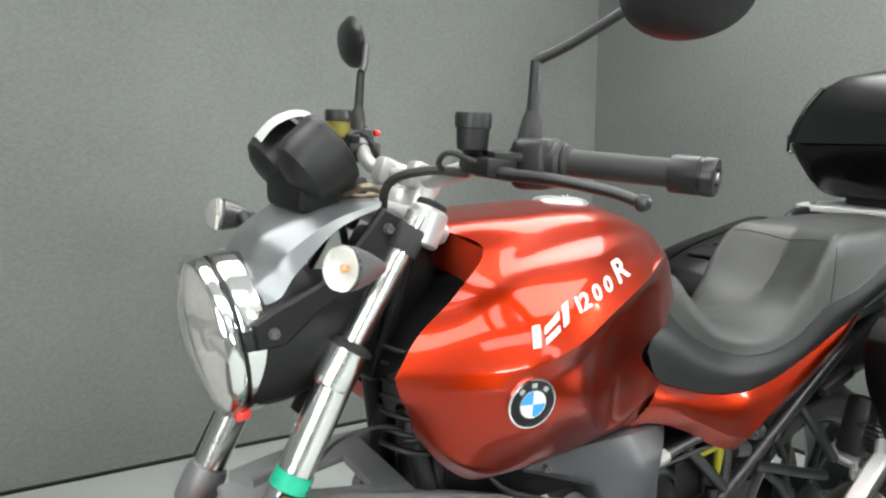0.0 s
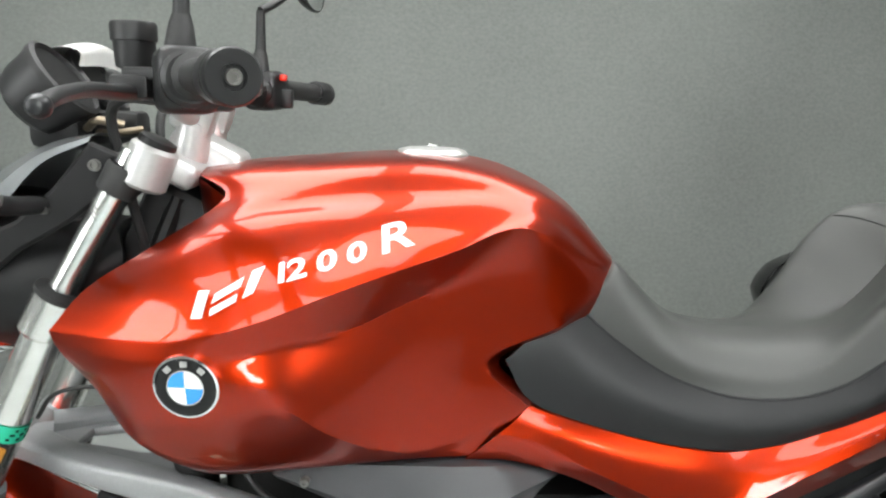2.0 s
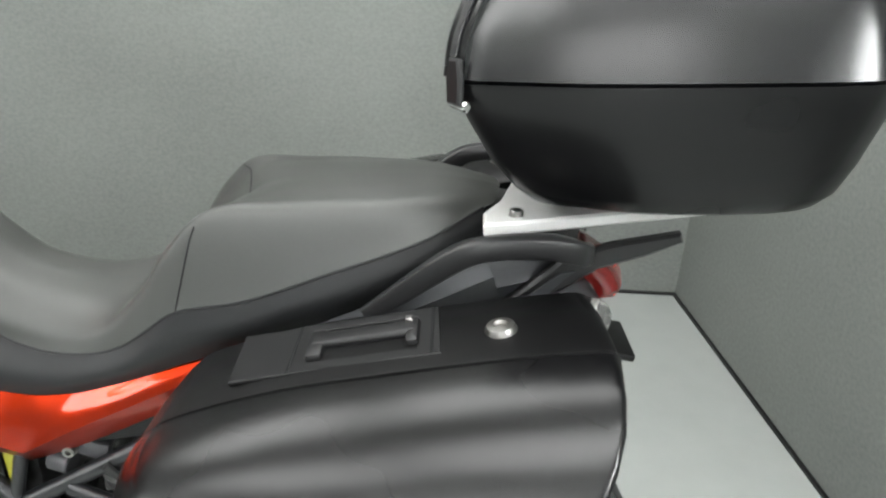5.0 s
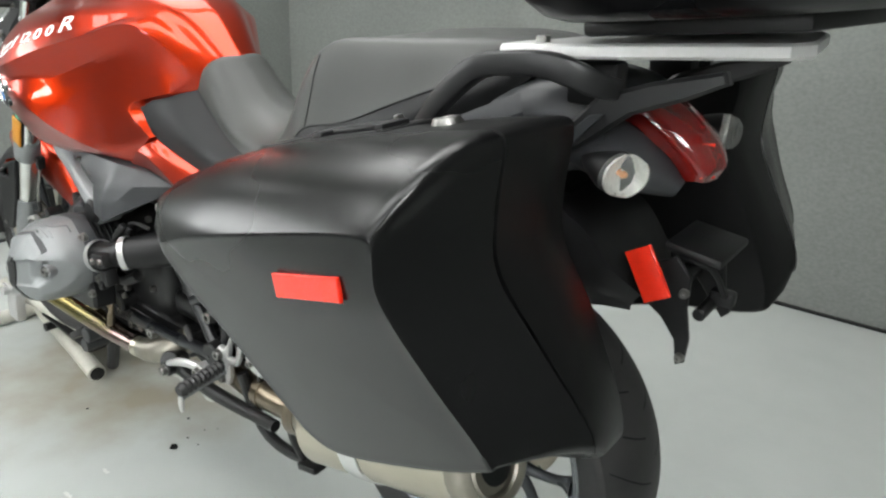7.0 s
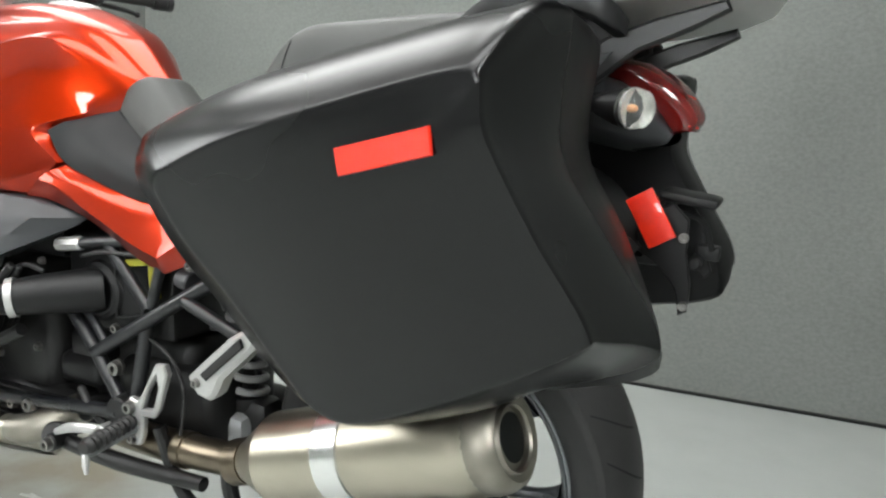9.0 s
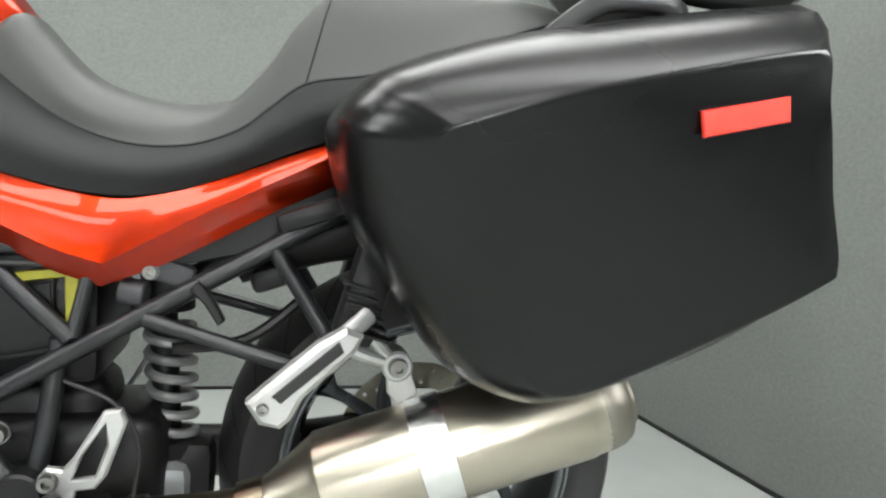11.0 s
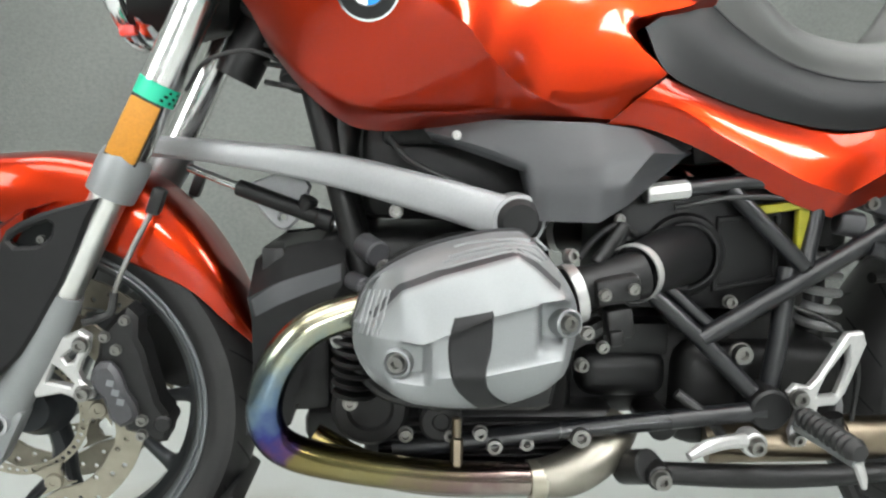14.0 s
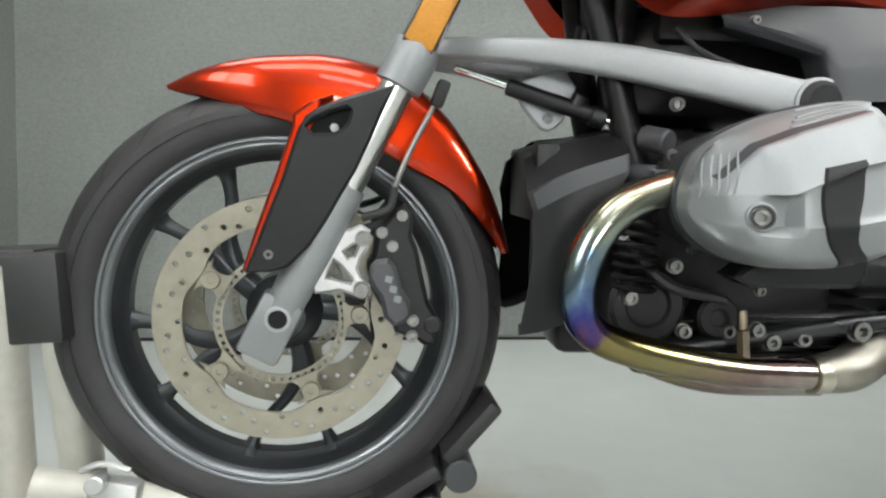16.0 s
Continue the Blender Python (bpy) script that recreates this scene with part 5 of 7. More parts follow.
            for rr, da in ((0.082, -0.26), (0.09, -0.15), (0.1, -0.115), (0.109, -0.13), (0.1165, -0.22), (0.1165, 0.22), (0.109, 0.13), (0.1, 0.115), (0.09, 0.15), (0.082, 0.26)):
                o.append((rr * math.cos(a + da), rr * math.sin(a + da)))
            bp("disc_carrier", slab(o, 0.004, DM @ Matrix.Translation((0, 0, 0.0005)), (), 0.001), DISC, "", d)
            c = M @ V(0.101 * math.cos(a), 0.101 * math.sin(a), -y)
            for_side = -1 if y < 0 else 1
            bp("disc_bobbin", lathe([(0, 0.0065), (0.004, 0.0065), (0.0045, 0.008), (0.0105, 0.008), (0.0118, 0.006), (0.0118, 0)], aim(c, (0, for_side, 0)), 18), DISC, "", d)
    return w


FA, RA = un(-0.797, -0.004, 0.437), V(0.695, 0.058, 0.43)
wheel("front_wheel", FA - V(0, 0, 0.007), 0.303, 0.122, 0.098, "dark grey cast front wheel", True, (-0.07, 0.07), 0.0, 1.04)
rear_wheel = wheel("rear_wheel", RA, 0.315, 0.18, 0.145, "dark grey cast rear wheel", False, (), 0.06)
bp("rear_hub", lathe([(0, 0.09), (0.024, 0.09), (0.028, 0.085), (0.05, 0.08), (0.062, 0.07), (0.066, 0.02), (0.05, 0.0)], Matrix.Translation(RA) @ Matrix.Rotation(radians(90), 4, "X"), 40), RIM, "dark hollow hub", rear_wheel)
bp("rear_disc", slab(circle((0, 0), 0.132, 60), 0.005, Matrix.Translation(RA + V(0, 0.045, 0)) @ Matrix.Rotation(radians(90), 4, "X"), [circle((0, 0), 0.09, 48), *[circle((r * math.cos(a), r * math.sin(a)), 0.0035, 8) for r, a in ((0.1 + 0.01 * (k % 3), k / 36 * math.tau) for k in range(36))]], 0.0006), DISC, "drilled rear brake disc", rear_wheel)
bp("swingarm", merge(tube([(0.2, 0.09, 0.42), (0.45, 0.1, 0.42), (0.69, 0.085, 0.43)], [0.045, 0.04, 0.06], 16, 6), block((0.16, 0.06, 0.1), pose(0.3, 0.0, 0.43), 0.02)), DARK, "black single-sided swingarm")
bp("linkage", merge(block((0.1, 0.05, 0.09), pose(0.3, -0.03, 0.41), 0.02), slab([(0.24, 0.46), (0.29, 0.47), (0.345, 0.42), (0.34, 0.39), (0.29, 0.385), (0.25, 0.4)], 0.03, side(-0.01), bev=0.004)), ARM, "grey shock linkage")

# front fender over the wheel
ANG = (117, 108, 98, 89, 78, 64, 50, 36, 24, 14)
RAD = (0.328, 0.33, 0.332, 0.335, 0.343, 0.349, 0.34, 0.327, 0.32, 0.319)
DROP = (0.007, 0.04, 0.069, 0.084, 0.1, 0.1, 0.086, 0.052, 0.031, 0.012)
HALF = (0.012, 0.04, 0.056, 0.064, 0.067, 0.068, 0.066, 0.062, 0.054, 0.03)


def arc(k_y, dr, inner=0.0):
    out = []
    for a, R, d, hw in zip(ANG, RAD, DROP, HALF):
        r = R - dr * d - inner
        out.append((FA.x + r * math.cos(radians(a)), -hw * k_y, FA.z + r * math.sin(radians(a))))
    return out


bp("front_fender", loft([arc(0, 0), arc(0.55, 0.03), arc(0.9, 0.14), arc(1.08, 0.45), arc(1.12, 1.0), arc(1.06, 1.0), arc(1.0, 0.5), arc(0.85, 0.2, 0.004), arc(0, 0.0, 0.006)], 5, 4, (4,), True), RED, "glossy red front fender", None, True, 50)

# fork legs
for s in (-1, 1):
    y = 0.113
    A0, A1, A2, A3 = un(-0.789, -0.132, 0.438), un(-0.631, -0.12, 0.752), un(-0.513, -0.114, 1.0), un(-0.418, -0.109, 1.165)
    leg = lambda p: V(p.x, s * y, p.z)
    a0, a1, a2, a3 = leg(A0), leg(A1), leg(A2), leg(A3)
    up = (a1 - a0).normalized()
    low = bp("fork_slider", tube([a0 + up * 0.0, a0 + up * 0.09, a0 + up * 0.15, a0 + up * 0.185], [0.022, 0.026, 0.0265, 0.0245], 22, 5, False), SILVER, "silver fork slider", None, True)
    bp("fork_collar", lathe([(0.019, -0.035), (0.029, -0.032), (0.0305, -0.01), (0.0305, 0.012), (0.028, 0.022), (0.022, 0.024)], aim(a1, up), 28), SILVER, "", low)
    bp("inner_tube", tube([a0 + up * 0.17, a1], 0.0212, 22, 1, False), TUBE, "bright steel inner tube", low)
    bp("axle_clamp", block((0.053, 0.036, 0.082), aim(a0 - up * 0.012 - V(0.003, 0, 0), up, (0, 1, 0)), 0.006), SILVER, "silver cast axle clamp", low)
    # flat dark disc paints the shade inside the hollow axle
    bp("axle_bore_shade", lathe([(0.0, 0.0008), (0.0118, 0.0008), (0.012, 0.0)], aim(a0 + up * 0.005 + V(0, s * 0.0255, 0), (0, s, 0)), 20), INKSHADE, "flat dark disc for the shade in the hollow axle", low)
    bp("axle_bore_rim", lathe([(0.0115, 0.0005), (0.012, 0.0022), (0.0155, 0.0018), (0.016, -0.008)], aim(a0 + up * 0.005 + V(0, s * 0.0255, 0), (0, s, 0)), 20), ARM, "", low)
    bp("fork_tube", tube([a1, a2], 0.0235, 22, 1, False), FORK, "bright anodised fork tube", None, True)
    bp("fork_collar", lathe([(0.0235, -0.05), (0.0265, -0.046), (0.0275, -0.004), (0.028, 0.0), (0.0285, 0.004), (0.0265, 0.008), (0.016, 0.01)], aim(a2, a3 - a2), 26), FORK, "", None, True)
    bp("dust_seal", lathe([(0.0275, 0.0), (0.0292, 0.002), (0.0292, 0.007), (0.017, 0.012)], aim(a2, a3 - a2), 26), RUBBER, "black dust seal", None, True)
    bp("fork_stanchion", tube([a2, a3], 0.0165, 18, 1, False), FORK, "bright fork stanchion", None, True)
    bp("stanchion_cuff", lathe([(0.0165, 0), (0.0215, 0.001), (0.0225, 0.03), (0.021, 0.034)], aim(a2.lerp(a3, 0.72), a3 - a2), 20), RUBBER, "", None, True)
    # caliper mount and caliper
    near = lambda y, t: side(-y) if s < 0 else side(y + t)
    mount = bp("caliper_mount", slab([(-0.735, 0.555), (-0.709, 0.554), (-0.696, 0.56), (-0.684, 0.552), (-0.687, 0.531), (-0.695, 0.52), (-0.7, 0.506), (-0.695, 0.493), (-0.684, 0.484), (-0.684, 0.472), (-0.698, 0.469), (-0.722, 0.479), (-0.752, 0.474), (-0.76, 0.5)], 0.018, near(0.106, 0.018), [[(-0.717, 0.527), (-0.705, 0.535), (-0.697, 0.537), (-0.705, 0.52), (-0.712, 0.518)], [(-0.729, 0.517), (-0.721, 0.51), (-0.706, 0.492), (-0.709, 0.487), (-0.738, 0.494)]], 0.003), ALU, "bright cast caliper mount", None, True)
    cal = bp("brake_caliper", slab([(-0.688, 0.508), (-0.681, 0.522), (-0.677, 0.55), (-0.664, 0.566), (-0.653, 0.578), (-0.643, 0.586), (-0.63, 0.572), (-0.632, 0.545), (-0.625, 0.529), (-0.619, 0.5), (-0.609, 0.459), (-0.598, 0.442), (-0.597, 0.425), (-0.602, 0.405), (-0.614, 0.403), (-0.628, 0.413), (-0.652, 0.421), (-0.66, 0.443), (-0.672, 0.457), (-0.684, 0.479)], 0.05, near(0.061, 0.05), (), 0.006), DARK, "dark grey four-piston brake caliper", None, True)
    bp("caliper_body", slab([(-0.687, 0.496), (-0.684, 0.509), (-0.676, 0.517), (-0.662, 0.518), (-0.652, 0.506), (-0.645, 0.48), (-0.634, 0.462), (-0.632, 0.447), (-0.64, 0.437), (-0.654, 0.432), (-0.667, 0.444), (-0.673, 0.47), (-0.682, 0.481)], 0.02, near(0.106, 0.02), (), 0.006), CALIPER, "grey piston housing", cal)
    bp("bridge", rod((-0.605, s * 0.066, 0.43), (-0.605, s * 0.1135, 0.43), 0.012, None, 0.003), DARK, "", cal)
    for q in ((-0.67, 0.549, 0.8), (-0.657, 0.532, 0.8), (-0.645, 0.57, 0.75), (-0.63, 0.437, 0.85), (-0.631, 0.417, 0.85)):
        bolt((q[0], s * 0.1125, q[1]), q[2], (0, s, 0), cal)
    for q in ((-0.693, 0.543), (-0.695, 0.48)):
        bolt((q[0], s * 0.1255, q[1]), 1.15, (0, s, 0), mount)
    if s < 0:
        for k in range(3):
            x, z = -0.662 + 0.0055 * k, 0.4935 - 0.0125 * k
            bp("caliper_mark", slab([(x - 0.005, z - 0.0035), (x + 0.0035, z - 0.006), (x + 0.0055, z + 0.002), (x - 0.003, z + 0.0045)], 0.001, side(-0.1255), (), 0.0002), LIP, "pale bar of worn print", cal)
    g = [(-0.657, 0.726), (-0.69, 0.718), (-0.722, 0.708), (-0.748, 0.696), (-0.761, 0.687), (-0.77, 0.671), (-0.787, 0.619), (-0.81, 0.56), (-0.832, 0.504), (-0.801, 0.504), (-0.781, 0.511), (-0.757, 0.535), (-0.737, 0.565), (-0.719, 0.597), (-0.703, 0.624), (-0.686, 0.66), (-0.67, 0.699)]
    slot = [(-0.759, 0.675), (-0.753, 0.681), (-0.735, 0.691), (-0.714, 0.698), (-0.709, 0.695), (-0.712, 0.682), (-0.719, 0.674), (-0.729, 0.669), (-0.753, 0.668)]
    guard = bp("fork_guard", slab(g, 0.016, side(-0.128) if s < 0 else side(0.144), [slot], 0.004), BLACK, "matt black fork guard", None, True)
    # dark sheet behind the slot, standing in for the shade in it
    bp("slot_shade", slab([(-0.768, 0.66), (-0.745, 0.69), (-0.7, 0.706), (-0.695, 0.68), (-0.72, 0.655)], 0.004, side(-0.1235) if s < 0 else side(0.1275), (), 0.001), INKSHADE, "", guard)
    bolt((-0.728, s * 0.1275, 0.675), 0.6, (0, s, 0), guard)
    bolt((-0.804, s * 0.1415, 0.526), 0.7, (0, s, 0), guard)
    # red leg of the fender behind the guard's front edge
    leg_edge = [(-0.776, 0.69), (-0.777, 0.676), (-0.795, 0.624), (-0.82, 0.557), (-0.837, 0.504), (-0.826, 0.501), (-0.8, 0.558), (-0.77, 0.63), (-0.745, 0.69), (-0.745, 0.71)]
    bp("fender_leg", slab(leg_edge, 0.017, side(-0.1105) if s < 0 else side(0.1275), (), 0.0035), RED, "", None, True)
    bp("fender_stay", loft([[(x, s * y, z) for x, z in ((-0.776, 0.678), (-0.765, 0.7), (-0.73, 0.715))] for y in (0.068, 0.09, 0.112)], 4, 4), RED, "", None, True)
    # stickers and reflector on the fork tube
    refl = bp("side_reflector", block((0.036, 0.009, 0.074), aim(a1.lerp(a2, 0.2) + V(0, s * 0.0235, 0), up, (0, 1, 0)), 0.002), ORANGE, "amber reflector on the fork", None, True)
    bp("reflector_frame", block((0.039, 0.006, 0.08), aim(a1.lerp(a2, 0.2) + V(0, s * 0.0215, 0), up, (0, 1, 0)), 0.002), BLACK, "", refl)
    if s < 0:
        gs = bp("sticker", lathe([(0.0246, 0), (0.0246, 0.022)], aim(a1.lerp(a2, 0.345), up), 44), GREEN, "green inspection sticker with illegible print", None, True)
        for k, (f, wv) in enumerate(((0.365, 0.7), (0.387, 0.9), (0.408, 0.6))):
            for j in range(4):
                a = radians(-145 + j * 26 + 8 * k)
                bp("print_bar", block((0.006 * wv, 0.0006, 0.0032), aim(a1.lerp(a2, f), up) @ Matrix.Rotation(a, 4, "Z") @ Matrix.Translation((0.0248, 0, 0)) @ Matrix.Rotation(radians(90), 4, "Z"), 0), INKSHADE, "", gs)
        ds = bp("data_label", lathe([(0.0246, 0), (0.0246, 0.075)], aim(a1.lerp(a2, 0.56), up) @ Matrix.Rotation(radians(-42), 4, "Z"), 10, None, radians(48)), INKSHADE, "black label with pale bars of print", None, True)
        for k in range(7):
            bp("print_bar", block((0.011, 0.0006, 0.004), aim(a1.lerp(a2, 0.58 + 0.036 * k), up) @ Matrix.Rotation(radians(-22 + 5 * (k % 2)), 4, "Z") @ Matrix.Translation((0.0248, 0, 0)) @ Matrix.Rotation(radians(90), 4, "Z"), 0), LIP, "", ds)
    # brake hose along the leg
    bp("brake_hose", tube([(-0.596, s * 0.108, 0.735), (-0.607, s * 0.108, 0.707), (-0.627, s * 0.11, 0.669), (-0.645, s * 0.112, 0.631), (-0.656, s * 0.112, 0.602)], 0.0036, 8, 6), BOLT, "braided steel brake hose", None, True)
    bp("hose_end", tube([(-0.655, s * 0.112, 0.606), (-0.66, s * 0.112, 0.582), (-0.672, s * 0.112, 0.574), (-0.695, s * 0.11, 0.567)], 0.0052, 8, 6), RUBBER, "black hose end", None, True)
    bp("hose_guide", block((0.016, 0.02, 0.034), pose(-0.6, s * 0.108, 0.72, 0, 20, 0), 0.004), DARK, "", None, True)

# leading arm of the front suspension
def beam(P, hh, ww, bm=None):
    G = []
    C, H, W = spline(P, 6), spline([(v, 0, 0) for v in hh], 6), spline([(v, 0, 0) for v in ww], 6)
    for i, p in enumerate(C):
        t = (C[min(i + 1, len(C) - 1)] - C[max(i - 1, 0)]).normalized()
        sd = t.cross(V(0, 0, 1)).normalized()
        upv = sd.cross(t)
        h, w, row = H[i].x / 2, W[i].x / 2, []
        for a in range(17):
            c, q = math.cos(a / 16 * math.tau), math.sin(a / 16 * math.tau)
            row.append(p + sd * w * math.copysign(abs(c) ** 0.45, c) + upv * h * math.copysign(abs(q) ** 0.45, q))
        G.append(row)
    bm = sheet(G, bm)
    for row in (G[0], G[-1]):
        bm.faces.new([bm.verts.new(p) for p in row[:-1]])
    return finish(bm)


arm = bp("suspension_arm", merge(beam([(-0.61, -0.03, 0.783), (-0.5, -0.085, 0.775), (-0.38, -0.118, 0.76), (-0.26, -0.148, 0.733), (-0.165, -0.168, 0.708)], [0.026, 0.03, 0.04, 0.046, 0.05], [0.05, 0.04, 0.034, 0.036, 0.045]), beam([(-0.61, 0.03, 0.783), (-0.5, 0.085, 0.775), (-0.38, 0.118, 0.76), (-0.26, 0.148, 0.733), (-0.165, 0.168, 0.708)], [0.026, 0.03, 0.04, 0.046, 0.05], [0.05, 0.04, 0.034, 0.036, 0.045]), slab([(-0.64, -0.04), (-0.5, -0.09), (-0.4, -0.11), (-0.4, 0.11), (-0.5, 0.09), (-0.64, 0.04)], 0.012, Matrix.Translation((0, 0, 0.768)), [[(-0.55, -0.02), (-0.45, -0.05), (-0.45, 0.05), (-0.55, 0.02)]], 0.003)), ARM, "grey cast suspension arm")
for s in (1, -1):
    bp("arm_cap", lathe([(0, 0.02), (0.02, 0.02), (0.026, 0.014), (0.0275, 0.0), (0.0275, -0.04)], aim((-0.158, -0.178 * s, 0.707), (0, -s, 0)), 26), BLACK, "black pivot cap", arm)
    bp("arm_cap_ring", lathe([(0.0265, 0.012), (0.03, 0.011), (0.031, 0.0), (0.031, -0.035)], aim((-0.158, -0.178 * s, 0.707), (0, -s, 0)), 26), ARM, "", arm)
bp("arm_lug", merge(slab([(-0.5, 0.735), (-0.481, 0.706), (-0.47, 0.692), (-0.458, 0.68), (-0.449, 0.677), (-0.44, 0.68), (-0.429, 0.69), (-0.422, 0.708), (-0.412, 0.735), (-0.43, 0.76)], 0.012, side(-0.05), [circle((-0.449, 0.694), 0.0045, 10)], bev=0.003)), ARM, "grey damper lug")
dmp = bp("steering_damper", merge(rod((-0.505, -0.066, 0.733), (-0.385, -0.088, 0.693), 0.011, None, 0.002), rod((-0.42, -0.08, 0.7), (-0.41, -0.084, 0.722), 0.012), rod((-0.4, -0.087, 0.697), (-0.38, -0.09, 0.691), 0.014)), BLACK, "black steering damper")
bp("damper_rod", rod((-0.572, -0.052, 0.757), (-0.5, -0.066, 0.732), 0.0055), CHROME, "polished damper rod", dmp)
bp("damper_rod", rod((-0.385, -0.088, 0.693), (-0.345, -0.094, 0.68), 0.005), CHROME, "", dmp)
for P, r in (([(-0.555, -0.105, 0.85), (-0.525, -0.118, 0.885), (-0.47, -0.125, 0.896), (-0.42, -0.115, 0.872), (-0.39, -0.1, 0.83)], 0.0026), ([(-0.31, -0.13, 0.8), (-0.28, -0.14, 0.77), (-0.22, -0.15, 0.745)], 0.004), ([(-0.4, -0.09, 0.62), (-0.33, -0.15, 0.5), (-0.24, -0.15, 0.47)], 0.007), ([(0.2, -0.12, 0.6), (0.27, -0.13, 0.57), (0.3, -0.135, 0.52), (0.295, -0.14, 0.44)], 0.003), ([(0.05, -0.12, 0.72), (0.12, -0.13, 0.735), (0.2, -0.12, 0.735)], 0.0035)):
    bp("cable", tube(P, r, 8, 6), RUBBER, "thin black cable")

# oil cooler cowl ahead of the engine
for s in (1, -1):
    cowl = bp("cooler_cowl", loft([[(x, y * s, z) for x, y, z in r] for r in (
        [(-0.455, -0.02, 0.668), (-0.42, -0.02, 0.672), (-0.36, -0.02, 0.684)],
        [(-0.482, -0.075, 0.64), (-0.44, -0.09, 0.66), (-0.362, -0.095, 0.676)],
        [(-0.484, -0.118, 0.598), (-0.44, -0.128, 0.622), (-0.362, -0.134, 0.648)],
        [(-0.478, -0.124, 0.575), (-0.43, -0.136, 0.6), (-0.362, -0.138, 0.625)],
        [(-0.478, -0.122, 0.5), (-0.45, -0.135, 0.54), (-0.4, -0.138, 0.56)],
        [(-0.49, -0.118, 0.418), (-0.462, -0.128, 0.425), (-0.43, -0.13, 0.438)],
        [(-0.48, -0.06, 0.42), (-0.46, -0.06, 0.425), (-0.43, -0.06, 0.44)])], 5, 4, (1, 2, 3, 5)), BLACK, "black plastic oil cooler cowl", angle=25)
    bp("cowl_stripe", loft([[(x, (y - 0.003) * s, z) for x, y, z in r] for r in ([(-0.478, -0.1205, 0.597), (-0.44, -0.1285, 0.6215), (-0.366, -0.1345, 0.6465)], [(-0.472, -0.1245, 0.577), (-0.43, -0.1365, 0.6005), (-0.366, -0.1385, 0.626)])], 5, 4), GREYP, "grey upper edge of the cowl", cowl)
bp("oil_cooler", merge(block((0.03, 0.2, 0.1), pose(-0.455, 0, 0.61), 0.005), block((0.06, 0.08, 0.16), pose(-0.42, 0, 0.5), 0.01), block((0.07, 0.1, 0.05), pose(-0.39, 0, 0.4), 0.015)), DARK, "black oil cooler")
bp("fitting", merge(rod((-0.34, -0.12, 0.668), (-0.32, -0.15, 0.66), 0.016), rod((-0.355, -0.125, 0.625), (-0.335, -0.155, 0.622), 0.011), block((0.02, 0.02, 0.012), pose(-0.335, -0.165, 0.622), 0.003)), CALIPER, "grey hose fitting")
for p in ((-0.3, -0.12, 0.71), (-0.35, -0.1, 0.63), (-0.315, -0.145, 0.645)):
    bolt(p, 1.0)

# ---- head lamp, fairing, gauges ----
HC = un(-0.652, 0.002, 1.009)
HD = V(-0.985, 0, -0.17)
HM = aim(V(HC.x, 0, HC.z), HD) @ Matrix.Diagonal((1.12, 1.12, 1, 1))
lamp_shell = bp("headlight", lathe([(0.0, -0.14), (0.05, -0.135), (0.075, -0.11), (0.088, -0.06), (0.0885, -0.02), (0.087, -0.006)], HM, 40), SATIN, "round chrome-rimmed headlight with black shell", None, True)
bp("bezel", lathe([(0.089, -0.005), (0.0925, -0.004), (0.094, 0.0), (0.0938, 0.008), (0.0905, 0.013), (0.0855, 0.011)], HM, 48), CHROME, "chrome headlight rim", lamp_shell)
bp("rim_band", lathe([(0.0895, -0.04), (0.0925, -0.038), (0.0935, -0.028), (0.0935, -0.014), (0.0915, -0.01), (0.088, -0.01)], HM, 48), CHROME, "broad polished band behind the rim", lamp_shell)
for a in (10, 130, 250):
    bp("rim_clip", block((0.006, 0.022, 0.03), HM @ Matrix.Rotation(radians(a), 4, "Z") @ Matrix.Translation((0.094, 0, -0.022)), 0.002), BLACK, "black rim clip", lamp_shell)
bp("reflector", lathe([(0.086, 0.01), (0.07, -0.02), (0.04, -0.045), (0.012, -0.055), (0, -0.056)], HM, 40), MIRROR, "bright faceted reflector", lamp_shell)
bp("lens", lathe([(0.0, 0.032), (0.04, 0.029), (0.07, 0.022), (0.086, 0.012), (0.085, 0.009), (0.07, 0.019), (0.04, 0.026), (0, 0.029)], HM, 40), LENS, "clear domed lens", lamp_shell)
bp("lamp_bar", merge(block((0.16, 0.012, 0.012), HM @ Matrix.Translation((0, 0, 0.005)), 0.003), block((0.03, 0.03, 0.03), HM @ Matrix.Translation((0, 0, 0)), 0.006)), ALU, "", lamp_shell)
bp("red_tab", block((0.016, 0.012, 0.02), HM @ Matrix.Translation((0.055, -0.076, 0.0)), 0.003), REFL, "small red tab", lamp_shell)
bp("shell_cover", rings([[(x + dx, yk * y, zc + (z - zc) * k) for x, y, z in ((-0.64, 0, 1.09), (-0.63, -0.07, 1.075), (-0.62, -0.1, 1.02), (-0.63, -0.085, 0.955), (-0.64, -0.04, 0.918), (-0.645, 0, 0.912), (-0.64, 0.04, 0.918), (-0.63, 0.085, 0.955), (-0.62, 0.1, 1.02), (-0.63, 0.07, 1.075))] for dx, yk, k, zc in ((0.012, 1.02, 0.98, 1.0), (0.0, 1.05, 1.0, 1.0), (0.06, 1.08, 0.95, 1.01), (0.12, 1.0, 0.8, 1.03), (0.16, 0.8, 0.5, 1.06))], 4), BLACK, "black plastic headlight shell", None, True)
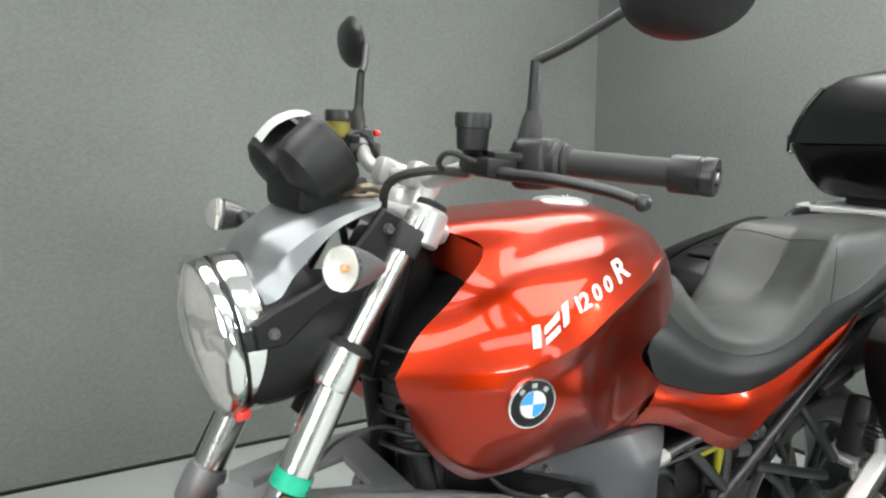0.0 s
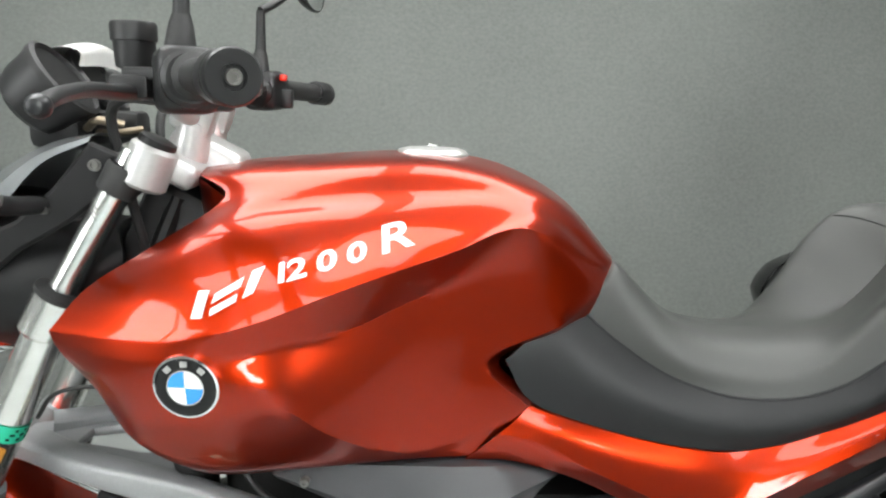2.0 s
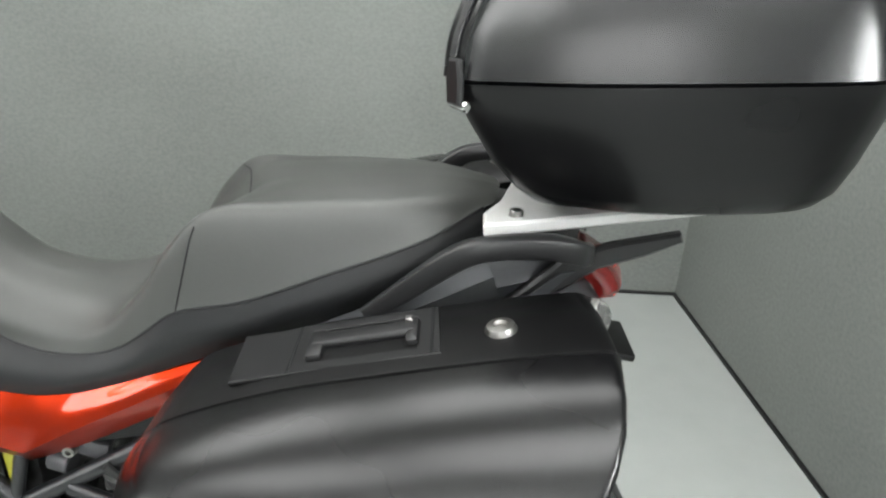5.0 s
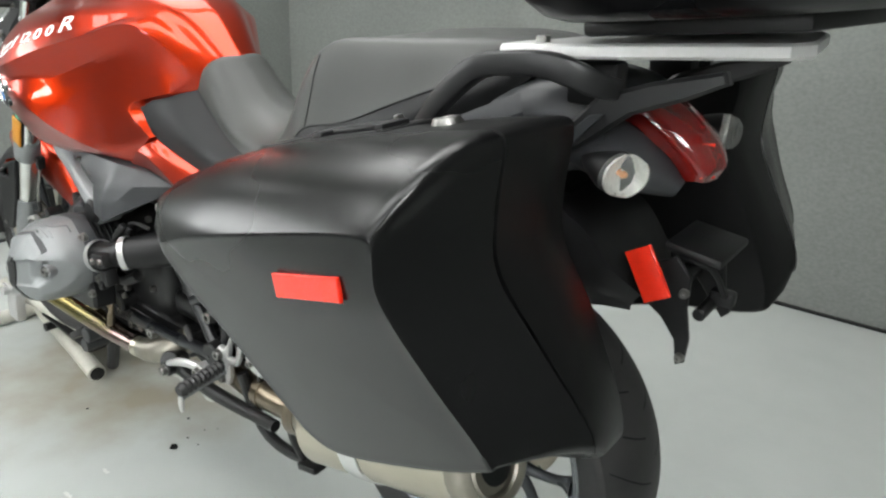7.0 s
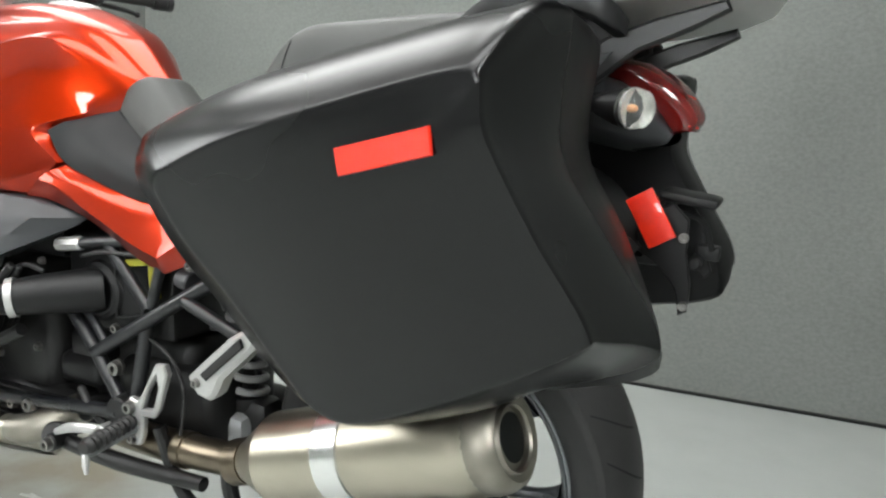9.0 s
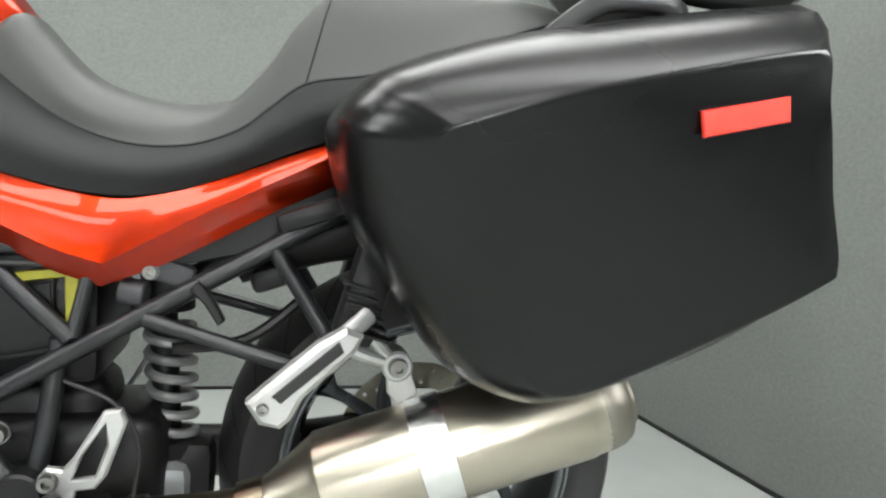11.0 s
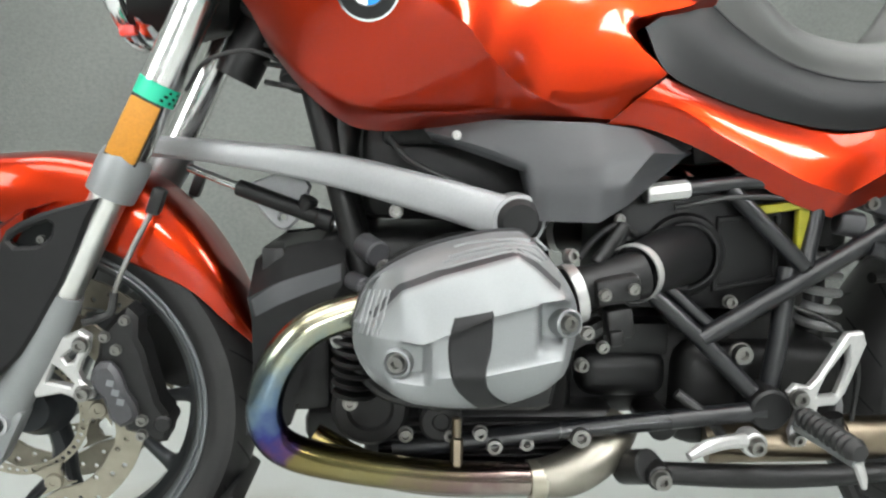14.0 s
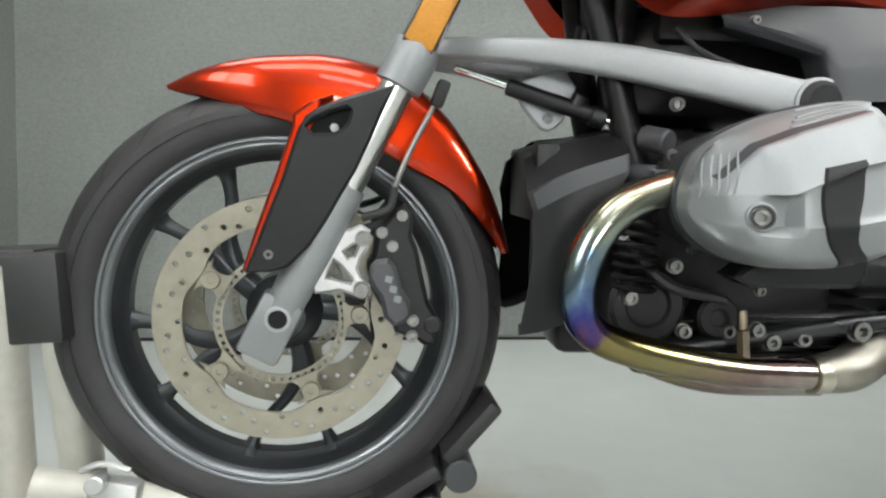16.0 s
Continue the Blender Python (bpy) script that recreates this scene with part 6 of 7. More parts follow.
FAIR = [
    [(-0.627, 0, 1.097), (-0.608, 0, 1.138), (-0.58, 0, 1.158), (-0.52, 0, 1.178), (-0.47, 0, 1.18)],
    [(-0.632, -0.04, 1.09), (-0.612, -0.042, 1.13), (-0.585, -0.05, 1.15), (-0.53, -0.07, 1.175), (-0.472, -0.088, 1.187)],
    [(-0.641, -0.062, 1.075), (-0.609, -0.076, 1.1), (-0.588, -0.086, 1.125), (-0.537, -0.095, 1.162), (-0.475, -0.105, 1.184)],
    [(-0.645, -0.075, 1.058), (-0.603, -0.09, 1.07), (-0.583, -0.096, 1.1), (-0.533, -0.102, 1.152), (-0.478, -0.106, 1.178)],
]
bp("lamp_fairing", loft(FAIR, 6, 5, (1, 2), True), GUN, "silver metallic headlight fairing", None, True)
for s in (-1, 1):
    br = bp("lamp_bracket", merge(slab([(-0.64, 1.05), (-0.615, 1.065), (-0.56, 1.09), (-0.52, 1.125), (-0.475, 1.178), (-0.445, 1.165), (-0.45, 1.13), (-0.5, 1.09), (-0.56, 1.055), (-0.6, 1.02), (-0.635, 1.018)], 0.014, side(-0.1) if s < 0 else side(0.114), bev=0.004)), BLACK, "black plastic lamp bracket", None, True)
    for q in ((-0.616, 1.038), (-0.47, 1.153), (-0.528, 1.105)):
        bolt((q[0], s * 0.1155, q[1]), 0.75, (0, s, 0), br)
    sp = V(-0.578, s * 0.215, 1.131)
    SG = aim(sp, (-0.96, s * 0.2, 0.1)) @ Matrix.Diagonal((0.86, 0.9, 0.85, 1))
    stem = bp("front_signal", tube([(-0.53, s * 0.112, 1.108), (-0.548, s * 0.16, 1.114), sp + V(0.03, -s * 0.02, -0.004)], [0.01, 0.011, 0.013], 14, 5), BLACK, "clear turn signal on a black stalk", None, True)
    bp("signal_shell", lathe([(0.0, -0.066), (0.006, -0.064), (0.013, -0.05), (0.021, -0.03), (0.026, -0.013), (0.0272, -0.005)], SG, 24), SMOKE, "smoky grey signal shell", stem)
    bp("signal_lens", lathe([(0.027, -0.006), (0.0275, 0.004), (0.024, 0.016), (0.014, 0.023), (0, 0.025)], SG, 24), SIGLENS, "clear moulded signal lens", stem)
    bp("signal_reflector", lathe([(0.0269, 0.004), (0.0262, 0.001), (0.02, -0.004), (0.008, -0.006), (0, -0.006)], SG, 20), CUP, "", stem)
    bp("signal_bulb", lathe([(0, 0.006), (0.0034, 0.004), (0.0048, 0), (0.0034, -0.004), (0, -0.006)], SG, 14), BULB, "amber bulb", stem)
    gp = un(-0.535, -0.055, 1.232)
    GM = aim(V(gp.x - 0.004, s * 0.052, gp.z - 0.004), V(0.8, 0, 0.6)) @ Matrix.Scale(0.86, 4)
    gauge = bp("gauge", lathe([(0, -0.042), (0.03, -0.04), (0.046, -0.03), (0.053, -0.01), (0.054, 0.01), (0.057, 0.025), (0.057, 0.032), (0.05, 0.034)], GM, 34), SATIN, "round black instrument pod", None, True)
    bp("gauge_rim", lathe([(0.05, 0.031), (0.0525, 0.037), (0.058, 0.034), (0.0585, 0.026)], GM, 34), SATIN, "", gauge)
    bp("gauge_face", lathe([(0, 0.03), (0.05, 0.031)], GM, 30), BLACK, "dark dial", gauge)
    bp("gauge_slot", block((0.004, 0.03, 0.003), GM @ Matrix.Rotation(radians(20 if s < 0 else 160), 4, "Z") @ Matrix.Translation((0.0535, 0, 0.0)), 0.001), INKSHADE, "", gauge)
bp("gauge_visor", loft([[(-0.59, 0.0, 1.25), (-0.586, 0.035, 1.256), (-0.576, 0.075, 1.25)], [(-0.573, -0.004, 1.271), (-0.563, 0.04, 1.279), (-0.554, 0.085, 1.271)], [(-0.545, -0.006, 1.284), (-0.533, 0.042, 1.292), (-0.525, 0.092, 1.282)], [(-0.52, -0.006, 1.28), (-0.508, 0.042, 1.288), (-0.503, 0.092, 1.278)], [(-0.522, -0.004, 1.262), (-0.51, 0.042, 1.264), (-0.505, 0.09, 1.26)]], 6, 5), RACK, "silver visor over the instruments", None, True)
bp("gauge_mount", merge(block((0.06, 0.12, 0.05), pose(-0.535, 0, 1.19), 0.012), block((0.08, 0.05, 0.03), pose(-0.49, 0, 1.195), 0.008)), BLACK, "black instrument mount", None, True)
bp("wiring", merge(tube([(-0.5, -0.05, 1.19), (-0.48, -0.07, 1.2), (-0.455, -0.06, 1.195)], 0.005, 8), tube([(-0.5, -0.02, 1.185), (-0.47, -0.05, 1.185), (-0.44, -0.04, 1.19)], 0.004, 8)), BRONZE, "coloured wiring under the instruments", None, True)

# ---- handlebar ----
bp("top_clamp", merge(block((0.07, 0.21, 0.03), pose(-0.4, 0, 1.15, 0, 27, 0), 0.01, 3), rod((-0.425, -0.109, 1.13), (-0.405, -0.109, 1.175), 0.027, 0.026, 0.004, 26), rod((-0.43, 0.109, 1.125), (-0.405, 0.109, 1.175), 0.028, 0.027, 0.004, 26), block((0.09, 0.08, 0.05), pose(-0.375, 0, 1.155, 0, 27, 0), 0.012, 3)), ALU, "silver cast top yoke", None, True)
for s in (-1, 1):
    bp("fork_top_bolt", lathe([(0, 0.006), (0.014, 0.006), (0.02, 0.004), (0.021, 0), (0.021, -0.01)], aim((-0.4035, s * 0.109, 1.178), AXIS), 22), BLACK, "dark fork top plug", None, True)
    bp("riser", merge(rod((-0.388, s * 0.045, 1.155), (-0.378, s * 0.045, 1.2), 0.022, 0.02), block((0.05, 0.032, 0.04), pose(-0.378, s * 0.045, 1.207, 0, 20, 0), 0.008)), ALU, "silver bar clamp", None, True)
    bar_pts = [V(-0.378, 0, 1.206), V(-0.38, s * 0.07, 1.208), V(-0.378, s * 0.12, 1.222), V(-0.352, s * 0.19, 1.242), V(-0.31, s * 0.29, 1.247), V(-0.262, s * 0.41, 1.24)]
    bp("handlebar", tube(bar_pts, 0.0115, 14, 6), ALU, "silver tapered handlebar", None, True)
    g0, g1 = bar_pts[4].lerp(bar_pts[3], 0.32), bar_pts[4].lerp(bar_pts[5], 0.7)
    grip = bp("grip", merge(tube([g0, g0.lerp(g1, 0.06), g0.lerp(g1, 0.1), g1], [0.021, 0.021, 0.0158, 0.0155], 20, 1, False)), RUBBER, "smooth black rubber grip", None, True)
    bp("bar_end_weight", lathe([(0.016, 0), (0.0195, 0.001), (0.0205, 0.004), (0.0205, 0.03), (0.019, 0.031), (0.019, 0.034), (0.0205, 0.035), (0.0205, 0.045), (0.019, 0.048), (0.009, 0.048), (0.0085, 0.045), (0, 0.045)], aim(g1, g1 - g0), 26), SATIN, "black ribbed bar-end weight", grip)
    bolt(g1 + (g1 - g0).normalized() * 0.0445, 0.75, g1 - g0, grip)
    sw = V(-0.338, s * 0.232, 1.242)
    bp("switch_box", merge(block((0.055, 0.06, 0.052), aim(sw, bar_pts[4] - bar_pts[3]) @ pose(0, 0, 0), 0.012, 3), rod(sw - (bar_pts[4] - bar_pts[3]).normalized() * 0.03, sw + (bar_pts[4] - bar_pts[3]).normalized() * 0.035, 0.026, None, 0.004, 22), block((0.022, 0.02, 0.03), pose(sw.x + 0.032, sw.y, sw.z - 0.012), 0.005)), SATIN, "black handlebar switch box", None, True)
    bp("switch_button", block((0.012, 0.02, 0.01), pose(sw.x + 0.03, sw.y - s * 0.01, sw.z + 0.02), 0.003), REFL if s > 0 else SATIN, "", None, True)
    mc = V(-0.382, s * 0.192, 1.236)
    cyl_ = bp("master_cylinder", merge(block((0.04, 0.085, 0.022), pose(mc.x, mc.y, mc.z, 0, 0, s * 12), 0.005), block((0.06, 0.05, 0.012), pose(mc.x + 0.02, mc.y + s * 0.02, mc.z + 0.012, 0, 0, s * 20), 0.003), rod((mc.x, mc.y - s * 0.03, mc.z + 0.01), (mc.x, mc.y - s * 0.03, mc.z + 0.024), 0.012)), DARK, "black master cylinder", None, True)
    bp("reservoir", lathe([(0.012, 0), (0.0185, 0.003), (0.0195, 0.01), (0.0205, 0.03)], aim((mc.x - 0.016, mc.y - s * 0.01, mc.z + 0.016), (0, 0, 1)) @ Matrix.Scale(0.97, 4), 24), AMBERLIQ if s > 0 else SATIN, "fluid reservoir", cyl_)
    bp("reservoir_cap", lathe([(0.0205, 0.028), (0.0222, 0.029), (0.0225, 0.044), (0.021, 0.047), (0, 0.047)], aim((mc.x - 0.016, mc.y - s * 0.01, mc.z + 0.016), (0, 0, 1)) @ Matrix.Scale(0.97, 4), 26), SATIN, "black reservoir cap", cyl_)
    lv = [V(-0.392, s * 0.19, 1.232), V(-0.39, s * 0.25, 1.23), V(-0.392, s * 0.32, 1.231), V(-0.385, s * 0.39, 1.226), V(-0.381, s * 0.428, 1.219)]
    lever = bp("lever", tube(lv, [0.009, 0.0075, 0.0065, 0.006, 0.0055], 12, 6, True, 1.25), SATIN, "black hand lever", None, True)
    bp("lever_ball", lathe([(0, -0.0085), (0.005, -0.007), (0.008, -0.003), (0.0085, 0), (0.008, 0.003), (0.005, 0.007), (0, 0.0085)], aim(lv[4], (0, s, 0)), 16), FRAME, "smooth ball end", lever)
    # mirror
    mb = [V(-0.345, s * 0.222, 1.262), V(-0.342, s * 0.222, 1.3), V(-0.34, s * 0.22, 1.36), V(-0.318, s * 0.25, 1.378), V(-0.29, s * 0.3, 1.412)]
    mir = bp("mirror_stem", merge(tube(mb[:3], [0.0095, 0.008, 0.0065], 12, 5), tube(mb[2:], [0.0065, 0.0062, 0.006], 12, 5)), SATIN, "black mirror stem", None, True)
    bp("stem_boot", lathe([(0.013, -0.012), (0.0145, -0.01), (0.0145, 0.012), (0.0115, 0.03), (0.0085, 0.04)], aim(mb[0], mb[1] - mb[0]), 16), RUBBER, "black rubber boot", mir)
    mcn = V(-0.282, s * 0.372, 1.425)
    MMx = aim(mcn, V(0.93, -s * 0.2, 0.15)) @ Matrix.Rotation(radians(0), 4, "Z") @ Matrix.Diagonal((1.28, 0.82, 1, 1))
    head = bp("mirror_head", lathe([(0.0, -0.022), (0.025, -0.02), (0.045, -0.013), (0.056, -0.003), (0.058, 0.003), (0.055, 0.006)], MMx, 34), SATIN, "oval black rear-view mirror", mir)
    bp("mirror_glass", lathe([(0, 0.004), (0.054, 0.0045), (0.0555, 0.0055)], MMx, 34), CHROME, "mirror glass", head)
for P, r, mtl in (([(-0.385, -0.16, 1.225), (-0.43, -0.13, 1.225), (-0.458, -0.09, 1.205), (-0.455, -0.075, 1.15), (-0.44, -0.06, 1.05)], 0.006, RUBBER), ([(-0.4, -0.2, 1.24), (-0.425, -0.175, 1.25), (-0.43, -0.16, 1.238), (-0.42, -0.155, 1.228)], 0.0035, RUBBER), ([(-0.385, 0.16, 1.225), (-0.43, 0.13, 1.225), (-0.455, 0.08, 1.2), (-0.44, 0.05, 1.08)], 0.006, RUBBER)):
    bp("cable", tube(P, r, 8, 6), mtl, "thin black control cable", None, True)
bp("steering_stem", merge(tube([PIVOT, PIVOT - AXIS * 0.32], 0.03, 16, 1, False), block((0.1, 0.12, 0.2), pose(-0.43, 0, 1.03, 0, 27, 0), 0.02), tube([(-0.4, -0.05, 1.11), (-0.43, -0.06, 1.03), (-0.45, -0.05, 0.95)], 0.012, 10)), DARK, "black steering head", None, True)


# ---- tail: grab rails, rack, lamps, plate carrier ----
for s in (1, -1):
    bp("grab_rail", beam([(0.715, -0.16 * s, 0.995), (0.765, -0.177 * s, 1.045), (0.812, -0.184 * s, 1.085), (0.845, -0.186 * s, 1.1), (0.905, -0.184 * s, 1.106), (0.938, -0.178 * s, 1.1), (0.958, -0.16 * s, 1.088), (0.965, -0.13 * s, 1.08)], [0.022, 0.026, 0.028, 0.026, 0.026, 0.028, 0.026, 0.022], [0.016, 0.018, 0.022, 0.024, 0.024, 0.022, 0.02, 0.018]), SATIN, "black cast grab rail", angle=30)
    bp("rail_brace", slab([(0.872, 1.0), (0.9, 1.024), (0.945, 1.07), (1.0, 1.09), (1.075, 1.108), (1.08, 1.096), (1.04, 1.076), (0.985, 1.055), (0.93, 1.012), (0.895, 0.998)], 0.016, side(-0.112 * s - (0 if s > 0 else 0.016)), bev=0.004), SATIN, "black brace under the rack")
    bp("brace_inset", slab([(0.9, 1.012), (0.94, 1.05), (0.958, 1.054), (0.925, 1.018)], 0.003, side(-0.1285 * s - (0 if s > 0 else 0.003)), bev=0.001), GREYP, "grey brace inset")
    bp("tail_trim", loft([[(x, y * s, z) for x, y, z in r] for r in ([(0.64, -0.15, 0.965), (0.7, -0.149, 0.994), (0.78, -0.142, 1.032), (0.85, -0.13, 1.064)], [(0.65, -0.157, 0.947), (0.71, -0.157, 0.975), (0.79, -0.152, 1.012), (0.86, -0.14, 1.044)], [(0.66, -0.14, 0.92), (0.72, -0.14, 0.945), (0.8, -0.13, 0.98), (0.87, -0.12, 1.01)])], 5, 5, (1,)), GREYP, "grey trim between seat and rail")
bp("tail_cover", loft([[(0.6, 0, 0.99), (0.75, 0, 1.06), (0.86, 0, 1.09), (0.92, 0, 1.085), (0.95, 0, 1.07)], [(0.6, -0.09, 0.98), (0.75, -0.1, 1.04), (0.86, -0.1, 1.07), (0.92, -0.09, 1.068), (0.95, -0.08, 1.055)], [(0.6, -0.13, 0.94), (0.75, -0.13, 0.985), (0.86, -0.125, 1.02), (0.92, -0.11, 1.03), (0.945, -0.1, 1.03)], [(0.62, -0.1, 0.9), (0.75, -0.1, 0.93), (0.86, -0.1, 0.96), (0.91, -0.09, 0.975), (0.94, -0.08, 0.985)]], 5, 5, (2,), True), GREYP, "grey tail cover under the rack")
tl = bp("tail_light", loft([[(0.93, 0, 1.062), (0.98, 0, 1.055), (1.026, 0, 1.028), (1.052, 0, 0.992), (1.046, 0, 0.97)], [(0.93, -0.036, 1.058), (0.978, -0.036, 1.05), (1.02, -0.034, 1.022), (1.044, -0.03, 0.989), (1.04, -0.026, 0.97)], [(0.935, -0.05, 1.046), (0.972, -0.05, 1.038), (1.01, -0.046, 1.012), (1.03, -0.038, 0.985), (1.028, -0.032, 0.97)], [(0.935, -0.046, 1.026), (0.962, -0.046, 1.02), (0.994, -0.042, 1.0), (1.01, -0.034, 0.98), (1.012, -0.028, 0.966)]], 6, 5, (), True), TAILRED, "red tail light lens")
bp("lamp_facet", slab([(-0.012, -0.02), (0.01, -0.022), (0.012, 0.018), (-0.008, 0.02)], 0.003, aim((1.036, -0.02, 0.994), (0.8, -0.35, 0.2)), (), 0.001), REFL, "bright red lamp facet", tl)
bp("lamp_housing", loft([[(0.9, 0, 1.04), (0.95, 0, 1.03), (0.99, 0, 1.0), (1.01, 0, 0.965)], [(0.9, -0.06, 1.035), (0.95, -0.06, 1.028), (0.99, -0.05, 1.0), (1.02, -0.035, 0.968)], [(0.9, -0.098, 1.01), (0.945, -0.1, 1.004), (0.99, -0.085, 0.985), (1.02, -0.05, 0.962)], [(0.9, -0.096, 0.985), (0.94, -0.095, 0.972), (0.98, -0.08, 0.96), (1.01, -0.048, 0.952)], [(0.9, -0.05, 0.966), (0.92, -0.05, 0.96), (0.95, -0.042, 0.95), (0.97, -0.028, 0.945)], [(0.9, 0, 0.955), (0.92, 0, 0.95), (0.95, 0, 0.944), (0.97, 0, 0.942)]], 5, 5, (), True), GREYP, "grey tail lamp housing")
for s in (1, -1):
    sp = V(0.984, -0.131, 0.992) if s > 0 else V(1.0, 0.143, 0.994)
    d = V(0.94, -0.3 * s, -0.1)
    stem = bp("rear_signal", merge(tube([(0.955, -0.075 * s, 0.985), (0.962, -0.1 * s, 0.99), sp - d * 0.012], [0.016, 0.014, 0.02], 12, 4), lathe([(0.004, -0.058), (0.012, -0.046), (0.021, -0.026), (0.026, -0.012), (0.0272, -0.005)], aim(sp, d) @ Matrix.Diagonal((1.12, 0.86, 1, 1)), 24)), BLACK, "clear rear turn signal on a black stalk")
    SM = aim(sp, d) @ Matrix.Diagonal((1.12, 0.86, 1, 1))
    bp("signal_lens", lathe([(0.027, -0.006), (0.0275, 0.004), (0.024, 0.016), (0.014, 0.023), (0, 0.025)], SM, 24), SIGLENS, "clear moulded signal lens", stem)
    bp("signal_reflector", lathe([(0.0269, 0.004), (0.0262, 0.001), (0.02, -0.004), (0.008, -0.006), (0, -0.006)], SM, 20), CUP, "", stem)
    bp("signal_bulb", lathe([(0, 0.0045), (0.0032, 0.0032), (0.0045, 0), (0.0032, -0.0032), (0, -0.0045)], SM, 14), BULB, "amber bulb", stem)
bp("rear_fender", loft([[(0.88, 0, 0.93), (0.93, 0, 0.9), (0.97, 0, 0.86), (1.0, 0, 0.83)], [(0.88, -0.085, 0.925), (0.93, -0.085, 0.895), (0.965, -0.08, 0.855), (0.995, -0.06, 0.825)], [(0.86, -0.09, 0.88), (0.91, -0.09, 0.85), (0.95, -0.085, 0.83), (0.985, -0.06, 0.81)], [(0.83, -0.08, 0.84), (0.88, -0.08, 0.82), (0.93, -0.07, 0.8), (0.98, -0.05, 0.795)]], 5, 4, (1,), True), BLACK, "black rear fender tail")
bp("inner_fender", tube([(0.4, 0, 0.72), (0.55, 0, 0.79), (0.7, 0, 0.805), (0.85, 0, 0.84)], [0.02, 0.05, 0.07, 0.07], 14, 5, True, 1.2), DARK, "black inner fender over the tyre")
plate = bp("plate_carrier", merge(slab([(-0.05, 0), (0.05, 0), (0.05, 0.05), (-0.05, 0.05)], 0.006, Matrix.Translation((1.03, 0.02, 0.83)) @ Matrix.Rotation(radians(90), 4, "Z") @ Matrix.Rotation(radians(70), 4, "X"), bev=0.002), slab([(0.985, 0.86), (1.03, 0.882), (1.05, 0.862), (1.05, 0.82), (1.058, 0.78), (1.056, 0.748), (1.046, 0.742), (1.04, 0.775), (1.02, 0.8), (0.99, 0.82)], 0.008, side(-0.045), bev=0.002), slab([(0.99, 0.86), (1.04, 0.88), (1.06, 0.85), (1.066, 0.81), (1.075, 0.785), (1.066, 0.775), (1.045, 0.8), (1.02, 0.83)], 0.008, side(0.05), bev=0.002), rod((1.058, -0.03, 0.805), (1.058, 0.05, 0.805), 0.008), rod((1.03, -0.04, 0.85), (1.03, 0.05, 0.85), 0.01), tube([(1.02, -0.02, 0.87), (1.06, -0.01, 0.86), (1.075, 0.01, 0.82)], 0.004, 8), block((0.07, 0.1, 0.012), pose(1.045, 0.005, 0.886, 0, 8, 0), 0.004), block((0.03, 0.02, 0.02), pose(1.07, 0.02, 0.815), 0.004)), BLACK, "black number plate carrier without a plate")
bp("rear_reflector", block((0.006, 0.036, 0.066), aim((1.008, -0.08, 0.864), (-0.5, 0.05, 0.85)) @ Matrix.Rotation(radians(90), 4, "Z") @ pose(0, 0, 0, 0, 0, -90), 0.0015), REFL, "red rectangular reflector", plate)
for p in ((1.051, -0.0535, 0.755), (1.045, -0.0535, 0.84)):
    bolt(p, 0.7, parent=plate)
RK = Matrix.Translation((0.85, 0, 1.104)) @ Matrix.Rotation(radians(-3), 4, "Y") @ Matrix.Translation((-0.85, 0, 0))
rack = bp("luggage_rack", slab([(0.842, -0.162), (0.874, -0.158), (1.12, -0.088), (1.136, -0.06), (1.12, 0.07), (1.08, 0.16), (0.95, 0.232), (0.9, 0.222), (0.884, 0.19), (0.886, 0.14), (0.892, 0.09), (0.888, 0.0), (0.866, -0.08), (0.843, -0.125)], 0.016, RK, (), 0.003), RACK, "silver aluminium luggage rack")
for q in ((0.88, -0.135), (0.915, 0.185)):
    bolt(RK @ V(*q, 0.016), 1.0, (0, 0, 1), rack)
for yy in (-0.1, 0.12):
    bp("rack_foot", block((0.06, 0.03, 0.05), pose(0.93, yy, 1.08), 0.006), BLACK, "black rack support", rack)

# ---- cases ----
OUT = [(0.494, 0.891), (0.5, 0.915), (0.517, 0.935), (0.544, 0.955), (0.64, 0.991), (0.744, 1.016), (0.857, 1.04), (0.925, 1.052), (0.958, 1.055), (0.967, 1.04), (0.961, 0.98), (0.966, 0.925), (1.01, 0.852), (1.057, 0.773), (1.038, 0.735), (0.91, 0.682), (0.764, 0.627), (0.7, 0.627), (0.633, 0.664), (0.565, 0.749), (0.517, 0.818)]
FACE = [(0.586, 0.878), (0.584, 0.895), (0.592, 0.907), (0.61, 0.914), (0.682, 0.941), (0.775, 0.969), (0.872, 0.994), (0.915, 1.003), (0.93, 1.003), (0.936, 0.995), (0.939, 0.962), (0.952, 0.93), (0.978, 0.875), (1.016, 0.805), (1.004, 0.78), (0.9, 0.718), (0.775, 0.656), (0.72, 0.658), (0.69, 0.7), (0.645, 0.778), (0.606, 0.834)]


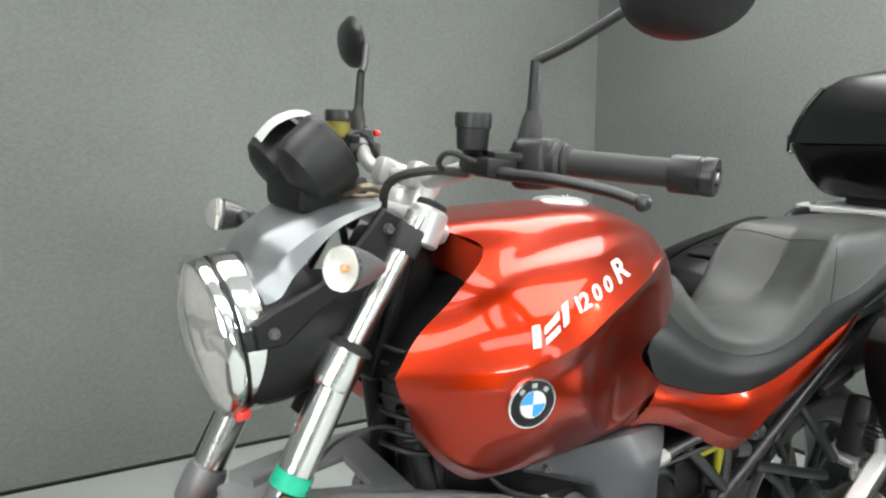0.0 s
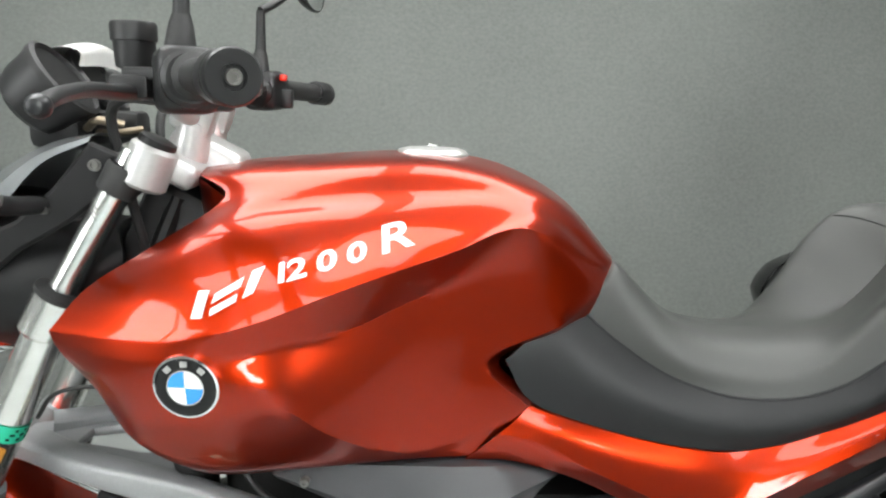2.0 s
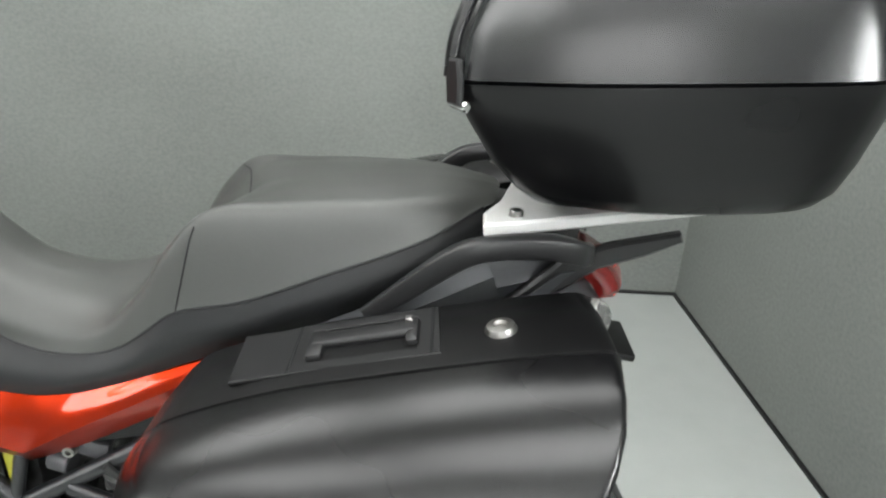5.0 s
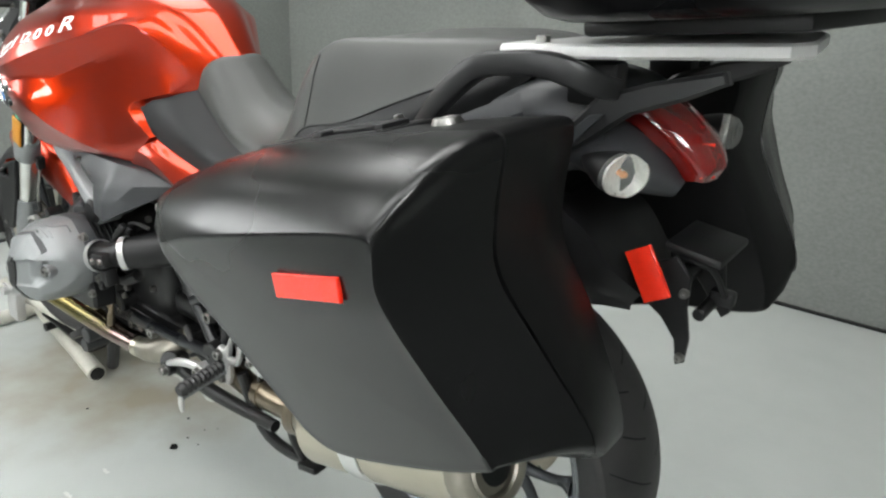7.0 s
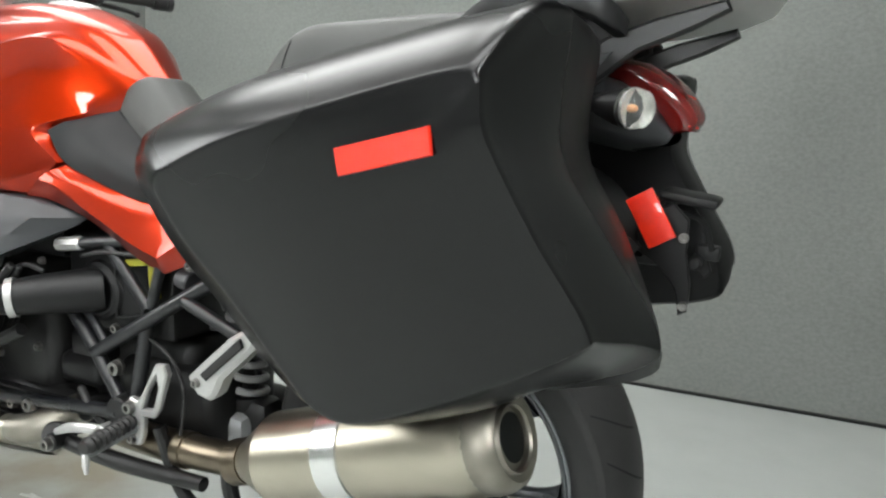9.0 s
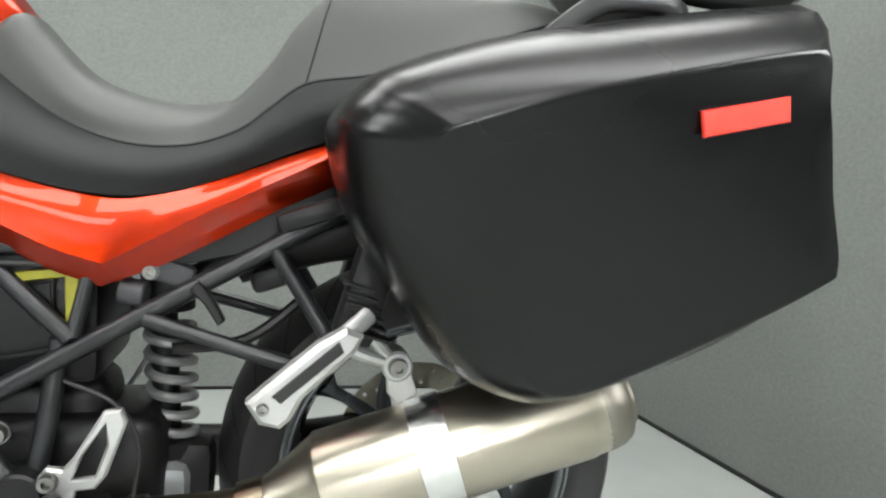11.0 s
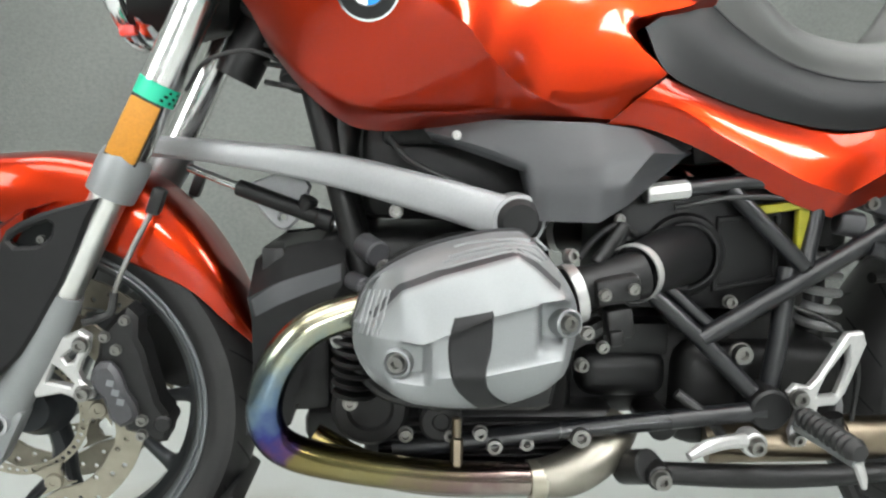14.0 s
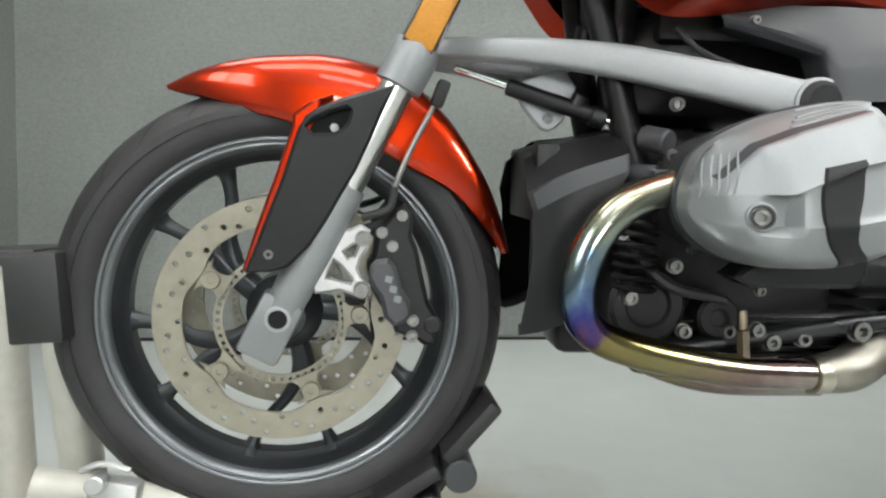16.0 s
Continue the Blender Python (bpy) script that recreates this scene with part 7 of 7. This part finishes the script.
def case_ring(y, k, f=0.0, lift=0.0, s=1, low=0.0):
    """A ring of the shell at depth y; k scales it, f turns it towards the outer face, lift raises its top, low drops its rear foot."""
    out = []
    rear = max(0.0, min(1.0, (-y - 0.335) / 0.121))
    for i, ((x, z), (fx, fz)) in enumerate(zip(OUT, FACE)):
        g = rear if 9 <= i <= 14 else f
        x, z = x + (fx - x) * g, z + (fz - z) * g
        z += lift * max(0.0, (z - 0.66) / 0.37) - low * max(0.0, min(1.0, (x - 0.88) / 0.12)) * max(0.0, min(1.0, (0.85 - z) / 0.08))
        x, z = 0.77 + (x - 0.77) * k, 0.85 + (z - 0.85) * k
        tuck = 0.35 * max(0.0, 0.95 - z) * min(1.0, max(0.0, (-y - 0.25) / 0.12))
        out.append((x, (y + tuck) * s, z))
    return out


def side_case(s, label):
    top = thing("side_case", BASE, label, "side case", "luggage cases")
    part("shell", rings([case_ring(y, k, 0, l, s, lo) for y, k, l, lo in ((-0.19, 0.8, 0.005, 0.03), (-0.192, 0.94, 0.01, 0.035), (-0.2, 0.965, 0.012, 0.035), (-0.26, 0.985, 0.014, 0.022), (-0.322, 0.992, 0.014, 0.0), (-0.328, 0.99, 0.014, 0.0), (-0.33, 0.965, 0.014, 0.0))], 4), SHELL, top, "textured black inner shell")
    lid_bm = rings([case_ring(y, k, f, l, s) for y, k, f, l in ((-0.333, 0.965, 0, 0.014), (-0.335, 0.995, 0, 0.014), (-0.36, 1.003, 0.03, 0.013), (-0.39, 1.003, 0.08, 0.01), (-0.42, 1.0, 0.2, 0.003), (-0.443, 1.0, 0.5, 0), (-0.456, 1.0, 0.8, 0), (-0.4625, 0.999, 0.95, 0), (-0.4645, 0.992, 1.0, 0), (-0.464, 0.97, 1.0, 0), (-0.464, 0.9, 1.0, 0), (-0.465, 0.6, 1, 0), (-0.466, 0.2, 1, 0))], 8)
    part("lid", lid_bm, CASE, top, "satin black outer lid", angle=60)
    r = [(0.808, -0.4665, 0.94), (0.895, -0.4645, 0.961), (0.898, -0.466, 0.938), (0.813, -0.468, 0.917)]
    rm = Matrix(((1, 0, 0, 0), (0, 0, -1, -0.4605), (0, 1, 0, 0), (0, 0, 0, 1)))
    rb = slab([(x, z) for x, y, z in r], 0.005, rm, bev=0.0012)
    if s < 0:
        for v in rb.verts:
            v.co.y = -v.co.y
        bmesh.ops.reverse_faces(rb, faces=rb.faces[:])
    part("side_reflector", rb, REFL, top, "red rectangular reflector")
    TM = Matrix.Translation((0.69, -0.258 * s, 1.01)) @ Matrix.Rotation(-math.atan(0.24), 4, "Y")
    part("handle_recess", slab([(-0.1, -0.046), (0.115, -0.048), (0.112, 0.045), (-0.105, 0.042)], 0.005, TM, [[(-0.022, -0.03), (0.09, -0.032), (0.088, 0.03), (-0.024, 0.03)]], 0.0015), BLACK, top, "black handle plate")
    # dark sheet in the opening gives the handle recess its shade
    part("handle_shade", slab([(-0.026, -0.034), (0.094, -0.036), (0.092, 0.034), (-0.028, 0.034)], 0.002, TM @ Matrix.Translation((0, 0, -0.0015)), (), 0.0005), INKSHADE, top, "dark sheet for the shade under the handle")
    for gx in (-0.04, 0.105):
        part("groove", block((0.003, 0.092, 0.001), TM @ Matrix.Translation((gx, -0.001, 0.0052)), 0), INKSHADE, top)
    part("handle", merge(block((0.112, 0.024, 0.011), TM @ Matrix.Translation((0.034, 0.004 * s, 0.006)), 0.004, 3), block((0.018, 0.05, 0.012), TM @ Matrix.Translation((-0.016, -0.003 * s, 0.005)), 0.004, 2), block((0.014, 0.046, 0.012), TM @ Matrix.Translation((0.085, -0.003 * s, 0.005)), 0.004, 2)), BLACK, top, "black carrying handle")
    part("lock", lathe([(0, 0.006), (0.006, 0.006), (0.0075, 0.01), (0.014, 0.009), (0.0165, 0.004), (0.0165, -0.01)], aim((0.86, -0.276 * s, 1.05), (-0.22, 0, 1)), 24), BOLT, top, "worn metal lock barrel")
    part("catch", block((0.008, 0.01, 0.008), TM @ Matrix.Translation((0.082, 0.012 * s, 0.012)), 0.002), BOLT, top)
    for size, mp, bv in (((0.05, 0.05, 0.12), pose(0.56, -0.175 * s, 0.72, 0, 15, 0), 0.01), ((0.12, 0.04, 0.03), pose(0.75, -0.18 * s, 0.9), 0.006), ((0.1, 0.06, 0.03), pose(0.93, -0.165 * s, 0.78), 0.006)):
        part("case_mount", block(size, mp, bv), DARK, top, "black case mount")
    for k in range(6):
        part("mount_rib", block((0.04, 0.03, 0.004), pose(0.548 + 0.004 * k, -0.2 * s, 0.735 - 0.012 * k, 0, 15, 0), 0.001, 1), DARK, top)
    return top


side_case(1, "satin black hard side case with a red reflector")
far_case = side_case(-1, "satin black hard side case on the far flank")
far_case.matrix_basis = BASE @ Matrix.Translation((0.035, 0.03, 0))

TC = Matrix.Translation((0, 0.0285, 0)) @ BASE.to_3x3().to_4x4() @ Matrix.Translation((0.806, 0.03, 1.117)) @ Matrix.Rotation(radians(-10), 4, "Z") @ Matrix.Rotation(radians(-5.5), 4, "Y")
top_case = thing("top_case", TC, "large satin black top case with a hinged lid on the rack", "top case", "luggage cases")


def tray(z, xf, xr, hw):
    """A ring of the case: nearly flat front, tight corners, bowed flanks."""
    half = [(xf, 0.0), (xf + 0.001, 0.55), (xf + 0.006, 0.82), (xf + 0.012, 0.895), (xf + 0.026, 0.945), (xf + 0.06, 0.985), (xf * 0.6 + xr * 0.4, 1.04), (xr - 0.08, 1.0), (xr - 0.03, 0.9), (xr - 0.006, 0.7), (xr, 0.35)]
    return [(x, -hw * y, z) for x, y in half] + [(xr, 0.0, z)] + [(x, hw * y, z) for x, y in half[:0:-1]]


part("body", rings([tray(*q) for q in ((0.013, 0.16, 0.38, 0.14), (0.014, 0.13, 0.41, 0.178), (0.022, 0.112, 0.425, 0.195), (0.037, 0.095, 0.438, 0.205), (0.07, 0.07, 0.45, 0.217), (0.115, 0.047, 0.462, 0.229), (0.15, 0.032, 0.47, 0.237), (0.156, 0.031, 0.471, 0.237), (0.1575, 0.038, 0.465, 0.23))], 4), CASE, top_case, "black lower shell", angle=30)
LIDRINGS = ((0.1585, 0.038, 0.465, 0.23), (0.16, 0.03, 0.472, 0.238), (0.2, 0.036, 0.468, 0.226), (0.25, 0.058, 0.455, 0.208), (0.29, 0.085, 0.435, 0.188), (0.315, 0.115, 0.39, 0.15), (0.325, 0.16, 0.34, 0.08))
part("lid", rings([tray(*q) for q in LIDRINGS], 4), GLOSSC, top_case, "glossy satin black lid", angle=30)
for s in (-1, 1):
    edge = [(xf + 0.011, s * hw * 0.885, z) for z, xf, xr, hw in LIDRINGS[1:5]]
    part("lid_rib", tube(edge, 0.0085, 10, 5), CASE, top_case, "raised lid edge")
    # dark bar behind the rib, for the shade in the lid's groove
    part("lid_groove_shade", tube([(x + 0.017, y * 1.055, z) for x, y, z in edge], 0.004, 6, 5), INKSHADE, top_case)
    LM = aim((0.05, s * 0.222, 0.158), (-0.72, s * 0.7, 0.05))
    latch = part("latch", slab([(-0.01, -0.022), (0.01, -0.022), (0.012, 0.002), (0.008, 0.022), (-0.008, 0.022), (-0.012, 0.002)], 0.008, LM, (), 0.0025), BLACK, top_case, "black lid latch")
    part("latch_pin", rod((0.05 - 0.008, s * 0.222 - s * 0.012, 0.135), (0.05 + 0.01, s * 0.222 + s * 0.012, 0.135), 0.0055), CHROME, latch, "chrome pin")
part("base_plate", block((0.24, 0.24, 0.02), pose(0.25, 0, 0.008), 0.005), BLACK, top_case, "black mounting plate")

# ---- wheel chock holding the front tyre ----
chock = thing("wheel_chock", pose(0, 0, 0), "cream-painted tubular wheel chock with black padded cradle", "wheel chock")
for P, r, nm in (([(-1.272, -0.05, 0.026), (-1.272, 0.5, 0.026)], 0.024, "base_tube"), ([(-1.27, 0.1, 0.026), (-0.672, -0.004, 0.026)], 0.026, "base_tube"), ([(-1.27, 0.3, 0.026), (-0.68, 0.38, 0.026)], 0.026, "base_tube"), ([(-1.265, 0.2, 0.5), (-1.24, 0.2, 0.03)], 0.03, "upright"), ([(-1.125, 0.08, 0.45), (-1.075, 0.08, 0.03)], 0.03, "upright")):
    part(nm, tube(P, r, 16, 1, False), CREAM, chock, "cream painted steel tube")
# dark disc on the capped tube end paints the shade inside it
part("mouth_shade", lathe([(0, 0.001), (0.021, 0.001)], aim((-0.67, -0.0043, 0.026), (0.985, -0.171, 0)), 20), DARK, chock)
part("brace", merge(tube([(-1.1, -0.06, 0.22), (-0.9, 0.0, 0.16), (-0.75, 0.06, 0.1)], 0.022, 12)), CREAM, chock)
part("board", block((0.36, 0.17, 0.012), pose(-1.08, 0.16, 0.046, 0, 0, -14), 0.002), TAN, chock, "stained tan plywood board")
part("front_pad", merge(block((0.064, 0.2, 0.11), pose(-1.086, 0.02, 0.455, 0, -4, 0), 0.004), block((0.12, 0.2, 0.02), pose(-1.16, 0.06, 0.5, 0, -3, 0), 0.004)), RUBBER, chock, "black rubber front stop")
part("cradle_pad", merge(block((0.1, 0.15, 0.022), pose(-0.545, 0.01, 0.275, 0, -48, 0), 0.006), block((0.1, 0.15, 0.022), pose(-0.63, 0.01, 0.2, 0, -32, 0), 0.006)), RUBBER, chock, "black cradle pads under the tyre")
part("cradle_bracket", merge(rod((-0.56, -0.07, 0.22), (-0.56, 0.09, 0.22), 0.022), rod((-0.6, -0.06, 0.17), (-0.6, 0.09, 0.17), 0.02), tube([(-0.57, 0.01, 0.21), (-0.64, 0.04, 0.1), (-0.7, 0.06, 0.02)], 0.018, 10)), GREYP, chock, "grey cradle pivot")
part("spring_hinge", merge(block((0.06, 0.03, 0.1), pose(-1.0, -0.07, 0.18, 0, 10, 0), 0.006), tube([(-1.03, -0.085, 0.245), (-1.0, -0.09, 0.255), (-0.97, -0.088, 0.245)], 0.004, 8), rod((-1.01, -0.075, 0.23), (-1.01, -0.1, 0.23), 0.012)), ALU, chock, "worn steel hinge")
part("wheel_tray", merge(block((0.3, 0.16, 0.01), pose(-0.86, 0.08, 0.1, 0, 6, 0), 0.003), tube([(-0.72, 0.0, 0.1), (-0.72, 0.18, 0.1)], 0.014, 10), tube([(-1.0, 0.0, 0.07), (-1.0, 0.2, 0.07)], 0.014, 10)), DARK, chock, "black steel tray under the tyre")

# ---- marks on the floor ----
spots = bmesh.new()
rnd = random.Random(4)
for x, y, r in ((-0.21, -0.043, 0.015), (-0.217, 0.003, 0.0045), (-0.171, 0.003, 0.004), (-0.213, 0.053, 0.003), (-0.294, 0.056, 0.006), (-0.19, 0.08, 0.003), (-0.1, -0.3, 0.004), (-0.55, -0.1, 0.005)):
    pts = [(x + r * rnd.uniform(0.6, 1.2) * math.cos(a), y + 0.7 * r * rnd.uniform(0.6, 1.2) * math.sin(a), 0.0012) for a in (k / 10 * math.tau for k in range(10))]
    spots.faces.new([spots.verts.new(p) for p in spline(pts, 2, True)])
smears = bmesh.new()
for x, y, r in ((-0.489, 0.168, 0.035), (-0.45, 0.16, 0.02), (-0.337, 0.16, 0.03), (-0.249, -0.207, 0.012), (-0.234, -0.309, 0.014)):
    pts = [(x + 1.5 * r * rnd.uniform(0.5, 1.2) * math.cos(a), y + 0.45 * r * rnd.uniform(0.5, 1.2) * math.sin(a), 0.0008) for a in (k / 12 * math.tau for k in range(12))]
    smears.faces.new([smears.verts.new(p) for p in spline(pts, 2, True)])
tagged(part("paint_smears", finish(smears), SMEAR), "pale scuffs and paint flakes on the floor", "stain", "", "stuff")
# pale scuffs low on the far wall
scuffs = bmesh.new()
for x, z, w, h in ((-0.02, 0.448, 0.05, 0.004), (0.09, 0.446, 0.07, 0.006), (0.19, 0.47, 0.045, 0.009), (0.235, 0.458, 0.03, 0.004), (0.05, 0.456, 0.03, 0.003)):
    pts = [(x + w * rnd.uniform(0.6, 1.1) * math.cos(a), YB - 0.002, z + h * rnd.uniform(0.4, 1.2) * math.sin(a)) for a in (k / 12 * math.tau for k in range(12))]
    scuffs.faces.new([scuffs.verts.new(p) for p in spline(pts, 2, True)])
tagged(part("wall_scuffs", finish(scuffs), WSCUFF), "faint pale scuffs on the grey wall cloth", "stain", "", "stuff")
tagged(part("oil_spots", finish(spots), INKSHADE), "dark oil spots on the pale floor", "stain", "", "stuff")

riser = thing("tyre_riser", pose(0.70, 0.0, 0), "low black block under the rear tyre", "riser block")
part("block", merge(block((0.3, 0.22, 0.1), pose(0, 0, 0.05), 0.008), block((0.04, 0.2, 0.05), pose(-0.13, 0, 0.12, 0, 25, 0), 0.006), block((0.04, 0.2, 0.05), pose(0.13, 0, 0.12, 0, -25, 0), 0.006)), RUBBER, riser)
